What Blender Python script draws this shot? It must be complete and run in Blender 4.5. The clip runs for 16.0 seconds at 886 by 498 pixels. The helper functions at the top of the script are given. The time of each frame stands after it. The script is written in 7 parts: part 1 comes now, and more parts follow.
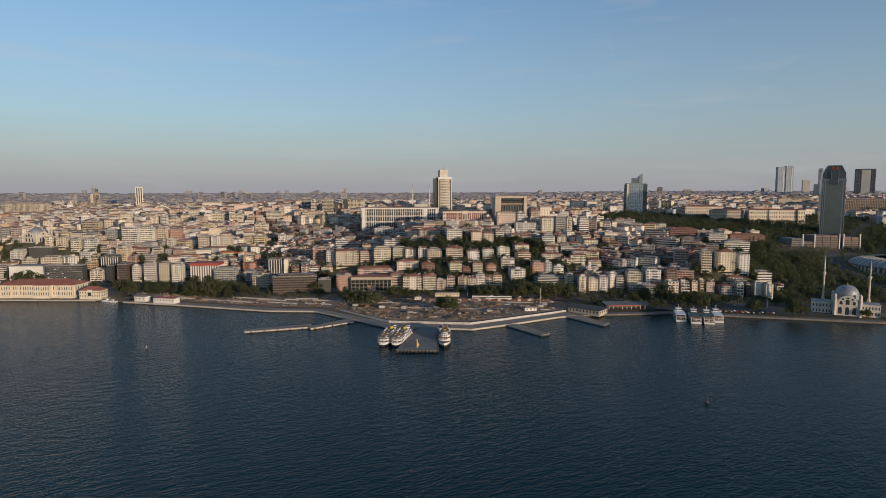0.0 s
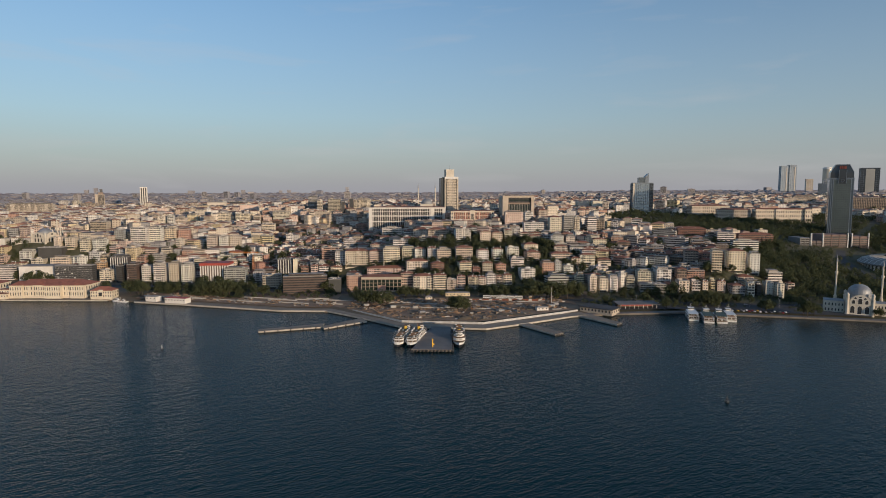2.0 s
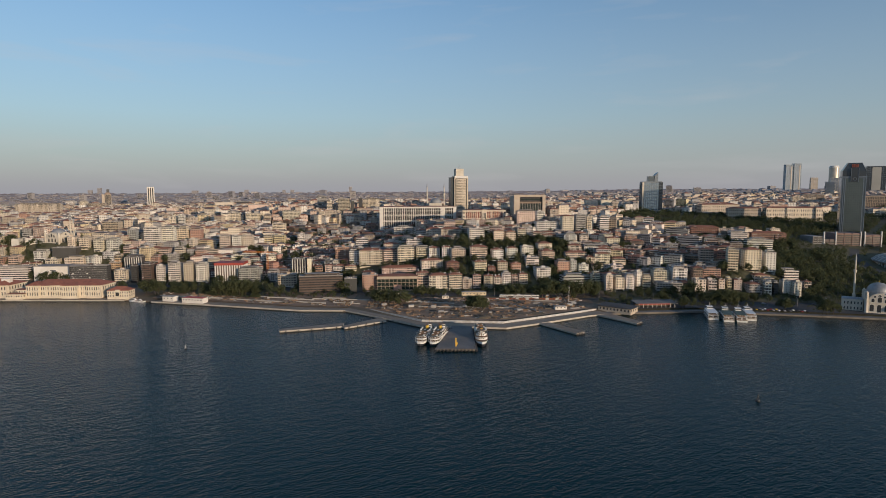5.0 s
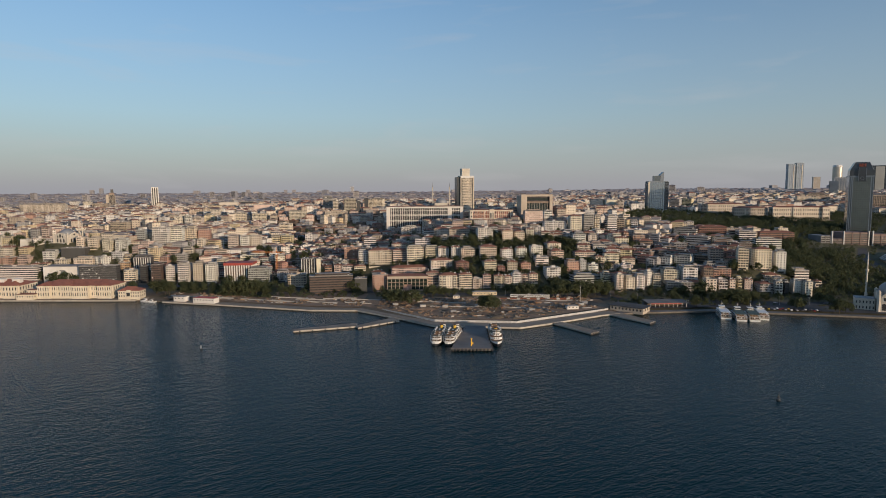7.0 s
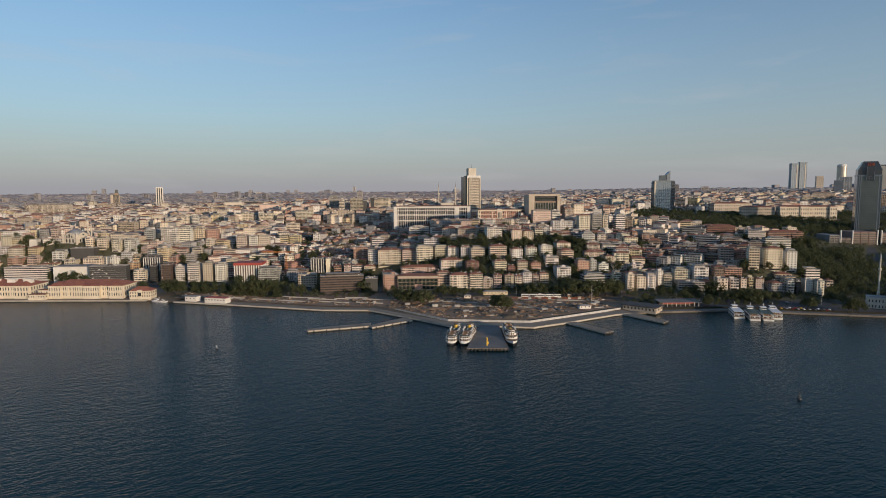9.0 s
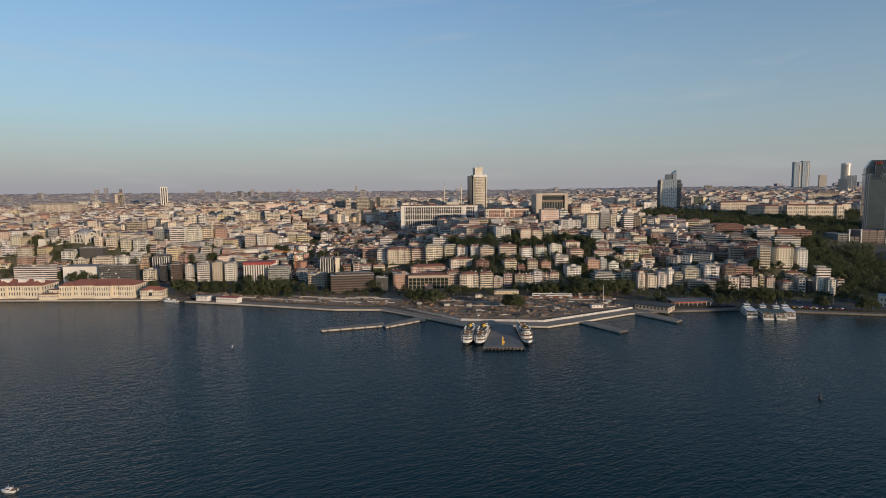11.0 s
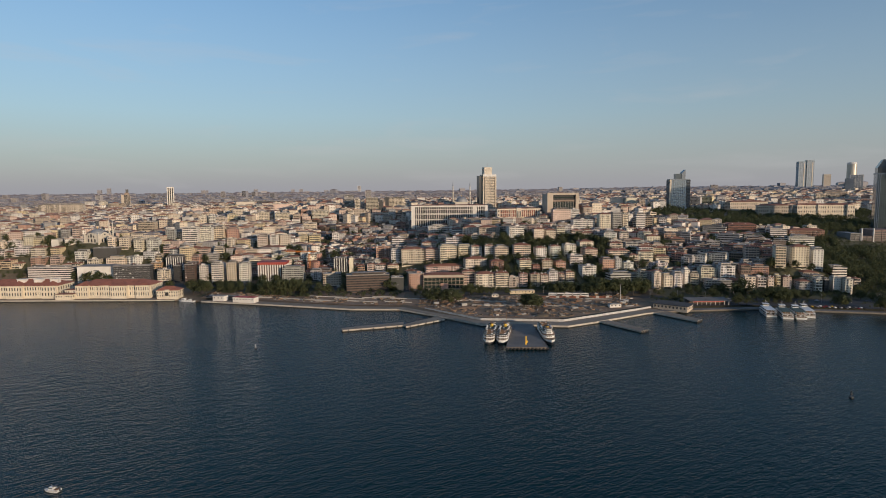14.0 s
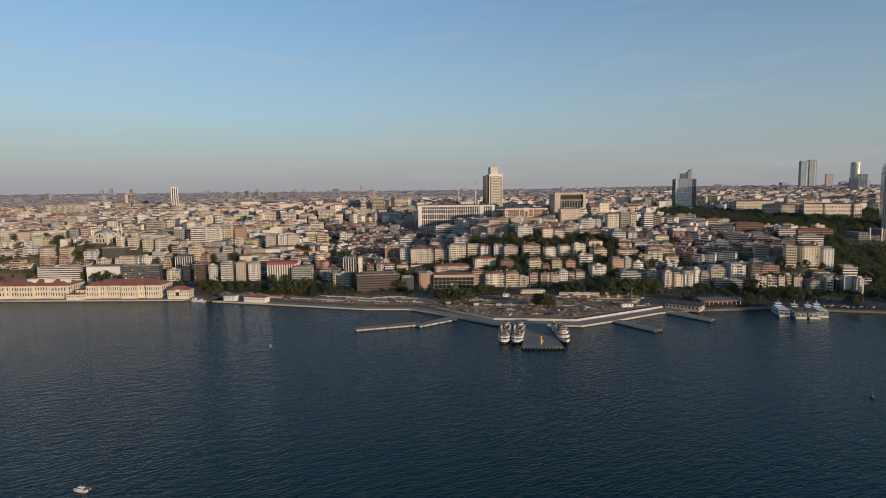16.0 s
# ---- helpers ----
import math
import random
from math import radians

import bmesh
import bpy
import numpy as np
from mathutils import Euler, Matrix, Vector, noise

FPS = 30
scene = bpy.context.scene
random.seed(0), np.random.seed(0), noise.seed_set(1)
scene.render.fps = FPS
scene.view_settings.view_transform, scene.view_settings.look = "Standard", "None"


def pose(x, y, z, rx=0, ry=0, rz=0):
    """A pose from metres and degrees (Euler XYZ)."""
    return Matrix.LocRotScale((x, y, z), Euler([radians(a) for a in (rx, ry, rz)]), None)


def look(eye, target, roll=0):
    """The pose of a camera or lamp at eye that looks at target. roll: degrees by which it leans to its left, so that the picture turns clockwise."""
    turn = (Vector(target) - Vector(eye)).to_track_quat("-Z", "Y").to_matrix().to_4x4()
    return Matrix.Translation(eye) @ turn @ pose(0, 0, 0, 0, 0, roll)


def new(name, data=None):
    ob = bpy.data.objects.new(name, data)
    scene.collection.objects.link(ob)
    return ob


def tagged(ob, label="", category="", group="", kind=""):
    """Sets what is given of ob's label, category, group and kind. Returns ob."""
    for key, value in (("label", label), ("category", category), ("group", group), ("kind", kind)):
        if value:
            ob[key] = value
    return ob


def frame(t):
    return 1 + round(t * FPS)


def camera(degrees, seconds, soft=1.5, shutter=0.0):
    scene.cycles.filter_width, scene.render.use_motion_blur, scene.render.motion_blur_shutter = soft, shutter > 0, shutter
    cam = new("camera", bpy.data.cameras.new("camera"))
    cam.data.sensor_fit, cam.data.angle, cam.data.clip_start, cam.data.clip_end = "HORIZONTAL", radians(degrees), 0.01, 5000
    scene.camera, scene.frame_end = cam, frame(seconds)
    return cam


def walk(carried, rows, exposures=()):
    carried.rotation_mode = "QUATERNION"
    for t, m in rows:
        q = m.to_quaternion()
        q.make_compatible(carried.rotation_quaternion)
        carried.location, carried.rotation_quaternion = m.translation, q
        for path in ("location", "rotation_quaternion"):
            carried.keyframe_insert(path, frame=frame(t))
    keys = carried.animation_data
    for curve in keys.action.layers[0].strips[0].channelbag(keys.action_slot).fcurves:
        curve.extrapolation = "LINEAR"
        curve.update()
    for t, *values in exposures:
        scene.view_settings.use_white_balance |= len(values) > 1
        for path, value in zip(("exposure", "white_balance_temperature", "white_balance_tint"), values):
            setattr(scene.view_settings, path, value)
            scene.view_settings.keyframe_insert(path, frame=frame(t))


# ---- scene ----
cam = camera(73.7, 16.0, soft=0.95)
METRES, EYE, TILT, LEAN, TURN = 100.0, 132.0, -5.5, 0.0, 0.0
ROWS = [
    (0.0, 0.0, 0.0, 0.0, 0.0, 0.0, -0.0),
    (0.5, -0.0294, 0.0006, 0.0015, 0.02, -0.03, 0.02),
    (1.0, -0.0598, -0.0004, 0.0002, 0.03, -0.02, 0.04),
    (1.5, -0.09, -0.0005, 0.0009, 0.06, -0.04, 0.06),
    (2.0, -0.1206, -0.0009, 0.0009, 0.07, -0.04, 0.07),
    (2.5, -0.151, -0.0012, 0.0008, 0.09, -0.05, 0.09),
    (3.0, -0.1821, -0.0021, 0.0013, 0.1, -0.06, 0.11),
    (3.5, -0.2129, -0.0023, 0.0016, 0.13, -0.07, 0.12),
    (4.0, -0.243, -0.0021, 0.0013, 0.15, -0.08, 0.14),
    (6.5, -0.4015, -0.0043, 0.002, 0.2, -0.13, 0.25),
    (7.0, -0.433, -0.0054, 0.0028, 0.2, -0.13, 0.26),
    (7.5, -0.4647, -0.0058, 0.0021, 0.21, -0.13, 0.28),
    (8.0, -0.4953, -0.006, 0.0012, 0.23, -0.13, 0.29),
    (8.5, -0.5266, -0.0057, 0.0013, 0.24, -0.15, 0.31),
    (9.0, -0.5582, -0.0061, 0.0011, 0.27, -0.14, 0.32),
    (11.5, -0.7155, -0.0065, 0.0046, 0.33, -0.23, 0.4),
    (12.0, -0.7465, -0.0065, 0.0024, 0.35, -0.21, 0.4),
    (12.5, -0.7782, -0.0066, 0.0031, 0.35, -0.23, 0.42),
    (13.0, -0.8097, -0.0068, 0.0028, 0.37, -0.23, 0.43),
    (13.5, -0.8407, -0.0067, 0.0035, 0.38, -0.24, 0.44),
    (14.0, -0.8728, -0.0074, 0.0026, 0.38, -0.23, 0.45),
    (14.5, -0.9038, -0.0071, 0.003, 0.39, -0.24, 0.46),
    (15.0, -0.9357, -0.008, 0.0034, 0.4, -0.24, 0.47),
    (15.5, -0.968, -0.0086, 0.0044, 0.39, -0.25, 0.48),
    (16.0, -0.9991, -0.0083, 0.0032, 0.41, -0.25, 0.49),
]
walk(cam, [(t, pose(0, 0, EYE, TILT, LEAN, TURN) @ pose(METRES * x, METRES * y, METRES * z, 90 + pitch, roll, yaw)) for t, x, y, z, yaw, pitch, roll in ROWS],
     exposures=((0.0, 0.0), (16.0, 0.0)))

# ---- sky and sun: a clear early morning, the sun low behind the water on the right ----
SUN_TURN, SUN_UP = 139.0, 7.0
world = bpy.data.worlds.new("world")
scene.world = world
world.use_nodes = True
sky = world.node_tree.nodes.new("ShaderNodeTexSky")
sky.sky_type = "NISHITA"
sky.sun_disc = False
sky.sun_elevation, sky.sun_rotation = radians(SUN_UP), radians(SUN_TURN)
sky.altitude, sky.air_density, sky.dust_density, sky.ozone_density = 100, 1.0, 0.6, 3.0
wn, wl = world.node_tree.nodes, world.node_tree.links
# morning haze: a pale veil that thins out upwards, all round the horizon
place, parts, veil, mix = wn.new("ShaderNodeTexCoord"), wn.new("ShaderNodeSeparateXYZ"), wn.new("ShaderNodeValToRGB"), wn.new("ShaderNodeMix")
wl.new(place.outputs["Generated"], parts.inputs[0])
wl.new(parts.outputs["Z"], veil.inputs[0])
veil.color_ramp.elements[0].position, veil.color_ramp.elements[0].color = 0.0, (1, 1, 1, 1)
veil.color_ramp.elements[1].position, veil.color_ramp.elements[1].color = 0.34, (0.08, 0.08, 0.08, 1)
for at, value in ((0.03, 0.85), (0.12, 0.49)):
    veil.color_ramp.elements.new(at).color = (value, value, value, 1)
mix.data_type = "RGBA"
wl.new(veil.outputs[0], mix.inputs["Factor"])
wl.new(sky.outputs[0], mix.inputs["A"])
haze = wn.new("ShaderNodeValToRGB")
wl.new(parts.outputs["Z"], haze.inputs[0])
haze.color_ramp.elements[0].position, haze.color_ramp.elements[0].color = 0.0, (0.675, 0.67, 0.725, 1)
haze.color_ramp.elements[1].position, haze.color_ramp.elements[1].color = 0.2, (0.70, 0.755, 0.825, 1)
haze.color_ramp.elements.new(0.035).color = (0.69, 0.715, 0.785, 1)
lift = wn.new("ShaderNodeVectorMath")
lift.operation = "SCALE"
lift.inputs["Scale"].default_value = 2.5
wl.new(haze.outputs[0], lift.inputs[0])
wl.new(lift.outputs[0], mix.inputs["B"])
# a few thin wisps of cloud
flat, wisp, wisp_cut, cloudy = wn.new("ShaderNodeMapping"), wn.new("ShaderNodeTexNoise"), wn.new("ShaderNodeValToRGB"), wn.new("ShaderNodeMix")
flat.inputs["Scale"].default_value, flat.inputs["Location"].default_value = (1.0, 1.0, 6.0), (0.31, 0.0, 0.12)
wl.new(place.outputs["Generated"], flat.inputs[0])
wl.new(flat.outputs[0], wisp.inputs["Vector"])
wisp.inputs["Scale"].default_value, wisp.inputs["Detail"].default_value, wisp.inputs["Distortion"].default_value = 4.2, 6, 0.4
wl.new(wisp.outputs["Fac"], wisp_cut.inputs[0])
wisp_cut.color_ramp.elements[0].position, wisp_cut.color_ramp.elements[0].color = 0.56, (0, 0, 0, 1)
wisp_cut.color_ramp.elements[1].position, wisp_cut.color_ramp.elements[1].color = 0.82, (0.30, 0.30, 0.30, 1)
cloudy.data_type = "RGBA"
wl.new(wisp_cut.outputs[0], cloudy.inputs["Factor"])
wl.new(mix.outputs["Result"], cloudy.inputs["A"])
cloudy.inputs["B"].default_value = (2.6, 2.55, 2.6, 1)
wl.new(cloudy.outputs["Result"], wn["Background"].inputs[0])
wn["Background"].inputs[1].default_value = 0.2

sun_dir = Vector((math.sin(radians(SUN_TURN)) * math.cos(radians(SUN_UP)), math.cos(radians(SUN_TURN)) * math.cos(radians(SUN_UP)), math.sin(radians(SUN_UP))))
lamp = bpy.data.lights.new("sun", "SUN")
lamp.energy, lamp.angle, lamp.color = 3.6, radians(0.6), (1.0, 0.77, 0.55)
sun = new("sun", lamp)
sun.matrix_world = look((0, 0, 400), Vector((0, 0, 400)) - sun_dir)

# ---- the lie of the land: heights along rays u = x / y from the water inland ----
SHORE = ((-3000, 722), (-421, 707), (-382, 697), (-311, 678), (-192, 643), (-140, 638), (-100, 600), (-54, 565), (28, 556), (122, 612),
         (175, 624), (244, 630), (300, 618), (361, 604), (441, 584), (600, 560), (3000, 540))
SLOPES = []


def slope(u, *yz):
    SLOPES.append((u, yz))


slope(-1.00, (720, 3), (840, 5), (880, 30), (930, 55), (1100, 62), (1500, 62), (2200, 78), (3500, 95), (5000, 108))
slope(-0.65, (720, 3), (835, 5), (870, 30), (903, 56), (1000, 60), (1300, 64), (1727, 66), (2200, 78), (3500, 95), (5000, 108))
slope(-0.45, (720, 3), (840, 5), (880, 22), (950, 42), (1050, 55), (1300, 68), (1700, 72), (2200, 80), (3500, 96), (5000, 109))
slope(-0.30, (660, 3), (810, 4), (850, 16), (900, 29), (960, 34), (1100, 45), (1210, 56), (1280, 84), (1500, 83), (2200, 84), (3500, 97), (5000, 110))
slope(-0.15, (620, 3), (790, 4), (820, 20), (850, 35), (930, 34), (1050, 41), (1200, 54), (1280, 87), (1700, 86), (2200, 88), (3500, 99), (5000, 111))
slope(0.00, (570, 3), (745, 4), (760, 12), (805, 38), (850, 50), (900, 62), (1016, 78), (1260, 82), (1700, 84), (2200, 90), (3500, 102), (5000, 113))
slope(0.15, (590, 3), (735, 4), (760, 14), (800, 32), (850, 45), (900, 55), (1000, 66), (1074, 84), (1300, 86), (1700, 90), (2200, 98), (3500, 108), (5000, 116))
slope(0.30, (630, 3), (700, 4), (750, 14), (800, 28), (850, 38), (900, 48), (1000, 62), (1100, 72), (1330, 84), (1700, 94), (2200, 105), (3500, 117), (5000, 123))
slope(0.45, (640, 3), (690, 4), (715, 10), (740, 32), (800, 40), (900, 48), (1000, 58), (1217, 74), (1460, 86), (1700, 97), (2200, 108), (3500, 118), (5000, 124))
slope(0.65, (620, 3), (680, 5), (800, 16), (900, 32), (1013, 47), (1217, 73), (1460, 86), (1700, 98), (2200, 109), (3500, 119), (5000, 124))
slope(1.00, (600, 3), (700, 6), (850, 15), (1000, 35), (1217, 65), (1700, 95), (2200, 108), (3500, 119), (5000, 124))


def along(points, a):
    """The height at a along a line of (place, height) points."""
    if a <= points[0][0]:
        return points[0][1]
    for (a0, b0), (a1, b1) in zip(points, points[1:]):
        if a <= a1:
            return b0 + (b1 - b0) * (a - a0) / (a1 - a0)
    return points[-1][1]


def shore(x):
    return along(SHORE, x)


def ground(x, y):
    """The ground's height."""
    u = x / y
    if u <= SLOPES[0][0]:
        z = along(SLOPES[0][1], y)
    elif u >= SLOPES[-1][0]:
        z = along(SLOPES[-1][1], y)
    else:
        for (u0, a), (u1, b) in zip(SLOPES, SLOPES[1:]):
            if u <= u1:
                k = (u - u0) / (u1 - u0)
                z = along(a, y) * (1 - k) + along(b, y) * k
                break
    return z


# ---- materials ----
def surface(name, dark, light, grain=2.0, stain=0.15, rough=0.8, bump=0.0, metal=0.0, tint="", gloss=0.5, bump_scale=8.0):
    """Two colours mixed by a fine grain and by broad stains. tint: "object" multiplies by the object's colour, "island" varies it from piece to piece."""
    m = bpy.data.materials.new(name)
    m.use_nodes = True
    n, l = m.node_tree.nodes, m.node_tree.links
    shader = n["Principled BSDF"]
    place = n.new("ShaderNodeTexCoord")
    info = n.new("ShaderNodeObjectInfo")
    shift = n.new("ShaderNodeVectorMath")
    shift.operation = "MULTIPLY_ADD"
    l.new(info.outputs["Random"], shift.inputs[0])
    shift.inputs[1].default_value = (37, 61, 83)
    l.new(place.outputs["Object"], shift.inputs[2])
    fine, broad = n.new("ShaderNodeTexNoise"), n.new("ShaderNodeTexNoise")
    for node, scale, detail in ((fine, grain, 4), (broad, stain, 3)):
        node.inputs["Scale"].default_value, node.inputs["Detail"].default_value = scale, detail
        l.new(shift.outputs[0], node.inputs["Vector"])
    both = n.new("ShaderNodeMath")
    both.operation = "MULTIPLY_ADD"
    l.new(fine.outputs["Fac"], both.inputs[0])
    both.inputs[1].default_value = 0.5
    half = n.new("ShaderNodeMath")
    half.operation = "MULTIPLY_ADD"
    l.new(broad.outputs["Fac"], half.inputs[0])
    half.inputs[1].default_value, half.inputs[2].default_value = 1.6, -0.55
    l.new(half.outputs[0], both.inputs[2])
    ramp = n.new("ShaderNodeMix")
    ramp.data_type, ramp.clamp_factor = "RGBA", True
    l.new(both.outputs[0], ramp.inputs["Factor"])
    ramp.inputs["A"].default_value, ramp.inputs["B"].default_value = (*dark, 1), (*light, 1)
    colour = ramp.outputs["Result"]
    if tint:
        times = n.new("ShaderNodeMix")
        times.data_type, times.blend_type = "RGBA", "MULTIPLY"
        times.inputs["Factor"].default_value = 1
        l.new(colour, times.inputs["A"])
        if tint == "object":
            l.new(info.outputs["Color"], times.inputs["B"])
        else:
            geo, pick = n.new("ShaderNodeNewGeometry"), n.new("ShaderNodeValToRGB")
            pick.color_ramp.interpolation = "CONSTANT"
            hues = PALETTES[tint]
            while len(pick.color_ramp.elements) < len(hues):
                pick.color_ramp.elements.new(0.5)
            for i, hue in enumerate(hues):
                pick.color_ramp.elements[i].position = i / len(hues)
                pick.color_ramp.elements[i].color = (*hue, 1)
            l.new(geo.outputs["Random Per Island"], pick.inputs[0])
            l.new(pick.outputs[0], times.inputs["B"])
        colour = times.outputs["Result"]
    l.new(colour, shader.inputs["Base Color"])
    shader.inputs["Roughness"].default_value, shader.inputs["Metallic"].default_value = rough, metal
    shader.inputs["Specular IOR Level"].default_value = gloss
    if bump:
        relief, b = n.new("ShaderNodeTexNoise"), n.new("ShaderNodeBump")
        relief.inputs["Scale"].default_value, relief.inputs["Detail"].default_value = bump_scale, 3
        l.new(shift.outputs[0], relief.inputs["Vector"])
        l.new(relief.outputs["Fac"], b.inputs["Height"])
        b.inputs["Strength"].default_value, b.inputs["Distance"].default_value = bump, 0.3
        l.new(b.outputs[0], shader.inputs["Normal"])
    return m


PAINT = {"white": (0.72, 0.69, 0.64), "cream": (0.69, 0.61, 0.495), "yellow": (0.65, 0.545, 0.365), "pink": (0.60, 0.47, 0.40), "salmon": (0.47, 0.29, 0.22),
         "orange": (0.52, 0.35, 0.23), "brick": (0.29, 0.155, 0.12), "sand": (0.48, 0.41, 0.33), "grey": (0.42, 0.41, 0.40), "dark": (0.07, 0.07, 0.07),
         "darkbrown": (0.12, 0.085, 0.065), "butter": (0.69, 0.615, 0.485), "umber": (0.27, 0.205, 0.16)}
PALETTES = {"walls": [PAINT[k] for k in ("white", "cream", "sand", "white", "pink", "cream", "grey", "cream", "white", "sand", "yellow", "white", "salmon", "cream", "grey", "white", "pink", "sand")],
            "roofs": [(0.27, 0.115, 0.075), (0.30, 0.26, 0.235), (0.28, 0.15, 0.105), (0.20, 0.165, 0.145), (0.33, 0.165, 0.115), (0.22, 0.12, 0.085), (0.26, 0.22, 0.20), (0.14, 0.125, 0.12)],
            # duller, darker wall colours that carry the shade of the hollow
            "shaded_walls": [PAINT[k] for k in ("grey", "umber", "sand", "grey", "salmon", "brick", "white", "umber", "sand", "grey", "pink", "darkbrown")],
            "panes": [(0.03, 0.030, 0.032), (0.045, 0.045, 0.046), (0.02, 0.022, 0.025), (0.07, 0.065, 0.06), (0.03, 0.032, 0.034), (0.16, 0.15, 0.135)],
            # distance haze mixed into the far town's wall and roof colours
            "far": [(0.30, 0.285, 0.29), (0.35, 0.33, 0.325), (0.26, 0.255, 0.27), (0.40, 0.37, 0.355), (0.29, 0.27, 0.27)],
            "haze_roofs": [(0.28, 0.24, 0.235), (0.33, 0.315, 0.32), (0.25, 0.205, 0.20), (0.30, 0.28, 0.285)],
            "leaves": [(0.92, 1.0, 0.9), (1.0, 1.0, 0.85), (0.88, 0.93, 0.85), (0.97, 0.97, 0.8), (0.88, 1.0, 0.92)]}
plaster = surface("plaster", (0.80, 0.77, 0.73), (1.05, 1.05, 1.05), 1.2, 0.10, 0.85, tint="object")
plaster_town = surface("plaster_town", (0.80, 0.77, 0.73), (1.05, 1.05, 1.05), 1.0, 0.06, 0.85, tint="walls")
# plaster with the hollow's shade put into its base colours
plaster_shaded = surface("plaster_shaded_hollow", (0.72, 0.69, 0.66), (1.0, 1.0, 1.0), 1.0, 0.08, 0.9, tint="shaded_walls")
tiles = surface("roof_tiles", (0.16, 0.07, 0.048), (0.33, 0.135, 0.08), 3.0, 0.25, 0.8, bump=0.3)
red_tiles = surface("red_tiles", (0.21, 0.075, 0.05), (0.40, 0.15, 0.095), 3.0, 0.2, 0.8, bump=0.3)
tiles_town = surface("roof_tiles_town", (0.8, 0.78, 0.75), (1.1, 1.1, 1.1), 3.0, 0.2, 0.8, tint="roofs")
felt = surface("roof_felt", (0.19, 0.18, 0.17), (0.34, 0.32, 0.30), 1.5, 0.2, 0.9)
glass = surface("window_glass", (0.026, 0.028, 0.032), (0.08, 0.075, 0.07), 0.6, 0.3, 0.2, gloss=0.4)
glass_town = surface("window_glass_town", (0.8, 0.8, 0.8), (1.2, 1.2, 1.2), 0.5, 0.3, 0.25, tint="panes", gloss=0.25)
green_glass = surface("green_glass", (0.014, 0.022, 0.019), (0.03, 0.042, 0.036), 0.5, 0.1, 0.1)
trim = surface("pale_trim", (0.55, 0.53, 0.49), (0.70, 0.68, 0.64), 2.0, 0.3, 0.7)
concrete = surface("concrete", (0.30, 0.28, 0.25), (0.46, 0.43, 0.39), 1.2, 0.08, 0.9, bump=0.2)
dark_metal = surface("dark_metal", (0.03, 0.03, 0.032), (0.06, 0.06, 0.06), 3.0, 0.5, 0.5)
asphalt = surface("asphalt", (0.045, 0.045, 0.047), (0.085, 0.082, 0.08), 0.8, 0.05, 0.9)
soil = surface("ground_soil", (0.085, 0.066, 0.045), (0.20, 0.155, 0.105), 0.25, 0.03, 0.95, bump=0.4, bump_scale=0.6)
site = surface("site_earth", (0.15, 0.088, 0.053), (0.37, 0.245, 0.155), 0.3, 0.045, 0.95, bump=0.5, bump_scale=0.8)
paving = surface("quay_paving", (0.19, 0.15, 0.112), (0.33, 0.27, 0.205), 0.6, 0.06, 0.9)
quay_stone = surface("quay_stone", (0.34, 0.30, 0.25), (0.58, 0.52, 0.44), 1.5, 0.2, 0.9, bump=0.4)
pier_deck = surface("pier_deck", (0.12, 0.11, 0.10), (0.22, 0.20, 0.185), 0.8, 0.07, 0.85)
hoarding = surface("hoarding_white", (0.34, 0.33, 0.31), (0.58, 0.56, 0.53), 0.8, 0.1, 0.6)
bark = surface("bark", (0.05, 0.038, 0.028), (0.11, 0.085, 0.065), 4.0, 1.0, 0.95)
leaves = surface("leaves", (0.066, 0.074, 0.044), (0.130, 0.136, 0.078), 0.6, 0.12, 0.9, tint="leaves", gloss=0.1)
ln, ll = leaves.node_tree.nodes, leaves.node_tree.links
through_leaf, leaf_mix = ln.new("ShaderNodeBsdfTranslucent"), ln.new("ShaderNodeMixShader")
ll.new(ln["Principled BSDF"].inputs["Base Color"].links[0].from_socket, through_leaf.inputs["Color"])
leaf_mix.inputs[0].default_value = 0.4
ll.new(ln["Principled BSDF"].outputs[0], leaf_mix.inputs[1])
ll.new(through_leaf.outputs[0], leaf_mix.inputs[2])
ll.new(leaf_mix.outputs[0], ln["Material Output"].inputs["Surface"])
white_paint = surface("ship_white", (0.68, 0.67, 0.64), (0.82, 0.81, 0.78), 1.5, 0.3, 0.45)
black_paint = surface("ship_black", (0.012, 0.012, 0.014), (0.03, 0.03, 0.032), 2.0, 0.3, 0.5)
yellow_paint = surface("yellow_paint", (0.62, 0.36, 0.03), (0.80, 0.50, 0.06), 2.0, 0.3, 0.5)
machine_orange = surface("machine_orange", (0.22, 0.10, 0.045), (0.34, 0.17, 0.08), 2.0, 0.3, 0.6)
orange_paint = surface("orange_paint", (0.55, 0.17, 0.03), (0.70, 0.26, 0.05), 2.0, 0.3, 0.5)
red_paint = surface("red_paint", (0.28, 0.045, 0.035), (0.41, 0.075, 0.055), 2.0, 0.3, 0.55)
teal_paint = surface("teal_paint", (0.03, 0.20, 0.19), (0.06, 0.30, 0.28), 2.0, 0.3, 0.5)
timber = surface("ship_timber", (0.16, 0.085, 0.04), (0.28, 0.16, 0.08), 3.0, 0.4, 0.6)
deck_green = surface("deck_green", (0.05, 0.08, 0.07), (0.10, 0.14, 0.12), 1.5, 0.2, 0.8)
stone_pale = surface("stone_pale", (0.46, 0.41, 0.33), (0.66, 0.60, 0.50), 1.5, 0.15, 0.85)
lead = surface("lead_roof", (0.20, 0.21, 0.22), (0.33, 0.34, 0.35), 1.0, 0.2, 0.55, metal=0.3)
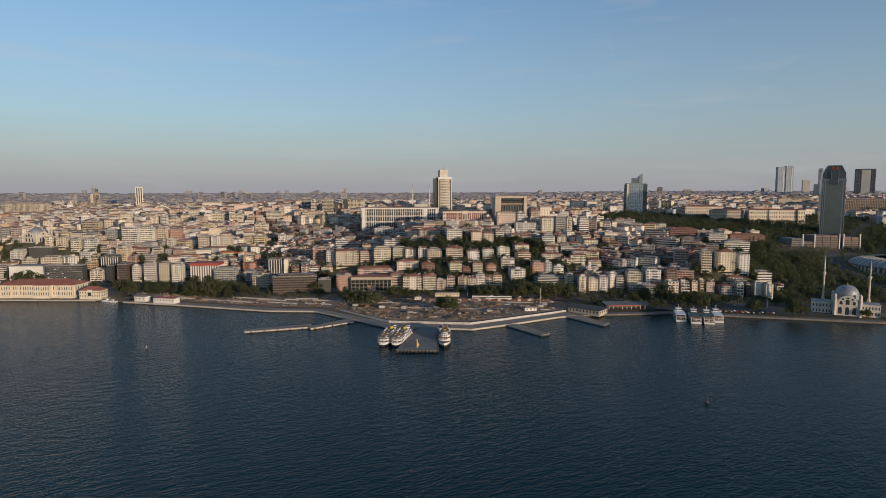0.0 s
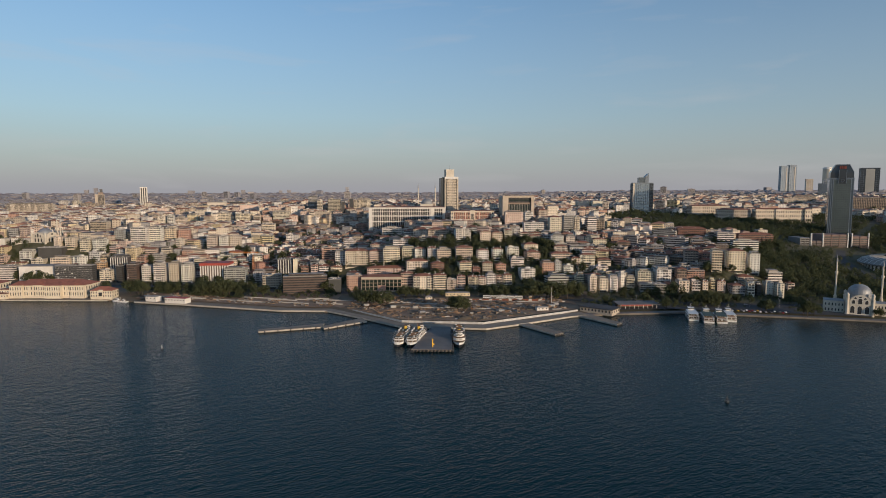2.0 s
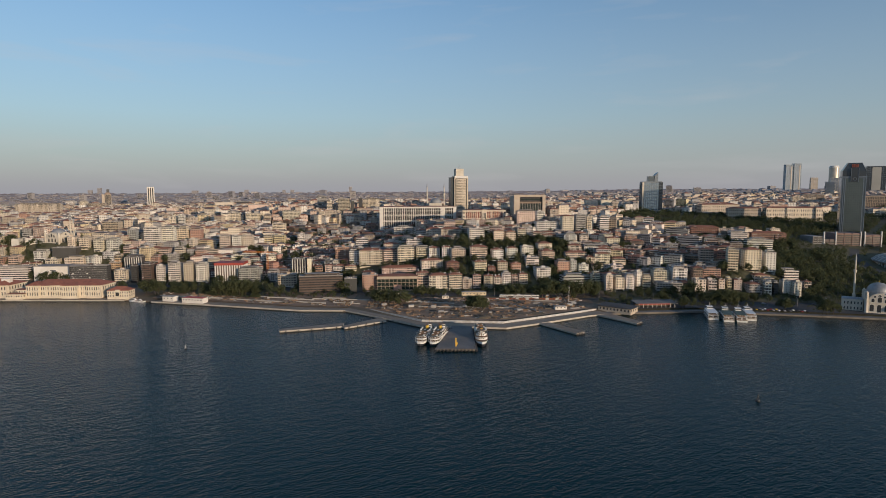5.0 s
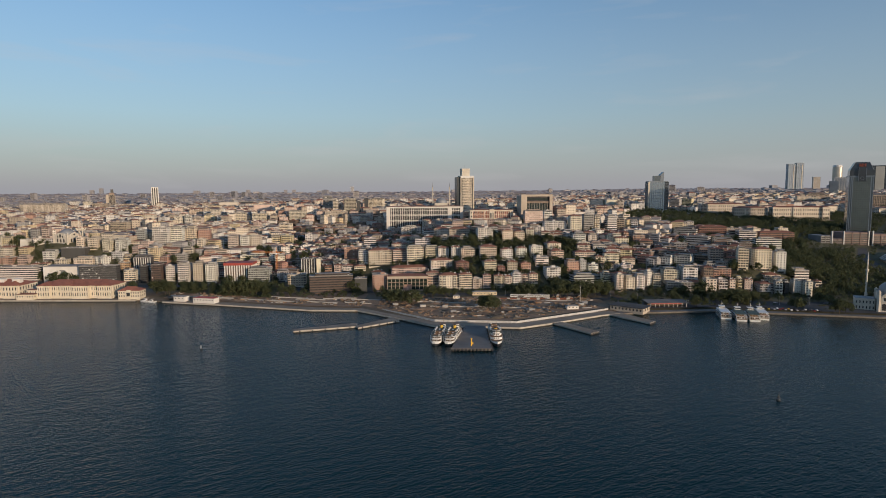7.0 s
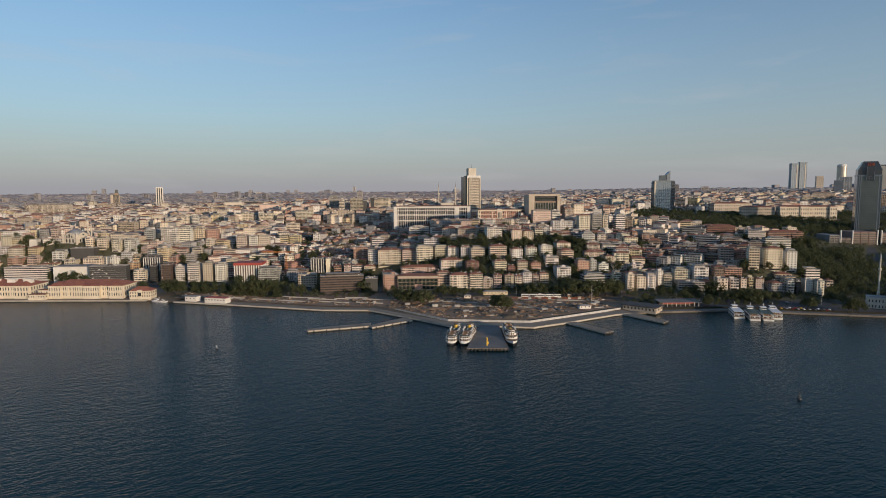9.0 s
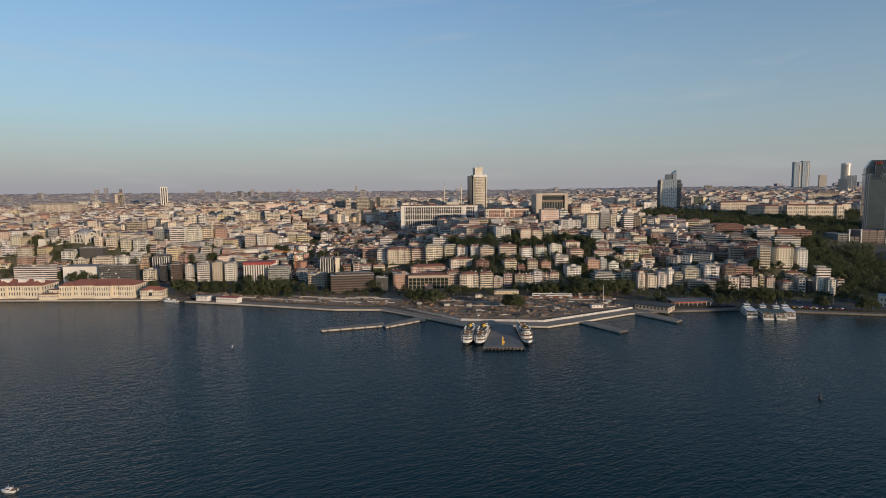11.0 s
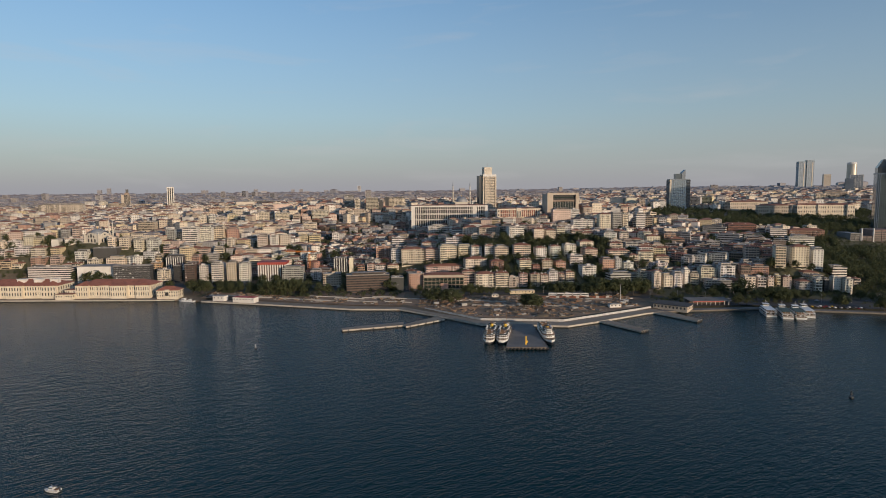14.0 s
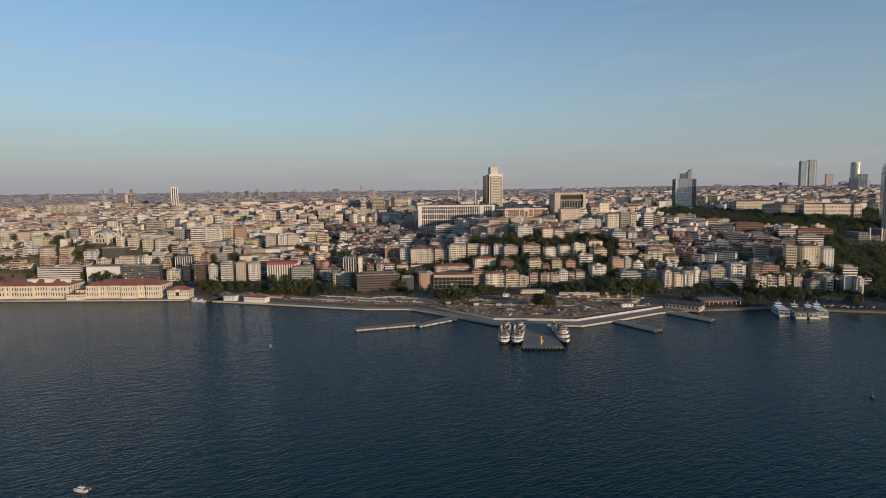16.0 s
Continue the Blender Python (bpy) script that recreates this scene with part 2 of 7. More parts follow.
tower_glass = surface("tower_glass", (0.12, 0.14, 0.15), (0.20, 0.225, 0.235), 0.05, 0.02, 0.18, metal=0.5)
tower_dark = surface("tower_dark_glass", (0.035, 0.042, 0.05), (0.075, 0.085, 0.092), 0.06, 0.02, 0.15, metal=0.35)
tower_green = surface("tower_green_glass", (0.085, 0.105, 0.10), (0.15, 0.175, 0.165), 0.06, 0.025, 0.2, metal=0.4)
pale_glass = surface("pale_tower_glass", (0.30, 0.36, 0.39), (0.46, 0.52, 0.55), 0.09, 0.03, 0.14, metal=0.75)
algae = surface("quay_waterline", (0.025, 0.025, 0.02), (0.07, 0.065, 0.05), 1.5, 0.3, 0.7)
grass = surface("park_grass", (0.05, 0.052, 0.026), (0.13, 0.115, 0.065), 0.5, 0.06, 0.95, bump=0.4, bump_scale=1.0)
# greyed, low-contrast base colours stand in for distance haze
plaster_haze = surface("plaster_haze", (0.85, 0.84, 0.83), (1.05, 1.05, 1.05), 0.5, 0.02, 0.9, tint="far")
roof_haze = surface("roof_haze", (0.85, 0.84, 0.83), (1.05, 1.05, 1.05), 0.5, 0.02, 0.9, tint="haze_roofs")
steel_blue = surface("steel_blue", (0.13, 0.15, 0.17), (0.24, 0.27, 0.30), 0.1, 0.03, 0.35, metal=0.4)
gold_glass = surface("gold_glass", (0.40, 0.37, 0.31), (0.55, 0.51, 0.44), 0.05, 0.02, 0.3, metal=0.4)
quay_dark = surface("quay_dark_stone", (0.10, 0.088, 0.072), (0.26, 0.22, 0.18), 1.2, 0.12, 0.9, bump=0.4)
brick_red = surface("brick_red", (0.17, 0.045, 0.032), (0.27, 0.08, 0.052), 2.0, 0.15, 0.85)

# the sea: dark, with ripples of three sizes
sea = bpy.data.materials.new("sea_water")
sea.use_nodes = True
sn, sl = sea.node_tree.nodes, sea.node_tree.links
ss = sn["Principled BSDF"]
sc = sn.new("ShaderNodeTexCoord")
last = None
for scale, stretch, strength, distance in ((0.012, 1.5, 0.08, 5.0), (0.10, 2.2, 0.5, 1.5), (0.30, 2.2, 1.0, 0.56)):
    turnit, waves, b = sn.new("ShaderNodeMapping"), sn.new("ShaderNodeTexNoise"), sn.new("ShaderNodeBump")
    turnit.vector_type = "TEXTURE"
    turnit.inputs["Rotation"].default_value = (0, 0, radians(30))
    turnit.inputs["Scale"].default_value = (1, 1 / stretch, 1)
    sl.new(sc.outputs["Object"], turnit.inputs[0])
    sl.new(turnit.outputs[0], waves.inputs["Vector"])
    waves.inputs["Scale"].default_value, waves.inputs["Detail"].default_value = scale, 3
    sl.new(waves.outputs["Fac"], b.inputs["Height"])
    b.inputs["Strength"].default_value, b.inputs["Distance"].default_value = strength, distance
    if last:
        sl.new(last.outputs[0], b.inputs["Normal"])
    last = b
sl.new(last.outputs[0], ss.inputs["Normal"])
ss.inputs["Base Color"].default_value = (0.0008, 0.021, 0.026, 1)
ss.inputs["Specular IOR Level"].default_value = 0.2
ss.inputs["Roughness"].default_value, ss.inputs["IOR"].default_value = 0.12, 1.33

# ---- mesh building ----
class Shape:
    """Collects faces with their materials and links them as one mesh."""

    def __init__(self):
        self.v, self.f, self.m, self.mats = [], [], [], []

    def slot(self, mat):
        if mat not in self.mats:
            self.mats.append(mat)
        return self.mats.index(mat)

    def face(self, points, mat):
        n = len(self.v)
        self.v += [tuple(p) for p in points]
        self.f.append(tuple(range(n, n + len(points))))
        self.m.append(self.slot(mat))

    def solid(self, points, faces, mat):
        n, k = len(self.v), self.slot(mat)
        self.v += [tuple(p) for p in points]
        self.f += [tuple(n + i for i in f) for f in faces]
        self.m += [k] * len(faces)

    def box(self, x0, y0, z0, x1, y1, z1, mat, taper=0.0):
        t = taper
        self.solid([(x0, y0, z0), (x1, y0, z0), (x1, y1, z0), (x0, y1, z0), (x0 + t, y0 + t, z1), (x1 - t, y0 + t, z1), (x1 - t, y1 - t, z1), (x0 + t, y1 - t, z1)],
                   [(0, 3, 2, 1), (4, 5, 6, 7), (0, 1, 5, 4), (1, 2, 6, 5), (2, 3, 7, 6), (3, 0, 4, 7)], mat)

    def tiers(self, w, d, rings, mat):
        """One closed body of rectangular rings: (how far proud of w x d, height)."""
        pts, faces = [], []
        for o, z in rings:
            pts += [(-w / 2 - o, -d / 2 - o, z), (w / 2 + o, -d / 2 - o, z), (w / 2 + o, d / 2 + o, z), (-w / 2 - o, d / 2 + o, z)]
        for k in range(len(rings) - 1):
            faces += [(4 * k + i, 4 * k + (i + 1) % 4, 4 * k + 4 + (i + 1) % 4, 4 * k + 4 + i) for i in range(4)]
        faces.append(tuple(range(4 * len(rings) - 4, 4 * len(rings))))
        self.solid(pts, faces, mat)

    def prism(self, outline, z0, z1, mat, scale=1.0, top=None):
        n = len(outline)
        cx, cy = sum(p[0] for p in outline) / n, sum(p[1] for p in outline) / n
        upper = [(cx + (x - cx) * scale, cy + (y - cy) * scale) for x, y in outline]
        self.solid([(x, y, z0) for x, y in outline] + [(x, y, z1) for x, y in upper],
                   [tuple(range(n))[::-1]] + [(i, (i + 1) % n, n + (i + 1) % n, n + i) for i in range(n)], mat)
        self.face([(x, y, z1) for x, y in upper], top or mat)

    def hip(self, x0, y0, x1, y1, z, h, mat, over=0.5):
        x0, y0, x1, y1 = x0 - over, y0 - over, x1 + over, y1 + over
        w, d = x1 - x0, y1 - y0
        k = min(w, d) / 2
        if w >= d:
            a, b = (x0 + k, y0 + k, z + h), (x1 - k, y0 + k, z + h)
            faces = [(0, 1, 5, 4), (1, 2, 5), (2, 3, 4, 5), (3, 0, 4), (3, 2, 1, 0)]
        else:
            a, b = (x0 + k, y0 + k, z + h), (x0 + k, y1 - k, z + h)
            faces = [(0, 1, 4), (1, 2, 5, 4), (2, 3, 5), (3, 0, 4, 5), (3, 2, 1, 0)]
        self.solid([(x0, y0, z), (x1, y0, z), (x1, y1, z), (x0, y1, z), a, b], faces, mat)

    def lathe(self, cx, cy, profile, mat, n=16):
        """Rings of (radius, z), from below upwards, closed at the top."""
        pts, faces = [], []
        for r, z in profile:
            pts += [(cx + r * math.cos(2 * math.pi * i / n), cy + r * math.sin(2 * math.pi * i / n), z) for i in range(n)]
        for k in range(len(profile) - 1):
            faces += [(k * n + i, k * n + (i + 1) % n, (k + 1) * n + (i + 1) % n, (k + 1) * n + i) for i in range(n)]
        faces.append(tuple(range((len(profile) - 1) * n, len(profile) * n)))
        self.solid(pts, faces, mat)

    def bar(self, a, b, r, mat, n=6, r2=None):
        """A round bar from a to b."""
        a, b = Vector(a), Vector(b)
        q = (b - a).to_track_quat("Z", "Y")
        pts = []
        for p, rad in ((a, r), (b, r if r2 is None else r2)):
            pts += [p + q @ Vector((rad * math.cos(2 * math.pi * i / n), rad * math.sin(2 * math.pi * i / n), 0)) for i in range(n)]
        self.solid(pts, [(i, (i + 1) % n, n + (i + 1) % n, n + i) for i in range(n)] + [tuple(range(n))[::-1], tuple(range(n, 2 * n))], mat)

    def data(self, name, smooth=False):
        mesh = bpy.data.meshes.new(name)
        mesh.from_pydata(self.v, [], self.f)
        for mat in self.mats:
            mesh.materials.append(mat)
        mesh.polygons.foreach_set("material_index", self.m)
        if smooth:
            mesh.polygons.foreach_set("use_smooth", [True] * len(self.f))
        mesh.update()
        return mesh


def part(name, made, parent, label="", colour=None, at=None, smooth=False):
    """One mesh under a thing. made: a Shape, or a mesh that others share."""
    ob = new(name, made.data(name, smooth) if isinstance(made, Shape) else made)
    ob.parent = parent
    if at is not None:
        ob.matrix_basis = at
    if label:
        ob["label"] = label
    if colour:
        ob.color = (*colour, 1)
    return ob


def thing(name, m, label, category, group="", kind=""):
    """An Empty that carries a thing's parts."""
    ob = new(name)
    ob.matrix_basis = m
    return tagged(ob, label, category, group, kind)


def lone(name, made, label, category="", group="", kind="", m=None, colour=None, smooth=False):
    """A thing or a piece of the setting that is one mesh."""
    ob = new(name, made.data(name, smooth) if isinstance(made, Shape) else made)
    if m is not None:
        ob.matrix_basis = m
    if colour:
        ob.color = (*colour, 1)
    return tagged(ob, label, category, group, kind)


def inside(x, y, outline):
    hit = False
    for (x0, y0), (x1, y1) in zip(outline, outline[1:] + outline[:1]):
        if (y0 > y) != (y1 > y) and x < (x1 - x0) * (y - y0) / (y1 - y0) + x0:
            hit = not hit
    return hit


# ---- sea, land, quays ----
s = Shape()
s.face([(-6000, -3000, 0), (6000, -3000, 0), (6000, 1500, 0), (-6000, 1500, 0)], sea)
lone("water", s, "dark blue rippled sea of the strait", "sea", kind="structure")

s = Shape()
us = [-1.35 + 0.03 * i for i in range(91)]
offsets = [3, 5, 12, 25, 40, 60, 80, 100, 115, 130, 145, 160, 180, 200, 220, 240, 265, 290, 320, 350, 390, 430, 480, 540, 620, 720, 850, 1000, 1200, 1500, 1900, 2400, 3000, 3700, 4400]
pts = []
for j, d in enumerate(offsets):
    for u in us:
        x = u * 700
        for _ in range(6):
            x = u * (shore(x) + d)
        y = shore(x) + d
        pts.append((x, y, -3.0 if j == 0 else 1.35 if j == 1 else max(1.4, ground(x, y) - (1.5 if j == 2 else 0))))
n = len(us)
for j in range(len(offsets) - 1):
    for i in range(n - 1):
        q = (j * n + i, j * n + i + 1, (j + 1) * n + i + 1, (j + 1) * n + i)
        x, y = sum(pts[a][0] for a in q) / 4, sum(pts[a][1] for a in q) / 4
        s.f.append(q)
        s.m.append(s.slot(grass if (x > 380 and y < 1200) or (x > 160 and y < 720) or (x > 290 and y < 790) or (x > 330 and 990 < y < 1200) or (x < 330 and shore(x) + 150 < y < 1000) else soil))
s.v = pts
lone("ground", s, "brownish earth ground rising from the shore to a ridge", "ground", kind="structure")


def slab(name, outline, z0, z1, side, top, label, category, kind="structure"):
    s = Shape()
    s.prism(outline, z0, z1, side, top=top)
    return lone(name, s, label, category, kind=kind)


def strip(name, line, width, z0, z1, side, top, label, category):
    """A band along a line of points, on its inland side."""
    s = Shape()
    pts = []
    for i, (x, y) in enumerate(line):
        a, b = Vector(line[max(i - 1, 0)]), Vector(line[min(i + 1, len(line) - 1)])
        d = (b - a).normalized()
        pts.append((x, y, x - d.y * width, y + d.x * width))
    for p, q in zip(pts, pts[1:]):
        c = [(p[0], p[1]), (q[0], q[1]), (q[2], q[3]), (p[2], p[3])]
        for a, b, mat in ((z0, 0.55, algae), (0.55, z1, side)):
            s.solid([(x, y, a) for x, y in c] + [(x, y, b) for x, y in c], [(0, 1, 5, 4), (2, 3, 7, 6), (1, 2, 6, 5), (3, 0, 4, 7)], mat)
        s.face([(x, y, z1) for x, y in c], top)
    return lone(name, s, label, category, kind="structure")


QUAY_WEST = ((-900, 714), (-420, 706), (-414, 722))
QUAY_MID = ((-384, 700), (-382, 696), (-311, 677), (-192, 642), (-141, 640), (-119, 622), (-94, 600), (-54, 563), (-5, 559), (28, 554), (59, 571), (122, 610), (142, 617))
QUAY_EAST = ((140, 617), (175, 623), (244, 629), (300, 617), (361, 603), (441, 583), (620, 558), (900, 545))
strip("pavement", QUAY_WEST[:2], 12, -3, 1.9, quay_stone, paving, "pale stone quay along the water", "quay")
strip("pavement", QUAY_MID, 17, -3, 2.1, quay_stone, paving, "pale paved quay with a stone edge", "quay")
strip("pavement", QUAY_EAST, 9, -3, 2.0, quay_dark, pier_deck, "dark weathered stone quay beside moored boats", "quay")

# ---- houses ----
SIGHTS = []  # x, y, half width, height of the foot that shows: what the lower town leaves in view
FOOT = []   # footprints that are taken: x, y, half width, half depth


def clear_height(x, y, w):
    """How high a house at x, y may rise before it hides a landmark behind it from the water."""
    top = 400.0
    for a, b, half, z in SIGHTS:
        if b > y + 4 and abs((a + 50) / b - (x + 50) / y) < half / b + w / 2 / y:
            top = min(top, 132 - (132 - z) * y / b)
    return top - ground(x, y)


NOUNS = {"white": "white", "cream": "cream", "yellow": "yellow", "pink": "pale pink", "salmon": "salmon", "orange": "orange", "brick": "brick-red", "sand": "sand-coloured",
         "grey": "grey", "dark": "dark", "darkbrown": "dark brown", "umber": "umber-brown"}
window_meshes = {}


def window_mesh(w, h):
    key = (round(w, 1), round(h, 1))
    if key not in window_meshes:
        w, h = key
        s = Shape()
        s.box(-w / 2, -0.10, 0, w / 2, 0.05, h, trim)
        s.face([(-w / 2 + 0.1, -0.104, 0.1), (w / 2 - 0.1, -0.104, 0.1), (w / 2 - 0.1, -0.104, h - 0.1), (-w / 2 + 0.1, -0.104, h - 0.1)], glass)
        window_meshes[key] = s.data("window")
    return window_meshes[key]


def row_of_windows(s, w, d, n, nd, ww, wh, bands, z):
    """The panes of one storey on the front and on both sides, a little proud of the wall."""
    if bands:
        s.box(-w / 2 - 0.06, -d / 2 - 0.06, z, w / 2 + 0.06, d / 2 + 0.06, z + wh, glass)
        return
    for i in range(n):
        x = -w / 2 + w * (i + 0.5) / n
        s.box(x - ww / 2, -d / 2 - 0.07, z, x + ww / 2, -d / 2 + 0.1, z + wh, glass)
        s.box(x - ww / 2 - 0.15, -d / 2 - 0.18, z - 0.14, x + ww / 2 + 0.15, -d / 2 + 0.05, z, trim)
    for i in range(nd):
        y = -d / 2 + d * (i + 0.5) / nd
        for k in (-1, 1):
            x = k * w / 2
            s.box(x - 0.07, y - ww / 2, z, x + 0.07, y + ww / 2, z + wh, glass)


balcony_meshes = {}


def balcony_mesh(w):
    w = round(w, 1)
    if w not in balcony_meshes:
        q = Shape()
        q.box(-w / 2, -1.25, -0.08, w / 2, 0.1, 0.1, plaster)
        q.box(-w / 2, -1.25, 0.1, w / 2, -1.15, 1.0, plaster)
        balcony_meshes[w] = q.data("balcony")
    return balcony_meshes[w]


def facade(ob, panes, fronts, w, d, hw, floors, fh, n, ww, wh, lift, bay, singly, rnd, colour):
    """The front: each column has plain windows or balconies before dark openings, with odd ones closed in; shops or dark doors below."""
    share = rnd.choice((0.1, 0.35, 0.5, 0.65, 0.9))
    half = [rnd.random() < share for _ in range((n + 1) // 2)]
    cols = half + half[:n // 2][::-1]
    if rnd.random() < 0.2:
        cols = [rnd.random() < share for _ in range(n)]
    step = w / n
    y0 = -d / 2
    wide = rnd.random() < 0.18
    lean = rnd.uniform(0.30, 0.42)
    for k in range(floors):
        z = k * fh
        if k == 0 and floors > 2:
            panes.box(-w * 0.45, y0 - 0.06, 0.3, w * rnd.uniform(0.2, 0.45), y0 + 0.1, fh * 0.78, glass)
            fronts.box(-w * 0.47, y0 - 0.9, fh * 0.82, w * 0.47, y0 + 0.1, fh * 0.9, trim if rnd.random() < 0.5 else plaster)
            continue
        for i in range(n):
            x = -w / 2 + step * (i + 0.5)
            if cols[i] and k:
                if rnd.random() < 0.16:
                    panes.box(x - step * 0.46, y0 - 1.1, z + 1.0, x + step * 0.46, y0 + 0.1, z + fh * 0.92, glass)
                    fronts.box(x - step * 0.48, y0 - 1.15, z - 0.08, x + step * 0.48, y0 + 0.1, z + 1.0, plaster)
                    continue
                panes.box(x - step * lean, y0 - 0.06, z + 0.15, x + step * lean, y0 + 0.1, z + fh * 0.82, glass)
                if singly:
                    part("balcony", balcony_mesh(step * 0.98), ob, at=pose(x, y0, z), colour=colour)
                else:
                    fronts.box(x - step * 0.49, y0 - 1.25, z - 0.08, x + step * 0.49, y0 + 0.1, z + 0.1, plaster)
                    fronts.box(x - step * 0.49, y0 - 1.25, z + 0.1, x + step * 0.49, y0 - 1.15, z + 1.0, plaster)
            elif singly:
                part("window", window_mesh(ww, wh), ob, at=pose(x, y0, z + lift))
            else:
                e = rnd.uniform(0.85, 1.1) * ww / 2 if not wide else step * 0.46
                panes.box(x - e, y0 - 0.07, z + lift, x + e, y0 + 0.1, z + lift + wh, trim if rnd.random() < 0.06 else glass)
                fronts.box(x - e - 0.12, y0 - 0.2, z + lift - 0.14, x + e + 0.12, y0 + 0.05, z + lift, trim)
            if rnd.random() < 0.1:
                fronts.box(x + step * 0.3, y0 - 0.5, z + 0.5, x + step * 0.3 + 0.8, y0 + 0.05, z + 1.1, trim)


def house(paint, x, y, w, d, h, turn, roof="flat", style="rows", name="apartment_building", singly=None):
    """A block of flats: walls with cornices and bays, a roof, rows of windows, balconies. h: to the top of the roof."""
    rnd = random.Random(int(x * 7 + y * 13))
    if singly is None:
        singly = name == "apartment_building" and y < 762
    FOOT.append((x, y, w / 2 + 0.5, d / 2 + 0.5))
    z = ground(x, y - d / 2)
    if name == "apartment_building":
        SIGHTS.append((x, y, w / 2, z + 0.22 * h))
    rise = min(0.18 * min(w, d), 3.0) if roof == "hip" else 0.9
    hw = max(3.0, h - rise)
    floors = max(1, round(hw / 3.1))
    fh = hw / floors
    tone = rnd.uniform(0.88, 1.08)
    colour = [c * tone * rnd.uniform(0.96, 1.04) for c in PAINT[paint]]
    roof_word = "a tiled hip roof" if roof == "hip" else "a flat roof"
    label = "%s %s-storey building with %s" % (NOUNS[paint], ("one", "two", "three", "four", "five", "six", "seven", "eight")[min(floors, 8) - 1], roof_word)
    ob = thing(name, pose(x, y, z, 0, 0, turn), label, "building", "buildings of the town")
    s = Shape()
    drop = 6.0
    rings = [(0, -drop)]
    if floors > 1 and (style == "bands" or (style == "rows" and rnd.random() < 0.4)):
        for k in range(1, floors + 1):
            rings += [(0, k * fh - 0.24), (0.15, k * fh - 0.22), (0.15, k * fh - 0.02), (0, k * fh)]
    else:
        rings.append((0, hw))
    s.tiers(w, d, rings, plaster)
    part("wall", s, ob, colour=colour)
    bay = None
    if style == "rows" and w > 9 and floors > 2 and rnd.random() < 0.35:
        n_b = 1 if w < 16 else 2
        for i in range(n_b):
            bx, bw = (i + 0.5) / n_b * w - w / 2, w / n_b * 0.36
            s = Shape()
            s.box(bx - bw / 2, -d / 2 - 1.1, fh, bx + bw / 2, -d / 2 + 0.1, hw - 0.3, plaster)
            for k in range(1, floors):
                s.box(bx - bw * 0.42, -d / 2 - 1.16, k * fh + 0.26 * fh, bx + bw * 0.42, -d / 2 - 1.0, k * fh + 0.84 * fh, glass)
                s.box(bx - bw * 0.03, -d / 2 - 1.2, k * fh + 0.26 * fh, bx + bw * 0.03, -d / 2 - 1.1, k * fh + 0.84 * fh, trim)
            part("bay", s, ob, "projecting bay with dark windows", colour=colour)
        bay = n_b
    # windows and balconies
    if style in ("rows", "bands", "glass"):
        n, nd = max(2, round(w / rnd.uniform(2.7, 3.6))), max(2, round(d / 5.0))
        ww, wh = w / n * rnd.uniform(0.4, 0.66), fh * rnd.uniform(0.42, 0.54)
        lift = (0.24 if style != "glass" else 0.08) * fh + 0.2
        panes, fronts = Shape(), Shape()
        if style != "rows":
            if style == "glass":
                wh = fh * 0.82
            for k in range(floors):
                s = Shape()
                row_of_windows(s, w, d, n, nd, ww, wh, True, k * fh + lift)
                part("window_band", s, ob)
        else:
            facade(ob, panes, fronts, w, d, hw, floors, fh, n, ww, wh, lift, bay, singly, rnd, colour)
            for k in range(floors):
                row_of_windows(panes, w, d, 0, nd, ww * rnd.uniform(0.6, 0.9), wh, False, k * fh + lift)
            tagged(part("glazing", panes, ob), kind="stuff")
            if fronts.f:
                tagged(part("facade_relief", fronts, ob, colour=colour), kind="stuff")
    elif style == "pillars":
        n = max(4, round(w / 3.5))
        s = Shape()
        s.box(-w / 2 + 0.4, -d / 2 - 0.05, 3.4, w / 2 - 0.4, -d / 2 + 0.2, hw - 1.2, glass)
        part("glazing", s, ob)
        s = Shape()
        s.box(-0.45, -0.5, 0, 0.45, 0.1, hw - 0.4, trim)
        mesh = s.data("pillar")
        for i in range(n + 1):
            part("pillar", mesh, ob, at=pose(-w / 2 + 0.45 + (w - 0.9) * i / n, -d / 2, 0), label="pale pillar")
    # roof
    s = Shape()
    if roof == "hip":
        s.hip(-w / 2, -d / 2, w / 2, d / 2, hw, rise, tiles, 0.6)
    else:
        s.box(-w / 2 - 0.1, -d / 2 - 0.1, hw, w / 2 + 0.1, d / 2 + 0.1, hw + 0.12, felt)
        for a in ((-w / 2 - 0.15, -d / 2 - 0.15, w / 2 + 0.15, -d / 2 + 0.12), (-w / 2 - 0.15, d / 2 - 0.12, w / 2 + 0.15, d / 2 + 0.15),
                  (-w / 2 - 0.15, -d / 2 + 0.12, -w / 2 + 0.12, d / 2 - 0.12), (w / 2 - 0.12, -d / 2 + 0.12, w / 2 + 0.15, d / 2 - 0.12)):
            s.box(a[0], a[1], hw + 0.12, a[2], a[3], hw + 0.9, felt)
    part("roof", s, ob, "terracotta tiled roof" if roof == "hip" else "")
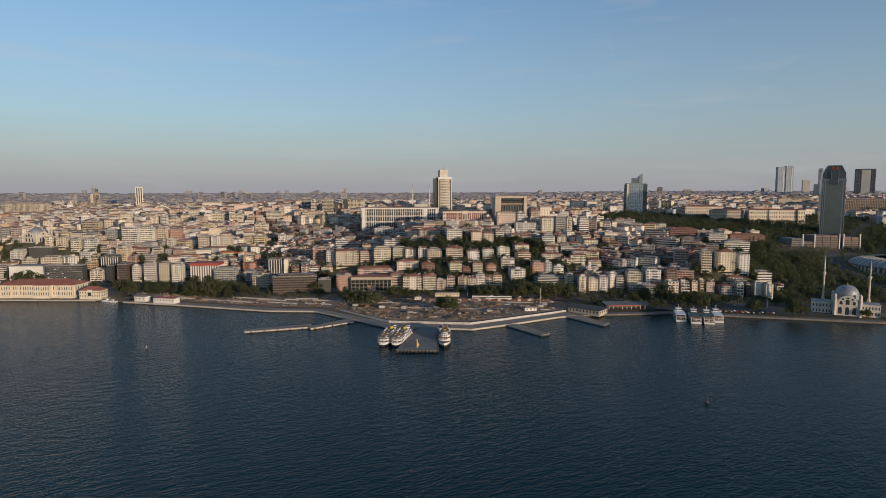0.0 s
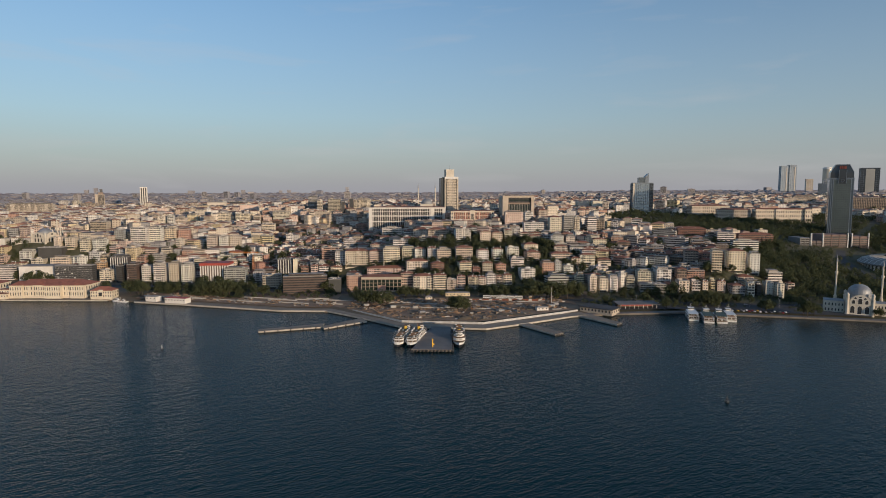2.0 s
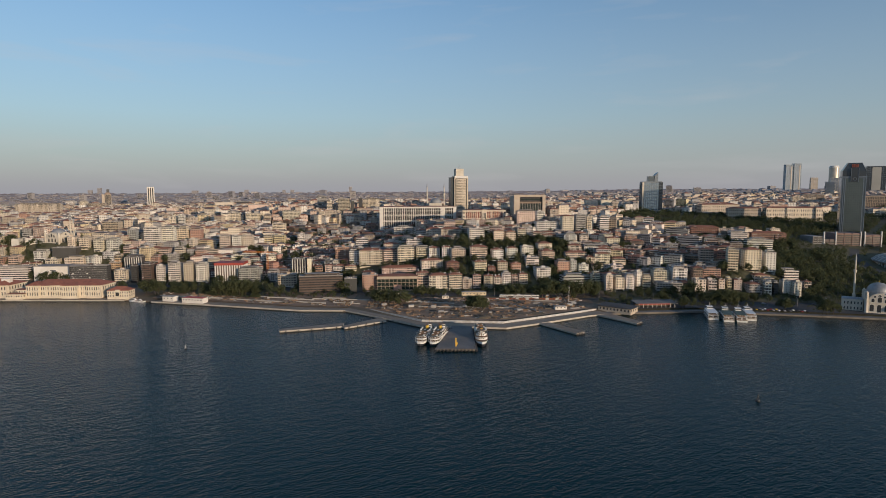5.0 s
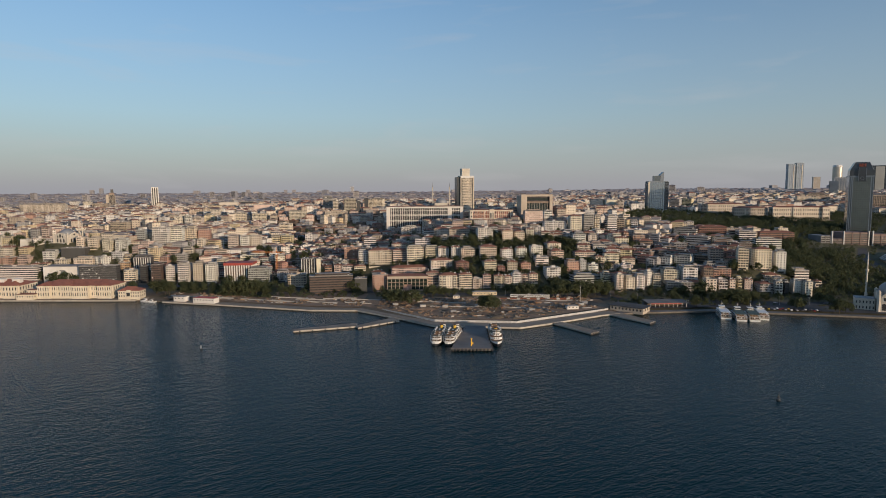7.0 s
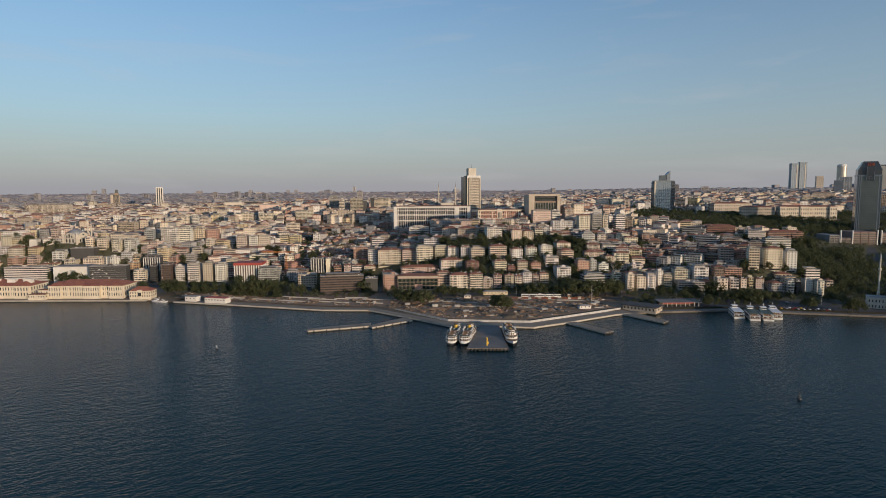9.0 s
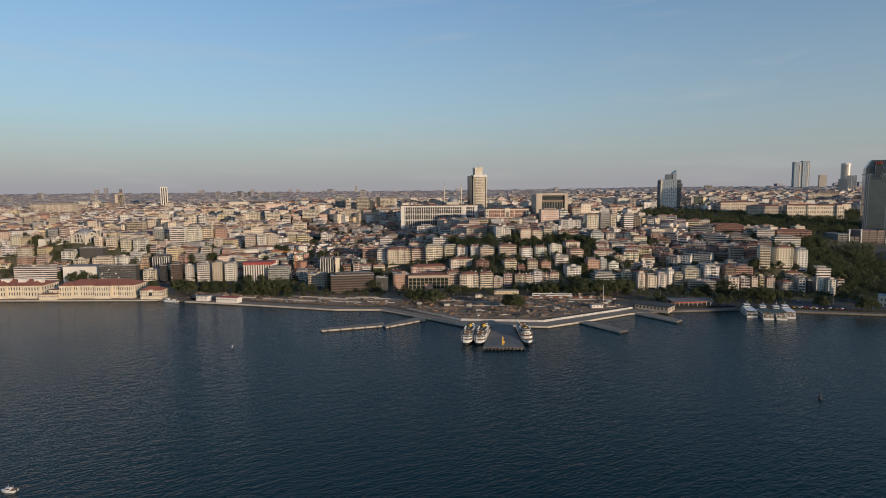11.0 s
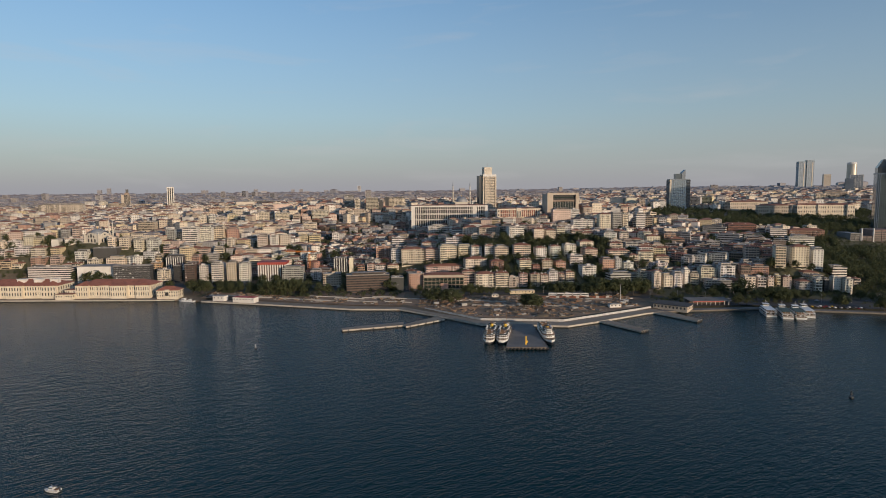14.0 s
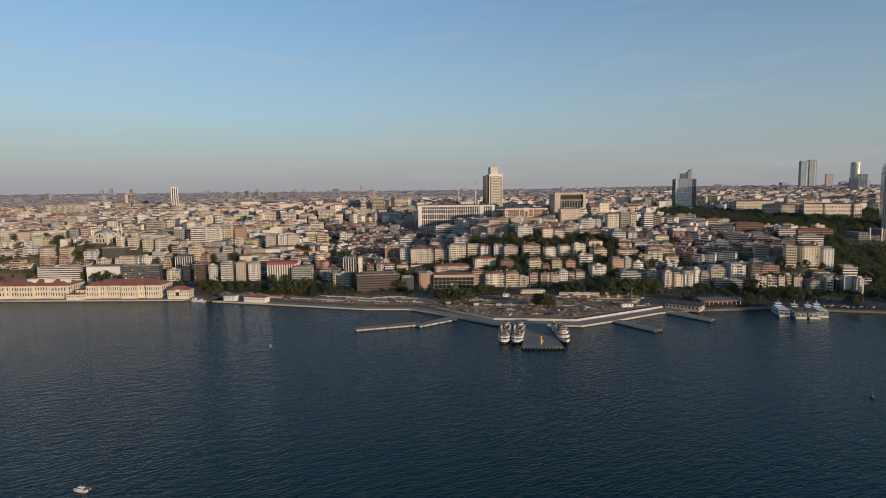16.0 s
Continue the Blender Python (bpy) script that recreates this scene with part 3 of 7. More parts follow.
    if roof == "flat" and style != "blank":
        s = Shape()
        if rnd.random() < 0.5 and w > 8:
            a, b, e, f = -w * rnd.uniform(0.25, 0.46), -d * rnd.uniform(0.1, 0.3), w * rnd.uniform(0.2, 0.46), d * 0.45
            s.box(a, b, hw + 0.1, e, f, hw + 2.8, plaster)
            s.box(a - 0.05, b - 0.06, hw + 0.9, e + 0.05, b + 0.1, hw + 2.2, glass)
            s.box(a - 0.5, b - 0.7, hw + 2.8, e + 0.5, f + 0.3, hw + 3.0, felt)
            part("penthouse", s, ob, colour=colour)
        else:
            a, b = rnd.uniform(-0.25, 0.2) * w, rnd.uniform(-0.1, 0.25) * d
            s.box(a - 2.2, b - 1.8, hw + 0.1, a + 2.2, b + 1.8, hw + 2.6, plaster)
            s.hip(a - 2.2, b - 1.8, a + 2.2, b + 1.8, hw + 2.6, 0.6, tiles if rnd.random() < 0.5 else felt, 0.3)
            part("roof_hut", s, ob, colour=colour)
    s = Shape()
    for _ in range(rnd.randint(2, 5)):
        a, b, e = rnd.uniform(-0.42, 0.42) * w, rnd.uniform(-0.4, 0.4) * d, rnd.random()
        z0 = hw + (rise * (1 - 2 * abs(b) / d) if roof == "hip" else 0.1)
        if e < 0.4:
            s.bar((a, b, z0 - 0.3), (a, b, z0 + rnd.uniform(1.5, 3.0)), 0.07, dark_metal, 4)
        elif e < 0.7:
            s.lathe(a, b, [(0.55, z0 - 0.2), (0.55, z0 + 1.2)], white_paint, 8)
        else:
            s.box(a - 0.6, b - 0.4, z0 - 0.2, a + 0.6, b + 0.4, z0 + 0.9, trim)
    tagged(part("roof_clutter", s, ob), kind="stuff")
    for _ in range(rnd.randint(1, 2) if name == "apartment_building" else 1):
        s = Shape()
        a, b = rnd.uniform(-0.42, 0.42) * w, rnd.uniform(-0.3, 0.42) * d
        s.box(a - 0.45, b - 0.3, hw - 0.2, a + 0.45, b + 0.3, hw + rise + rnd.uniform(0.7, 1.5), concrete)
        part("chimney", s, ob)
    return ob


# ---- towers and large buildings that stand out ----
def take(x, y, w, d, lift=4):
    FOOT.append((x, y, w / 2 + 1, d / 2 + 1))
    SIGHTS.append((x, y, w / 2, ground(x, y) + lift))


def tower(name, x, y, w, d, h, turn, label, body, mullion, floors, bays, paint=None, sink=8, split=None):
    """A high-rise: body, slabs and mullions as parts. split: a solid panel over that share of the front's width, from its left edge."""
    take(x, y, w, d)
    z = ground(x, y - d / 2)
    ob = thing(name, pose(x, y, z, 0, 0, turn), label, "tower")
    s = Shape()
    s.box(-w / 2, -d / 2, -sink, w / 2, d / 2, h, body)
    part("body", s, ob, colour=paint)
    slabs, bars = Shape(), Shape()
    for k in range(1, floors + 1):
        zz = h * k / floors
        slabs.box(-w / 2 - 0.15, -d / 2 - 0.15, zz - 0.55, w / 2 + 0.15, d / 2 + 0.15, zz - 0.05 if k < floors else zz + 0.3, mullion)
    tagged(part("floor_banding", slabs, ob, colour=paint), kind="stuff")
    for i in range(bays + 1):
        a = -w / 2 + w * i / bays
        bars.box(a - 0.3, -d / 2 - 0.45, -2, a + 0.3, -d / 2 - 0.1, h, mullion)
        b = -d / 2 + d * i / bays
        for k in (-1, 1):
            bars.box(k * (w / 2 + 0.27) - 0.17, b - 0.3, -2, k * (w / 2 + 0.27) + 0.17, b + 0.3, h, mullion)
    tagged(part("mullion_grid", bars, ob, colour=paint), kind="stuff")
    if split:
        s = Shape()
        s.box(-w / 2 - 0.3, -d / 2 - 0.7, -2, -w / 2 + w * split, -d / 2 + 0.2, h + 0.6, stone_pale)
        part("end_panel", s, ob, "pale concrete end panel")
    return ob


# the pale hotel tower on the ridge
hotel = tower("hotel_tower", 2, 1276, 29, 22, 81, 14, "cream hotel tower with ribbed facade and roof core", plaster, plaster, 24, 12, PAINT["cream"])
s = Shape()
for k in range(24):
    for i in range(12):
        a = -14.5 + 29 * (i + 0.5) / 12
        if i not in (0, 11):
            s.box(a - 0.62, -11.12, 81 * k / 24 + 0.7, a + 0.62, -10.9, 81 * k / 24 + 2.7, glass)
tagged(part("windows", s, hotel), kind="stuff")
for a in (-11.6, 12.1):
    s = Shape()
    s.box(a - 1.1, -11.7, 3, a + 0.6, -10.95, 76, glass)
    part("dark_strip", s, hotel, "dark vertical window strip")
s = Shape()
s.box(-11, -9, 81.3, 6, 8, 97, stone_pale)
part("roof_core", s, hotel, "pale roof core")
s = Shape()
s.box(-14.9, -11.9, 77.2, 14.9, -10.8, 81.6, trim)
part("parapet", s, hotel, "bright parapet band")
s = Shape()
s.bar((-2, 0, 97), (-2, 0, 106), 0.4, dark_metal, r2=0.15)
part("mast", s, hotel)
# near-black glass puts this side's shade into its colour
s = Shape()
s.box(-22, -7, -8, -15, 11, 79, tower_dark)
part("wing", s, hotel, "side wing with its shade put in as dark glass")
s = Shape()
s.box(-30, -20, -8, 34, -11.6, 9, plaster)
part("podium", s, hotel, colour=PAINT["grey"])

# the blue-grey glass hotel further along the ridge
glass_hotel = tower("glass_tower", 436, 1345, 44, 24, 66, -4, "blue-grey glass hotel tower with a slanted roof core", pale_glass, steel_blue, 20, 11, split=0.08)
s = Shape()
s.box(14.5, -12.9, -2, 22.6, -11.5, 66.4, tower_dark)
part("dark_flank", s, glass_hotel, "dark glazed strip")
s = Shape()
for k in range(1, 20):
    s.box(14.6, -13.05, 66 * k / 20 - 0.35, 22.7, -12.8, 66 * k / 20 + 0.1, steel_blue)
tagged(part("flank_lines", s, glass_hotel), kind="stuff")
s = Shape()
s.solid([(5, -8, 66), (13, -8, 66), (13, 9, 66), (5, 9, 66), (5.5, -8, 82), (13, -8, 89), (13, 9, 89), (5.5, 9, 82)],
        [(0, 3, 2, 1), (4, 5, 6, 7), (0, 1, 5, 4), (1, 2, 6, 5), (2, 3, 7, 6), (3, 0, 4, 7)], steel_blue)
part("roof_core", s, glass_hotel, "grey sloping roof core")
s = Shape()
s.box(-8, -7, 66, 4.8, 8, 80, tower_glass)
part("plant_room", s, glass_hotel, "grey glazed plant room")
s = Shape()
s.box(-21.5, -11.6, 66.3, 21.5, 11.6, 68.4, steel_blue)
part("parapet", s, glass_hotel)
s = Shape()
s.box(-6, -27, -8, 36, -13.5, 4.5, trim)
part("podium", s, glass_hotel, "low white podium")

# the dark glass tower over the park
plaza = thing("glass_tower", pose(687, 1048, ground(684, 1020), 0, 0, -27), "tall dark glass tower with a faceted crown", "tower")
take(687, 1048, 52, 44)
s = Shape()
s.box(-18, -15, -10, 18, 15, 107, tower_glass)
part("body", s, plaza)
s = Shape()
s.box(-12.2, -15.5, 0, 13.4, -14.8, 104, tower_green)
part("front_glazing", s, plaza, "grey-green curtain wall")
s = Shape()
for k in range(1, 27):
    s.box(-12.2, -15.62, k * 3.9, 13.4, -15.4, k * 3.9 + 0.3, tower_dark)
for i in range(1, 8):
    s.box(-12.2 + 3.2 * i - 0.1, -15.6, 0, -12.2 + 3.2 * i + 0.1, -15.4, 104, tower_dark)
tagged(part("floor_lines", s, plaza), kind="stuff")
stripe = Shape()
stripe.box(-0.5, -0.7, 0, 0.5, 0.3, 106, steel_blue)
mesh = stripe.data("stripe")
for a in (-17.4, -14.9, -12.4, 13.9, 17.4):
    part("stripe", mesh, plaza, "grey metal stripe", at=pose(a, -15, 0))
s = Shape()
s.tiers(36, 30, [(0.6, 105.5), (0.6, 107.6), (-0.6, 107.8)], steel_blue)
part("shoulder_band", s, plaza)
s = Shape()
rings = [(-17.2, 17.2, -14.4, 14.4, 107.6), (-17.2, 17.2, -14.4, 14.4, 117), (-9.5, 10.5, -13, 11, 131)]
pts = []
for x0, x1, y0, y1, z in rings:
    pts += [(x0, y0, z), (x1, y0, z), (x1, y1, z), (x0, y1, z)]
s.solid(pts, [(4 * k + i, 4 * k + (i + 1) % 4, 4 * k + 4 + (i + 1) % 4, 4 * k + 4 + i) for k in range(2) for i in range(4)] + [(8, 9, 10, 11)], tower_dark)
part("crown", s, plaza, "faceted dark glass crown")
for a0, a1, z0, z1 in (((-17.2), -9.5, 117, 131), (17.2, 10.5, 117, 131)):
    s = Shape()
    s.bar((a0, -14.5, z0), (a1, -13.1, z1), 0.4, steel_blue, 4)
    part("crown_edge", s, plaza)
s = Shape()
s.box(-4.8, -16.4, 98, 6.2, -12.5, 121.5, tower_dark)
part("crown_bay", s, plaza, "dark projecting bay under the sign")
for a in (-4.8, 6.2):
    s = Shape()
    s.box(a - 0.35, -16.8, 98, a + 0.35, -16.2, 121.5, steel_blue)
    part("bay_edge", s, plaza)
s = Shape()
for i in range(16):
    a, b = 2 * math.pi * i / 16, 2 * math.pi * (i + 1) / 16
    s.bar((0.7 + 2.6 * math.cos(a), -16.6, 103 + 2.6 * math.sin(a)), (0.7 + 2.6 * math.cos(b), -16.6, 103 + 2.6 * math.sin(b)), 0.3, steel_blue, 4)
part("ring_emblem", s, plaza, "pale ring emblem")
for a, b in ((-4.2, -2.2), (-1.4, 0.6), (1.4, 2.6), (3.4, 5.6)):
    s = Shape()
    s.box(a, -15.2, 123.2, b, -13.2, 128.4, brick_red)
    part("sign_bar", s, plaza, "dark red sign bar")

# the brown stepped podium before the tower
FOOT.append((628, 984, 60, 22))
base = thing("podium_building", pose(628, 965, ground(684, 1020)), "brown banded podium building with white piers", "building")
for x0, x1, top, tone in ((571, 587, 9, (0.25, 0.25, 0.25)), (590, 607, 4, (0.16, 0.13, 0.12)), (609, 648, 14, (0.21, 0.145, 0.125)), (656, 682, 11, (0.21, 0.145, 0.125))):
    a, b = x0 - 628, x1 - 628
    s = Shape()
    s.box(a, 0, -24, b, 34, top, plaster)
    wing = part("wing", s, base, "brown podium wing", tone)
    k = -13.0
    one, two = Shape(), Shape()
    one.box(a + 0.5, -0.3, 0, b - 0.5, 0.1, 2.6, glass)
    two.box(a - 0.3, -1.3, 2.6, b + 0.3, 0.1, 3.4, plaster)
    pane_mesh, slab_mesh = one.data("window_band"), two.data("balcony")
    while k < top - 3:
        part("window_band", pane_mesh, wing, at=pose(0, 0, k))
        part("balcony", slab_mesh, wing, at=pose(0, 0, k), colour=tone)
        k += 3.6
    one = Shape()
    one.box(-0.3, -1.1, -14, 0.3, 0.1, top, plaster)
    mesh = one.data("rib")
    n = max(2, round((b - a) / 13))
    for i in range(n + 1):
        part("rib", mesh, wing, at=pose(a + (b - a) * i / n, 0, 0), colour=tone)
s = Shape()
s.box(21, 2, -24, 27, 30, 15, dark_metal)
part("portal", s, base, "dark glazed portal")
s = Shape()
s.box(-56, -2.6, -24, 54, -1.6, -15, quay_dark)
part("plinth", s, base, "dark stone retaining plinth")
s = Shape()
s.box(-0.7, -1.8, -22, 0.7, 0.4, 16.5, trim)
mesh = s.data("pier")
for x in (589, 608.2, 648.6, 655.4, 682.5):
    part("pier", mesh, base, "white stone pier", at=pose(x - 628, 0, 0))

# towers behind the park
twin = []
for x, y, w, d, h, body, label in ((1887, 3330, 37, 28, 154, plaster, "grey twin tower with stepped glass sides"), (1933, 3330, 37, 28, 160, plaster, "grey twin tower with stepped glass sides")):
    # grey-blue paint lightened, so the distance haze sits in its colour
    tw = tower("skyscraper", x, y, w, d, h, -6, label, body, pale_glass, 24, 4, (0.30, 0.35, 0.40))
    s = Shape()
    s.box(w * 0.22, -d / 2 - 1.5, 0, w * 0.34, -d / 2, h * 0.93, stone_pale)
    part("bright_face", s, tw, "pale vertical panel")
tower("skyscraper", 2045, 3350, 34, 30, 82, -20, "slim pale tower with a rounded top", plaster, trim, 16, 4, PAINT["sand"])
tower("skyscraper", 1285, 2000, 36, 26, 66, -28, "dark grey slab tower with pale stripes", steel_blue, trim, 18, 5)
tower("skyscraper", 1252, 1985, 22, 22, 54, -28, "dark grey slab tower beside a higher one", steel_blue, steel_blue, 18, 4)
round_tower = thing("skyscraper", pose(1424, 2230, ground(1424, 2230)), "round tower with a bright metal drum top", "tower")
s = Shape()
s.lathe(0, 0, [(16, -5), (16, 104)], gold_glass, 20)
part("body", s, round_tower, smooth=False)
s = Shape()
s.lathe(0, 0, [(16.5, 104), (16.5, 107), (14, 108), (14, 111)], trim, 20)
part("cap", s, round_tower)
wide = tower("skyscraper", 1645, 2320, 62, 34, 112, -26, "wide dark glass tower with a reflection painted as a strip", tower_dark, steel_blue, 14, 6)
# gold panel imitates the bright reflection in the dark glass
s = Shape()
s.box(-14, -17.6, 0, 15, -17, 108, gold_glass)
part("bright_strip", s, wide, "gold strip painted for a bright reflection in the glass")
slab_hotel = tower("slab_hotel", 1036, 1432, 150, 18, 33, -8, "long brown hotel slab with a grid of balconies", glass, plaster, 9, 40, (0.40, 0.31, 0.235))
tower("skyscraper", 1900, 2420, 60, 40, 120, -26, "dark glass tower at the edge of the park", tower_glass, dark_metal, 14, 6)
striped = tower("striped_tower", -985, 1925, 20, 16, 74, 24, "white tower with dark vertical stripes", plaster, trim, 16, 4, PAINT["white"])
for a in (-6.2, 0, 6.2):
    s = Shape()
    s.box(a - 1.5, -8.6, 2, a + 1.7, -8.0, 72, glass)
    part("window_stripe", s, striped, "dark vertical window stripe")
block_tower = tower("concrete_tower", -1178, 2010, 26, 20, 50, 26, "sand-coloured tower block with a dark roof core", glass, plaster, 13, 7, PAINT["sand"])
s = Shape()
s.box(-13.4, -10.7, -4, -5, -9.5, 50.6, plaster)
part("end_panel", s, block_tower, "plain sand-coloured end panel", colour=PAINT["sand"])
s = Shape()
s.box(-3, -9, 50, 11, 8, 57, plaster)
s.box(1, -7, 57, 9, 6, 68, dark_metal)
part("roof_core", s, block_tower, "stepped dark roof core", colour=PAINT["umber"])
# skyline towers carry the same haze in their greyed colour
tower("skyscraper", -800, 4850, 22, 20, 60, 0, "far slim tower on the skyline", plaster_haze, trim, 8, 3)
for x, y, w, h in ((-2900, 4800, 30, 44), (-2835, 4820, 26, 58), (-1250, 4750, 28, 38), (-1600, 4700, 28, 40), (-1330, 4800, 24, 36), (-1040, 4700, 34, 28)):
    tower("far_tower", x, y, w, 20, h, 10, "far pale tower on the hazy skyline", plaster_haze, plaster_haze, 8, 4)


def palace(name, x, y, w, d, h, turn, paint, bays, floors, roof_rise, label, red=False, centre=0, wings=()):
    """A long formal building: walls with cornice, rows of tall windows, pilasters and a hip roof."""
    take(x, y, w, d)
    z = ground(x, y - d / 2)
    ob = thing(name, pose(x, y, z, 0, 0, turn), label, "building")
    s = Shape()
    s.tiers(w, d, [(0, -6), (0, 0.9), (0.25, 0.95), (0, 1.2), (0, h - 1.0), (0.5, h - 0.8), (0.5, h)], plaster)
    part("wall", s, ob, colour=PAINT[paint])
    s = Shape()
    s.hip(-w / 2, -d / 2, w / 2, d / 2, h, roof_rise, red_tiles if name in ("waterfront_palace", "pavilion") else tiles, 0.7)
    part("roof", s, ob, "terracotta tiled hip roof")
    fh = (h - 1.6) / floors
    step = w / bays
    ww, wh = step * 0.46, fh * (0.62 if roof_rise > 4 else 0.5)
    one = window_mesh(ww, wh)
    for k in range(floors):
        for i in range(bays):
            if any(abs(-w / 2 + step * (i + 0.5) - a) < b / 2 + ww / 2 for a, b, _ in wings):
                continue
            part("window", one, ob, at=pose(-w / 2 + step * (i + 0.5), -d / 2, 1.3 + k * fh + fh * 0.18))
    s = Shape()
    s.box(-0.4, -0.3, 0, 0.4, 0.1, h - 1.2, plaster)
    mesh = s.data("pilaster")
    n = max(2, round(w / 22))
    for i in range(n + 1):
        part("pilaster", mesh, ob, at=pose(-w / 2 + 0.5 + (w - 1) * i / n, -d / 2, 0.2), colour=PAINT["cream"])
    nd = max(2, round(d / 5))
    s = Shape()
    for k in range(floors):
        for i in range(nd):
            b = -d / 2 + d * (i + 0.5) / nd
            for e in (-1, 1):
                s.box(e * w / 2 - 0.08, b - ww / 2, 1.3 + k * fh + fh * 0.18, e * w / 2 + 0.08, b + ww / 2, 1.3 + k * fh + fh * 0.18 + wh, glass)
    tagged(part("side_windows", s, ob), kind="stuff")
    if red:
        for a, b in ((-w / 2 + 5, -4.5), (4.5, w / 2 - 5)):
            s = Shape()
            s.box(a, -d / 2 - 0.06, h * 0.36, b, -d / 2 + 0.1, h * 0.9, brick_red)
            part("brick_panel", s, ob, "dark red brick panel")
            s = Shape()
            s.box(-0.35, -0.4, 0, 0.35, 0.1, h * 0.56, plaster)
            mesh = s.data("pilaster")
            for i in range(9):
                part("pilaster", mesh, ob, at=pose(a + (b - a) * i / 8, -d / 2, h * 0.35), colour=PAINT["cream"])
            s = Shape()
            s.box(a, -d / 2 - 0.35, h * 0.62, b, -d / 2 + 0.1, h * 0.65, plaster)
            part("cornice", s, ob, colour=PAINT["cream"])
    for a, b, out in wings:
        # a pavilion that stands proud of the front, under a roof of its own
        s = Shape()
        q = out + d * 0.3
        s.tiers(b, q, [(0, -6), (0, 0.9), (0.25, 0.95), (0, 1.2), (0, h - 0.6), (0.5, h - 0.4), (0.5, h + 0.5)], plaster)
        pavilion = part("projecting_bay", s, ob, colour=PAINT[paint], at=pose(a, -d / 2 - out + q / 2, 0))
        s = Shape()
        s.hip(-b / 2, -q / 2, b / 2, q / 2 + d * 0.22, h + 0.5, roof_rise * 0.72, red_tiles, 0.7)
        part("roof", s, pavilion, "red tiled hip roof")
        m = max(3, round(b / step * 0.9))
        for k in range(floors):
            for i in range(m):
                part("window", one, pavilion, at=pose(-b / 2 + b * (i + 0.5) / m, -q / 2, 1.3 + k * fh + fh * 0.18))
        for e in (-1, 1):
            s = Shape()
            s.box(-0.5, -0.3, 0, 0.5, 0.1, h - 0.6, plaster)
            part("pilaster", s, pavilion, at=pose(e * (b / 2 - 0.5), -q / 2, 0.2), colour=PAINT["cream"])
    if centre:
        s = Shape()
        s.box(-centre / 2, -d / 2 - 1.4, -2, centre / 2, -d / 2 + 0.1, h + 1.2, plaster)
        part("centre_bay", s, ob, colour=PAINT[paint])
        for i in range(3):
            part("tall_window", window_mesh(1.6, h * 0.5), ob, at=pose((i - 1) * centre * 0.28, -d / 2 - 1.4, h * 0.3))
    return ob


# waterfront palaces, cream with red roofs
west_palace = palace("waterfront_palace", -620, 739, 96, 34, 14.5, 1, "butter", 30, 2, 6.5, "long cream waterfront palace with a red tiled roof", wings=((-38, 18, 2.5), (-4, 20, 3.5), (38, 18, 2.5)))
for a in (-2, 19, 39):
    s = Shape()
    s.box(a - 5, -9, 17, a + 5, -3, 21.5, plaster)
    s.box(a - 5.4, -9.4, 21.5, a + 5.4, -2.6, 22, trim)
    part("roof_hut", s, west_palace, "white roof hut", PAINT["white"])
palace("waterfront_palace", -501, 737, 92, 32, 14.5, 1, "butter", 34, 2, 6.0, "long cream waterfront palace with a broken red tiled roof", wings=((-38, 15, 2.5), (-10, 14, 1.5), (8, 20, 4.5), (37, 17, 3.5)))
palace("pavilion", -430, 719, 26, 15, 9.5, 1, "butter", 9, 2, 4.5, "small cream waterfront pavilion with a red roof", centre=5)
palace("porch_building", -557, 716, 21, 10, 5.5, 1, "butter", 7, 1, 1.2, "low cream porch between two palaces", centre=0)
palace("porch_building", -553, 724, 16, 8, 9.5, 1, "butter", 5, 2, 1.2, "low cream link building with columns", centre=0)
# the long hotel-like office on the ridge, the red-and-cream embassy, the barracks over the park
long_office = thing("long_building", pose(-82, 1140, ground(-82, 1129), 0, 0, 2), "long pale office with white piers before dark glass", "building")
take(-82, 1140, 146, 22, 77 - ground(-82, 1140))
lb_w, lb_h = 146, 102.5 - ground(-82, 1129)
s = Shape()
s.box(-lb_w / 2 + 0.4, -10.6, -6, lb_w / 2 - 0.4, 11, lb_h - 1, glass)
part("glazing", s, long_office, "dark window wall")
s = Shape()
s.tiers(lb_w, 22, [(-0.2, lb_h - 3.0), (0.4, lb_h - 2.9), (0.4, lb_h - 0.8), (1.2, lb_h - 0.7), (1.2, lb_h - 0.1)], plaster)
part("cornice", s, long_office, "white cornice", PAINT["white"])
s = Shape()
s.hip(-lb_w / 2 - 1, -12, lb_w / 2 + 1, 12, lb_h - 0.1, 1.6, tiles, 0.3)
part("roof", s, long_office, "low brown roof")
s = Shape()
s.box(-lb_w / 2, -0.45, 0, lb_w / 2, 0.3, 0.9, plaster)
mesh = s.data("floor_band")
for k in range(6):
    part("floor_band", mesh, long_office, at=pose(0, -10.8, lb_h - 3.8 - (5.2 + 1.6 * (k % 2)) * (k + 1) / 1.12), colour=PAINT["white"])
s = Shape()
s.box(-0.5, -0.8, -6, 0.5, 0.3, lb_h - 3, plaster)
mesh = s.data("pier")
for i in range(35):
    part("pier", mesh, long_office, at=pose(-lb_w / 2 + 0.75 + (lb_w - 1.5) * i / 34, -10.8, 0), colour=PAINT["white"])
for a, b in ((-73, -66), (44, 52), (67, 73)):
    s = Shape()
    s.box(a, -12.4, -6, b, -9, lb_h - 1, plaster)
    part("stair_tower", s, long_office, "plain white stair tower", PAINT["white"])
palace("embassy", 37, 1036, 75, 22, 22, 4, "cream", 16, 3, 1.6, "cream and dark red embassy with stone corners", red=True, centre=8)
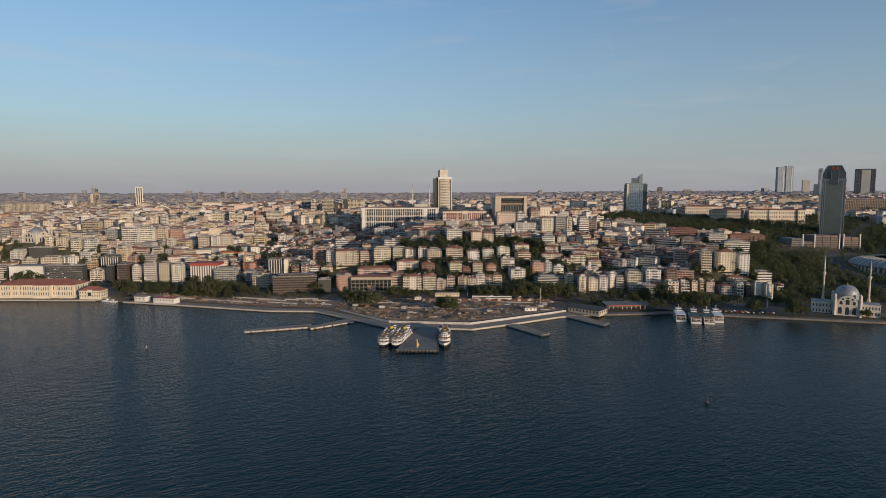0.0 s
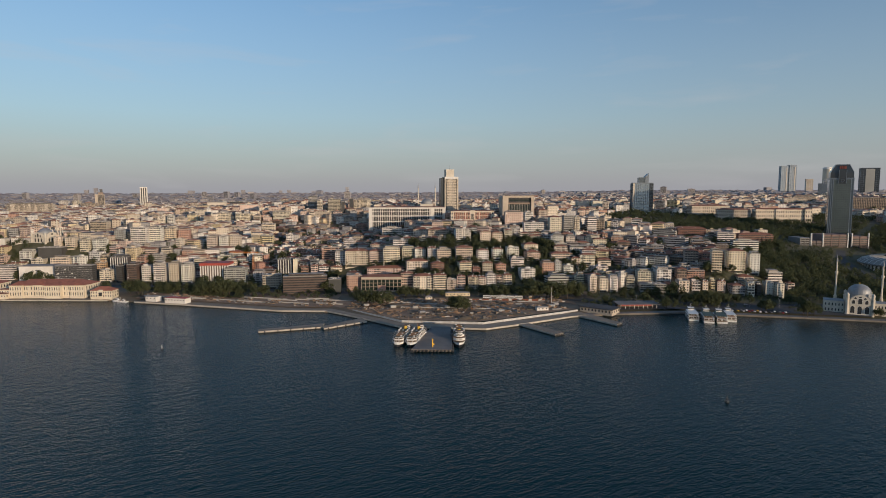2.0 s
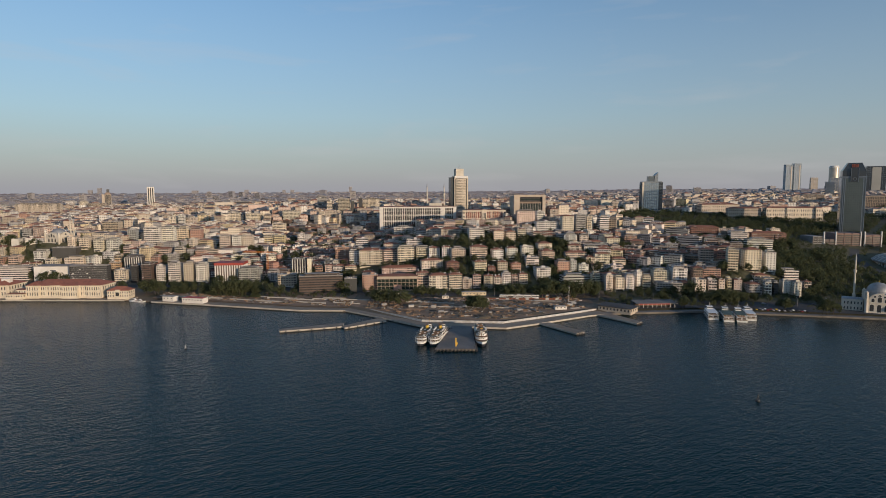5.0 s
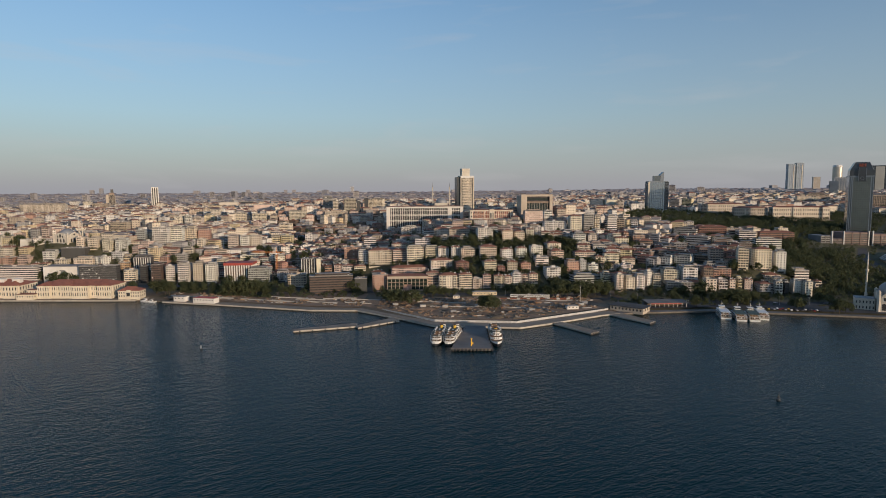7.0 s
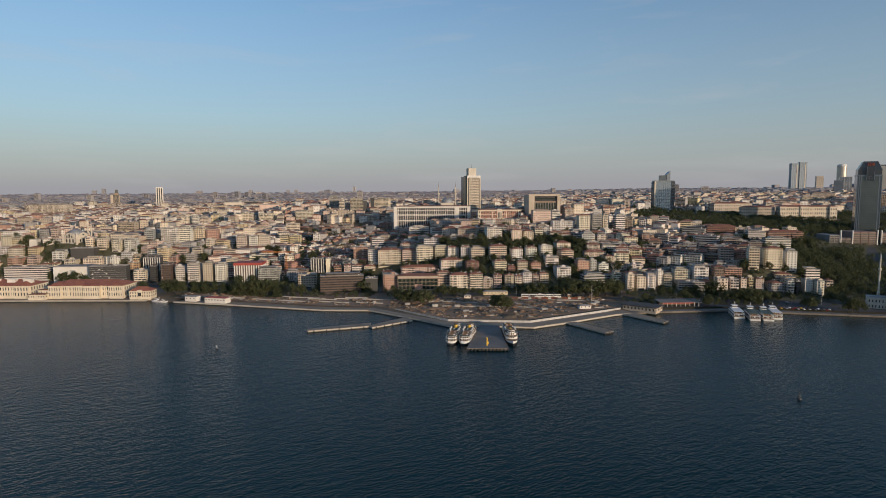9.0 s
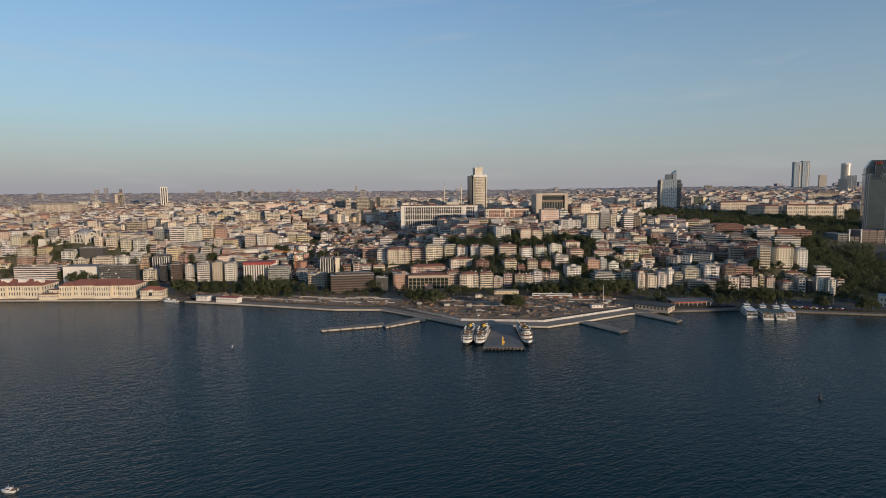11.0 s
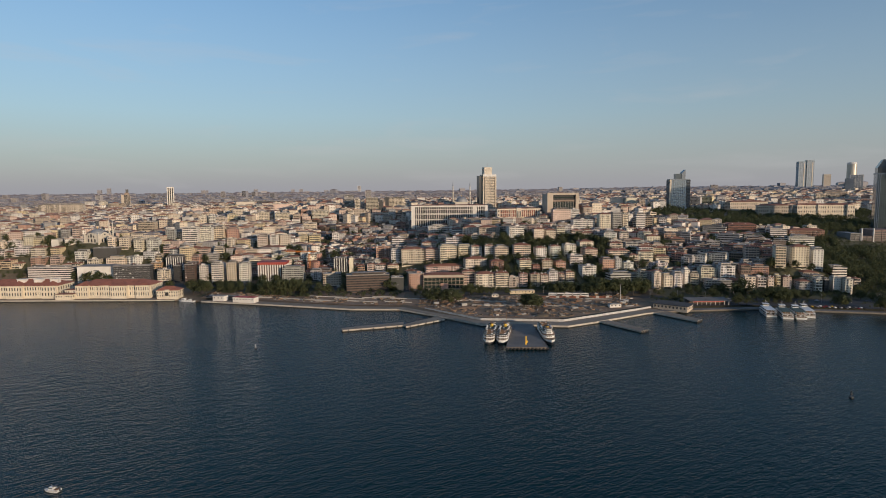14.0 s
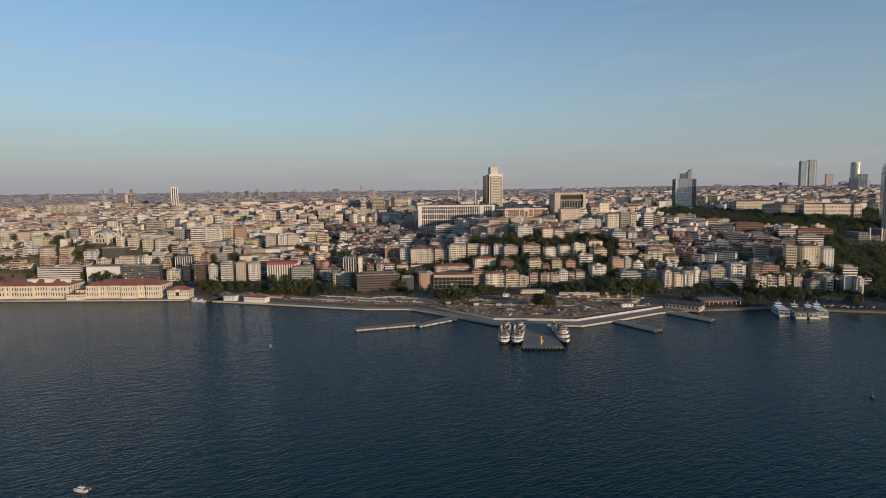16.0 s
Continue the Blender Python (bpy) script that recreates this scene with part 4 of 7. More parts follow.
palace("barracks", 667, 1192, 104, 20, 26, -8, "cream", 26, 3, 3.0, "long cream barracks with small regular windows", wings=((-47, 10, 2.0), (-6, 16, 2.0), (46, 13, 4.0)))
# sand in place of the barracks' cream carries the wing's shade
palace("barracks_wing", 581, 1214, 62, 20, 22, -12, "sand", 16, 3, 3.0, "barracks wing with its shade put into sand-coloured paint", centre=0)
palace("college", 566, 1296, 84, 22, 23, 4, "sand", 18, 3, 3.0, "long ochre college building with a red roof")

# the culture hall: a framed front with a deep glazed recess
hall = thing("culture_hall", pose(121, 1092, ground(121, 1075), 0, 0, 6), "sand-coloured culture hall with a deep glazed front", "building")
take(127, 1092, 60, 36)
s = Shape()
s.box(-29, -16, -8, 29, 16, 40, plaster)
part("body", s, hall, colour=PAINT["sand"])
for a, b in ((-29, -18.5), (23.5, 29)):
    s = Shape()
    s.box(a, -21, -6, b, -16, 42, plaster)
    part("side_frame", s, hall, colour=PAINT["sand"])
s = Shape()
s.box(-18.5, -21, 38.4, 23.5, -16, 42, plaster)
part("top_frame", s, hall, colour=PAINT["sand"])
s = Shape()
s.box(-18.5, -16.5, 29.5, 23.5, -16, 38.4, glass)
part("upper_glazing", s, hall, "dark upper window band")
s = Shape()
s.box(-18.5, -18.6, 26.5, 23.5, -16, 29.5, plaster)
part("balcony", s, hall, colour=PAINT["umber"])
s = Shape()
s.box(-15, -17.2, 32.5, 20, -16.4, 35.0, green_glass)
part("green_band", s, hall, "green glazed band")
s = Shape()
s.box(-18.5, -16.6, 2, 23.5, -16, 26.5, green_glass)
part("glazing", s, hall, "dark green glazing")
s = Shape()
for i in range(15):
    s.box(-18.5 + 3 * i - 0.2, -17.4, 0, -18.5 + 3 * i + 0.2, -16.5, 26.5, concrete)
tagged(part("fins", s, hall), kind="stuff")

# the long white-banded office and the white wall behind the palaces
s = Shape()
wall_thing = thing("blank_block", pose(-586, 838, ground(-586, 838), 0, 0, 4), "low white block with a blank lit wall", "building")
take(-586, 838, 52, 26)
s.box(-25, -12, -3, 25, 12, 21, plaster)
part("wall", s, wall_thing, colour=PAINT["white"])
s = Shape()
s.box(-25.3, -12.3, 21, 25.3, 12.3, 22, felt)
part("roof", s, wall_thing)
s = Shape()
s.box(-3, -12.1, 15, 5, -11.9, 16, dark_metal)
part("sign", s, wall_thing, "small dark sign bar")

# the office with the red fascia and white piers
office = thing("office_block", pose(-334, 832, ground(-334, 815), 0, 0, 5), "office block with white piers and a red fascia", "building")
take(-334, 832, 40, 28)
s = Shape()
s.box(-19, -13, -3, 19, 13, 25, plaster)
part("body", s, office, colour=PAINT["darkbrown"])
s = Shape()
s.box(-19.8, -14.2, 25, 19.8, 13.8, 28.5, red_paint)
part("fascia", s, office, "red roof fascia")
s = Shape()
s.box(-0.75, -1.1, 0, 0.75, 0.1, 25, trim)
mesh = s.data("pier")
for i in range(12):
    part("pier", mesh, office, at=pose(-18.2 + 36.4 * i / 11, -13, 0))
s = Shape()
s.box(-0.1, -0.75, 0, 1.0, 0.75, 25, trim)
mesh = s.data("pier")
for i in range(6):
    part("pier", mesh, office, at=pose(19, -12 + 24 * i / 5, 0))

# the low green-glass office with salmon ends
green = thing("glass_office", pose(-92, 758, ground(-92, 746), 0, 0, 3), "low office with green-black glass and salmon bays", "building")
take(-92, 758, 54, 26)
s = Shape()
s.box(-26, -11, -3, 26, 12, 20, plaster)
part("body", s, green, colour=PAINT["sand"])
for i in range(10):
    s = Shape()
    s.box(-25.4 + i * 5.1, -11.2, 3, -20.8 + i * 5.1, -10.9, 16.5, green_glass)
    part("pane", s, green)
for z in (2.4, 7.2, 12.0, 16.4):
    s = Shape()
    s.box(-26, -11.9, z, 26, -10.9, z + 0.7, plaster)
    part("floor_slab", s, green, colour=PAINT["umber"])
for a in (-2, 3):
    s = Shape()
    s.box(a - 2.4, -12.4, 0, a + 2.4, -11.0, 9.5, plaster)
    part("bay", s, green, colour=PAINT["salmon"])
s = Shape()
s.hip(-26, -11, 26, 12, 20, 2.2, tiles, 0.6)
part("roof", s, green, "brown tiled roof")

# ---- mosques ----
def dome(ob, x, y, z, r, drum, mat=None):
    s = Shape()
    s.lathe(x, y, [(r * 1.04, z - drum), (r * 1.04, z - 0.3), (r, z)] + [(r * math.cos(a * math.pi / 20), z + r * 0.82 * math.sin(a * math.pi / 20)) for a in range(1, 10)] + [(0.15, z + r * 0.82)], mat or lead, 28)
    part("dome", s, ob, "grey lead dome", smooth=False)
    s = Shape()
    s.lathe(x, y, [(0.3, z + r * 0.8), (0.5, z + r * 0.82 + 0.8), (0.15, z + r * 0.82 + 1.4), (0.05, z + r * 0.82 + 3)], yellow_paint, 8)
    part("finial", s, ob)


def minaret(ob, x, y, z0, z1, r=1.5):
    h = z1 - z0
    s = Shape()
    s.lathe(x, y, [(r * 1.7, z0), (r * 1.7, z0 + h * 0.08), (r, z0 + h * 0.12), (r * 0.92, z0 + h * 0.55), (r * 1.5, z0 + h * 0.58), (r * 1.75, z0 + h * 0.60), (r * 1.75, z0 + h * 0.63), (r * 0.8, z0 + h * 0.631), (r * 0.75, z0 + h * 0.84), (r * 0.95, z0 + h * 0.845)], stone_pale, 14)
    part("minaret", s, ob, "pale fluted stone minaret with a balcony")
    s = Shape()
    s.lathe(x, y, [(r * 0.98, z0 + h * 0.845), (r * 0.5, z0 + h * 0.92), (0.12, z1)], lead, 14)
    part("spire", s, ob)


def arch(s, x, y, z, w, h, mat, out=0.12):
    """A round-headed opening as a proud pane on a front that faces -y."""
    pts = [(x - w / 2, z), (x + w / 2, z)] + [(x + w / 2 * math.cos(a * math.pi / 10), z + h - w / 2 + w / 2 * math.sin(a * math.pi / 10)) for a in range(0, 11)]
    s.solid([(a, y - out, b) for a, b in pts] + [(a, y + 0.1, b) for a, b in pts],
            [tuple(range(len(pts)))] + [(i, len(pts) + i, len(pts) + (i + 1) % len(pts), (i + 1) % len(pts)) for i in range(len(pts))], mat)


mosque = thing("mosque", pose(428, 619, 2.2, 0, 0, -29), "pale stone mosque with a great dome on the quay", "mosque")
mosque.scale = (0.84, 0.84, 0.86)
take(414, 619, 90, 40)
s = Shape()
s.tiers(27, 27, [(0.6, -3), (0.6, 1.2), (0, 1.4), (0, 12.4), (0.5, 12.6), (0.5, 13.2), (0, 13.4), (0, 20)], stone_pale)
part("body", s, mosque)
# the great arch of each lit face
s = Shape()
pts = [(-11.5, 13.4), (11.5, 13.4)] + [(11.5 * math.cos(a * math.pi / 14), 14.5 + 11 * math.sin(a * math.pi / 14)) for a in range(0, 15)]
n = len(pts)
s.solid([(a, -14.4, b) for a, b in pts] + [(a, -10, b) for a, b in pts], [tuple(range(n)), tuple(range(2 * n - 1, n - 1, -1))] + [(i, n + i, n + (i + 1) % n, (i + 1) % n) for i in range(n)], stone_pale)
s.solid([(14.4, a, b) for a, b in pts] + [(10, a, b) for a, b in pts], [tuple(range(n)), tuple(range(2 * n - 1, n - 1, -1))] + [(i, n + i, n + (i + 1) % n, (i + 1) % n) for i in range(n)], stone_pale)
s.solid([(-14.4, a, b) for a, b in pts] + [(-10, a, b) for a, b in pts], [tuple(range(n))[::-1], tuple(range(n, 2 * n))] + [(i, (i + 1) % n, n + (i + 1) % n, n + i) for i in range(n)], stone_pale)
part("arch_wall", s, mosque)
for k, (a, z, w, h) in enumerate(((-7.5, 3, 4.2, 8.5), (0, 2.2, 4.2, 9.5), (7.5, 3, 4.2, 8.5), (-6.8, 14.6, 3.2, 4.6), (0, 14.6, 4.2, 6.6), (6.8, 14.6, 3.2, 4.6), (-5, 20.2, 2.4, 2.4), (0, 21.8, 3.6, 2.0), (5, 20.2, 2.4, 2.4))):
    s = Shape()
    arch(s, a, -14.45 if z > 13 else -13.5, z, w, h, glass)
    part("window", s, mosque)
    s = Shape()
    arch(s, a, -14.42 if z > 13 else -13.46, z - 0.4, w + 0.8, h + 0.8, trim, 0.08)
    part("window_frame", s, mosque)
for a, b in ((-13.2, -13.2), (13.2, -13.2), (13.2, 13.2), (-13.2, 13.2)):
    s = Shape()
    s.lathe(a, b, [(2.2, -3), (2.2, 20), (2.6, 20.3), (2.6, 21), (1.9, 21.2), (1.9, 25), (2.2, 25.2), (1.9, 26), (0.2, 28)], stone_pale, 8)
    part("corner_turret", s, mosque)
dome(mosque, 0, 0, 27.0, 12.6, 6.5)
for x0, x1 in ((-37, -15.6), (15.6, 35)):
    s = Shape()
    s.box(x0, -6, -3, x1, 14, 15.5, stone_pale)
    s2 = Shape()
    s2.hip(x0, -6, x1, 14, 15.5, 1.6, lead, 0.5)
    wing = part("wing", s, mosque, "two-storey stone wing")
    part("wing_roof", s2, wing)
    one = window_mesh(1.5, 3.4)
    for k in range(2):
        for i in range(6):
            part("window", one, wing, at=pose(x0 + (x1 - x0) * (i + 0.5) / 6, -6, 2.6 + 6.6 * k))
minaret(mosque, -24.5, 8, 15, 72, 1.1)
minaret(mosque, 24.0, 8, 15, 68, 1.1)
s = Shape()
s.tiers(9, 7, [(0, -3), (0, 7), (0.4, 7.2), (0.4, 7.8)], stone_pale)
s.lathe(0, 0, [(3.2, 7.8), (3.2, 9), (2.2, 11), (0.2, 12)], lead, 12)
kiosk = part("kiosk", s, mosque, "small stone gate kiosk", at=pose(50, -8, 0))
part("arch", (lambda q: (arch(q, 0, -3.5, 0.5, 3, 5.6, glass), q)[1])(Shape()), kiosk)

hill_mosque = thing("mosque", pose(-634, 920, ground(-632, 905), 0, 0, -14), "hillside mosque with a grey dome and two minarets", "mosque")
take(-632, 920, 36, 36)
s = Shape()
s.tiers(27, 25, [(0, -8), (0, 8), (0.4, 8.2), (0.4, 9), (0, 9.2), (0, 12)], stone_pale)
part("body", s, hill_mosque)
s = Shape()
pts = [(-10, 8), (10, 8)] + [(10 * math.cos(a * math.pi / 12), 8.5 + 8 * math.sin(a * math.pi / 12)) for a in range(0, 13)]
n = len(pts)
s.solid([(a, -13.1, b) for a, b in pts] + [(a, -9, b) for a, b in pts], [tuple(range(n)), tuple(range(2 * n - 1, n - 1, -1))] + [(i, n + i, n + (i + 1) % n, (i + 1) % n) for i in range(n)], stone_pale)
arch_mesh = s.data("arch_wall")
for face in (0, 90):
    part("arch_wall", arch_mesh, hill_mosque, at=pose(0, 0, 0, 0, 0, face))
    for a, z, w, h in ((-6, 1.5, 2.4, 5.5), (0, 1.5, 2.4, 5.5), (6, 1.5, 2.4, 5.5), (-4.6, 9, 2.2, 3.2), (0, 9, 2.8, 5.6), (4.6, 9, 2.2, 3.2)):
        s = Shape()
        arch(s, a, -13.15 if z > 8 else -12.5 if not face else -13.5, z, w, h, glass)
        part("window", s, hill_mosque, at=pose(0, 0, 0, 0, 0, face))
for a, b in ((-13, -12), (13, -12), (13, 12)):
    s = Shape()
    s.lathe(a, b, [(1.6, -8), (1.6, 13), (1.9, 13.2), (0.2, 16)], stone_pale, 8)
    part("corner_turret", s, hill_mosque)
dome(hill_mosque, 0, 0, 14.0, 10.0, 4)
minaret(hill_mosque, 9.5, 13, 2, 40, 1.1)
minaret(hill_mosque, 21, 8, -4, 36, 1.1)

ridge_mosque = thing("mosque", pose(-52, 1400, ground(-52, 1400)), "mosque on the ridge with two thin minarets", "mosque")
take(-52, 1400, 40, 34)
s = Shape()
s.box(-15, -15, -5, 15, 15, 20, stone_pale)
part("body", s, ridge_mosque)
dome(ridge_mosque, 0, 0, 22, 13, 3)
minaret(ridge_mosque, -20, 0, 0, 68, 1.4)
minaret(ridge_mosque, 20, 0, 0, 68, 1.4)

# the stadium beside the park
stadium = thing("stadium", pose(668, 840, 9), "round grey stadium with a ribbed roof ring", "stadium")
stadium.scale = (0.94, 0.94, 0.9)
take(668, 840, 158, 86)
take(668, 840, 96, 150)
s = Shape()
s.lathe(0, 0, [(72, -8), (72, 8), (75, 8.2), (75, 10)], concrete, 64)
part("base", s, stadium)
q = Shape()
q.box(-1.0, -0.9, 0, 1.0, 0.9, 13, trim)
pillar_mesh = q.data("pillar")
for i in range(64):
    a = 2 * math.pi * i / 64
    if math.sin(a) < 0.5:
        part("pillar", pillar_mesh, stadium, at=pose(73.5 * math.cos(a), 73.5 * math.sin(a), 8, 0, 0, math.degrees(a)))
s = Shape()
prof = [(77, 20), (78, 22), (72, 27), (60, 31), (44, 32)]
pts, faces, n = [], [], 64
for r, z in prof:
    pts += [(r * math.cos(2 * math.pi * i / n), r * math.sin(2 * math.pi * i / n), z) for i in range(n)]
for k in range(len(prof) - 1):
    faces += [(k * n + i, k * n + (i + 1) % n, (k + 1) * n + (i + 1) % n, (k + 1) * n + i) for i in range(n)]
s.solid(pts, faces, felt)
part("roof", s, stadium, "weathered grey ribbed roof ring")
rib = Shape()
rib.bar((44, 0, 32.4), (60, 0, 31.4), 0.35, concrete)
rib.bar((60, 0, 31.4), (72, 0, 27.4), 0.35, trim)
rib.bar((72, 0, 27.4), (78, 0, 22.3), 0.35, trim)
mesh = rib.data("rib")
for i in range(48):
    part("rib", mesh, stadium, at=pose(0, 0, 0, 0, 0, 7.5 * i))
s = Shape()
s.lathe(0, 0, [(70, 9), (40, 3)], deck_green, 32)
part("field", s, stadium)

# ---- the houses that stand out, one by one ----
house("white", -657.1, 842.7, 59.4, 16.0, 22.3, 4, "flat", "bands")
house("cream", -607.9, 865.9, 16.3, 16.0, 14.8, 7, "flat", "rows")
house("dark", -597.9, 880.7, 33.7, 16.0, 19.2, 5, "flat", "blank")
house("cream", -575.6, 867.2, 25.9, 16.0, 14.8, 7, "flat", "rows")
house("dark", -533.2, 830.2, 49.1, 16.0, 25.0, 8, "flat", "rows")
house("cream", -704.1, 889.7, 20.1, 16.0, 17.7, 3, "hip", "rows")
house("yellow", -677.2, 889.0, 13.1, 16.0, 16.8, 2, "hip", "rows")
house("salmon", -695.1, 873.7, 19.5, 16.0, 13.2, 10, "flat", "rows")
house("pink", -667.5, 872.5, 14.1, 16.0, 14.0, 4, "flat", "rows")
house("white", -634.4, 881.2, 17.4, 16.0, 14.2, 4, "flat", "rows")
house("orange", -515.0, 864.0, 14.4, 16.0, 12.3, 11, "flat", "rows")
house("cream", -489.4, 833.5, 16.1, 16.0, 18.9, 6, "flat", "rows")
house("dark", -488.2, 865.4, 23.0, 16.0, 20.5, 10, "flat", "pillars")
house("yellow", -516.4, 876.8, 9.9, 12.0, 11.7, 6, "flat", "rows")
house("yellow", -479.6, 884.3, 16.4, 16.0, 22.6, 8, "flat", "rows")
house("dark", -469.7, 829.9, 8.5, 10.1, 24.4, 3, "flat", "glass")
house("darkbrown", -450.0, 827.8, 13.0, 15.1, 26.7, 8, "flat", "rows")
house("white", -431.8, 830.9, 11.7, 13.2, 24.4, 10, "flat", "rows")
house("white", -410.5, 826.5, 15.5, 16.0, 28.2, 7, "flat", "rows")
house("sand", -390.4, 824.9, 12.6, 13.8, 28.9, 9, "flat", "rows")
house("white", -372.1, 825.3, 14.1, 15.0, 27.4, 8, "flat", "rows")
house("pink", -461.1, 903.7, 16.4, 16.0, 14.6, 3, "hip", "rows")
house("cream", -438.3, 906.0, 13.1, 14.4, 14.6, 9, "flat", "rows")
house("grey", -442.5, 890.3, 14.6, 16.0, 12.7, 7, "flat", "rows")
house("grey", -302.6, 820.0, 28.6, 16.0, 21.7, 5, "flat", "rows")
house("grey", -271.7, 824.3, 13.6, 13.1, 15.6, 2, "flat", "rows")
house("sand", -241.7, 784.1, 23.6, 16.0, 19.3, 10, "flat", "rows")
house("dark", -241.0, 849.3, 18.8, 16.0, 21.7, 6, "flat", "pillars")
house("cream", -224.9, 842.0, 5.7, 9.0, 21.6, 8, "flat", "blank")
house("darkbrown", -189.0, 748.7, 54.3, 16.0, 22.6, 10, "flat", "bands")
house("dark", -151.5, 750.4, 15.6, 13.6, 18.5, 8, "flat", "blank")
house("pink", -92.5, 811.0, 50.8, 16.0, 13.8, 10, "hip", "rows")
house("salmon", -180.8, 875.8, 23.8, 16.0, 21.6, 6, "flat", "rows")
house("white", -161.8, 849.4, 13.3, 11.6, 20.2, 9, "flat", "rows")
house("cream", -136.5, 842.3, 32.2, 16.0, 25.5, 6, "hip", "rows")
house("pink", -109.5, 844.2, 19.1, 16.0, 20.8, 10, "hip", "rows")
house("cream", -86.8, 837.4, 23.2, 16.0, 23.0, 10, "flat", "rows")
house("salmon", -209.9, 837.9, 9.8, 9.0, 11.9, 3, "hip", "rows")
house("pink", -195.5, 834.4, 9.8, 9.0, 13.5, 3, "hip", "rows")
house("white", -182.0, 835.7, 14.2, 12.7, 11.9, 4, "hip", "rows")
house("cream", -164.6, 832.8, 15.8, 13.9, 11.1, 11, "hip", "rows")
house("pink", -60.2, 763.4, 15.8, 12.7, 22.4, 6, "hip", "rows")
house("cream", -39.1, 756.6, 25.6, 16.0, 22.2, 8, "hip", "rows")
house("cream", -17.6, 754.9, 16.7, 13.7, 22.9, 5, "hip", "rows")
house("sand", -2.5, 752.4, 12.3, 10.3, 15.7, 7, "flat", "rows")
house("pink", 10.0, 751.9, 10.1, 9.0, 20.7, 5, "hip", "rows")
house("sand", 24.8, 751.2, 12.0, 10.3, 20.7, 5, "hip", "rows")
house("cream", 36.4, 750.4, 9.2, 9.0, 19.3, 7, "hip", "rows")
house("white", 47.7, 751.6, 11.1, 9.7, 21.4, 7, "flat", "rows")
house("pink", 58.5, 753.1, 7.6, 9.0, 17.9, 10, "hip", "rows")
house("cream", 69.0, 752.9, 10.9, 9.7, 20.0, 8, "hip", "rows")
house("cream", -49.1, 807.1, 29.0, 16.0, 16.8, 10, "hip", "rows")
house("brick", -20.9, 792.2, 16.9, 13.8, 16.5, 10, "hip", "rows")
house("cream", 15.7, 787.0, 16.2, 13.7, 17.2, 11, "hip", "rows")
house("brick", 30.9, 783.2, 9.7, 9.0, 10.4, 8, "hip", "rows")
house("sand", 46.1, 786.9, 13.1, 11.4, 15.7, 3, "hip", "rows")
house("salmon", 63.7, 788.8, 12.9, 11.4, 12.7, 10, "hip", "rows")
house("cream", -63.1, 841.1, 18.1, 14.7, 16.7, 11, "flat", "rows")
house("white", -46.2, 835.0, 15.0, 12.0, 17.4, 10, "hip", "rows")
house("white", -28.9, 825.3, 11.6, 9.4, 18.8, 7, "hip", "rows")
house("cream", -12.5, 821.1, 19.6, 16.0, 15.5, 8, "flat", "rows")
house("cream", 15.6, 814.3, 22.9, 16.0, 20.8, 4, "hip", "rows")
house("white", 41.4, 814.3, 15.1, 13.0, 17.0, 9, "hip", "rows")
house("white", 62.0, 818.6, 14.2, 12.4, 17.9, 7, "hip", "rows")
house("white", 84.2, 827.7, 16.2, 14.4, 16.5, 5, "flat", "rows")
house("white", 87.5, 802.3, 17.6, 15.8, 12.9, 3, "flat", "rows")
house("cream", 113.0, 856.9, 20.3, 16.0, 13.8, 10, "hip", "rows")
house("pink", 111.4, 824.5, 18.6, 16.0, 14.8, 11, "hip", "rows")
house("cream", 152.9, 830.9, 29.9, 16.0, 11.8, 3, "hip", "rows")
house("white", 97.2, 773.1, 18.8, 16.0, 16.1, 9, "flat", "rows")
house("salmon", 126.1, 786.0, 15.9, 14.9, 16.4, 6, "flat", "rows")
house("grey", 139.8, 782.9, 7.9, 9.0, 17.9, 3, "flat", "rows")
house("white", 153.0, 784.6, 13.0, 12.5, 12.6, 5, "flat", "rows")
house("grey", 137.5, 756.2, 36.9, 16.0, 13.6, 9, "flat", "bands")
house("cream", 160.5, 746.3, 9.3, 9.1, 18.4, 10, "flat", "rows")
house("cream", 173.1, 729.5, 8.2, 9.0, 21.5, 2, "flat", "rows")
house("cream", 185.8, 731.0, 11.0, 11.1, 17.3, 8, "flat", "rows")
house("white", 199.0, 730.5, 9.8, 10.0, 18.7, 2, "flat", "rows")
house("white", 211.7, 736.5, 5.8, 9.0, 21.0, 8, "flat", "rows")
house("cream", 221.6, 734.7, 9.6, 10.0, 16.0, -10, "flat", "rows")
house("cream", 244.1, 749.9, 19.1, 16.0, 15.6, -4, "flat", "rows")
house("white", 264.6, 742.9, 17.8, 16.0, 17.6, -3, "flat", "rows")
house("grey", 244.8, 722.2, 30.3, 16.0, 12.3, -8, "flat", "rows")
house("cream", 280.1, 716.9, 12.4, 14.1, 17.0, -3, "flat", "rows")
house("white", 296.8, 718.6, 9.4, 10.9, 14.3, -11, "flat", "rows")
house("cream", 308.6, 718.6, 6.0, 9.0, 14.3, -13, "hip", "rows")
house("yellow", 318.0, 720.7, 4.5, 9.0, 13.7, -7, "flat", "rows")
house("pink", 327.1, 717.1, 9.0, 10.9, 15.6, -14, "hip", "rows")
house("white", 259.3, 800.1, 13.7, 14.6, 13.6, -42, "flat", "rows")
house("white", 279.1, 793.2, 21.0, 16.0, 15.0, -40, "flat", "rows")
house("grey", 239.0, 795.7, 14.5, 15.1, 15.1, -37, "flat", "rows")
house("sand", 315.9, 781.9, 16.2, 16.0, 25.2, -12, "hip", "rows")
house("cream", 333.6, 746.3, 11.9, 14.1, 26.9, -14, "flat", "rows")
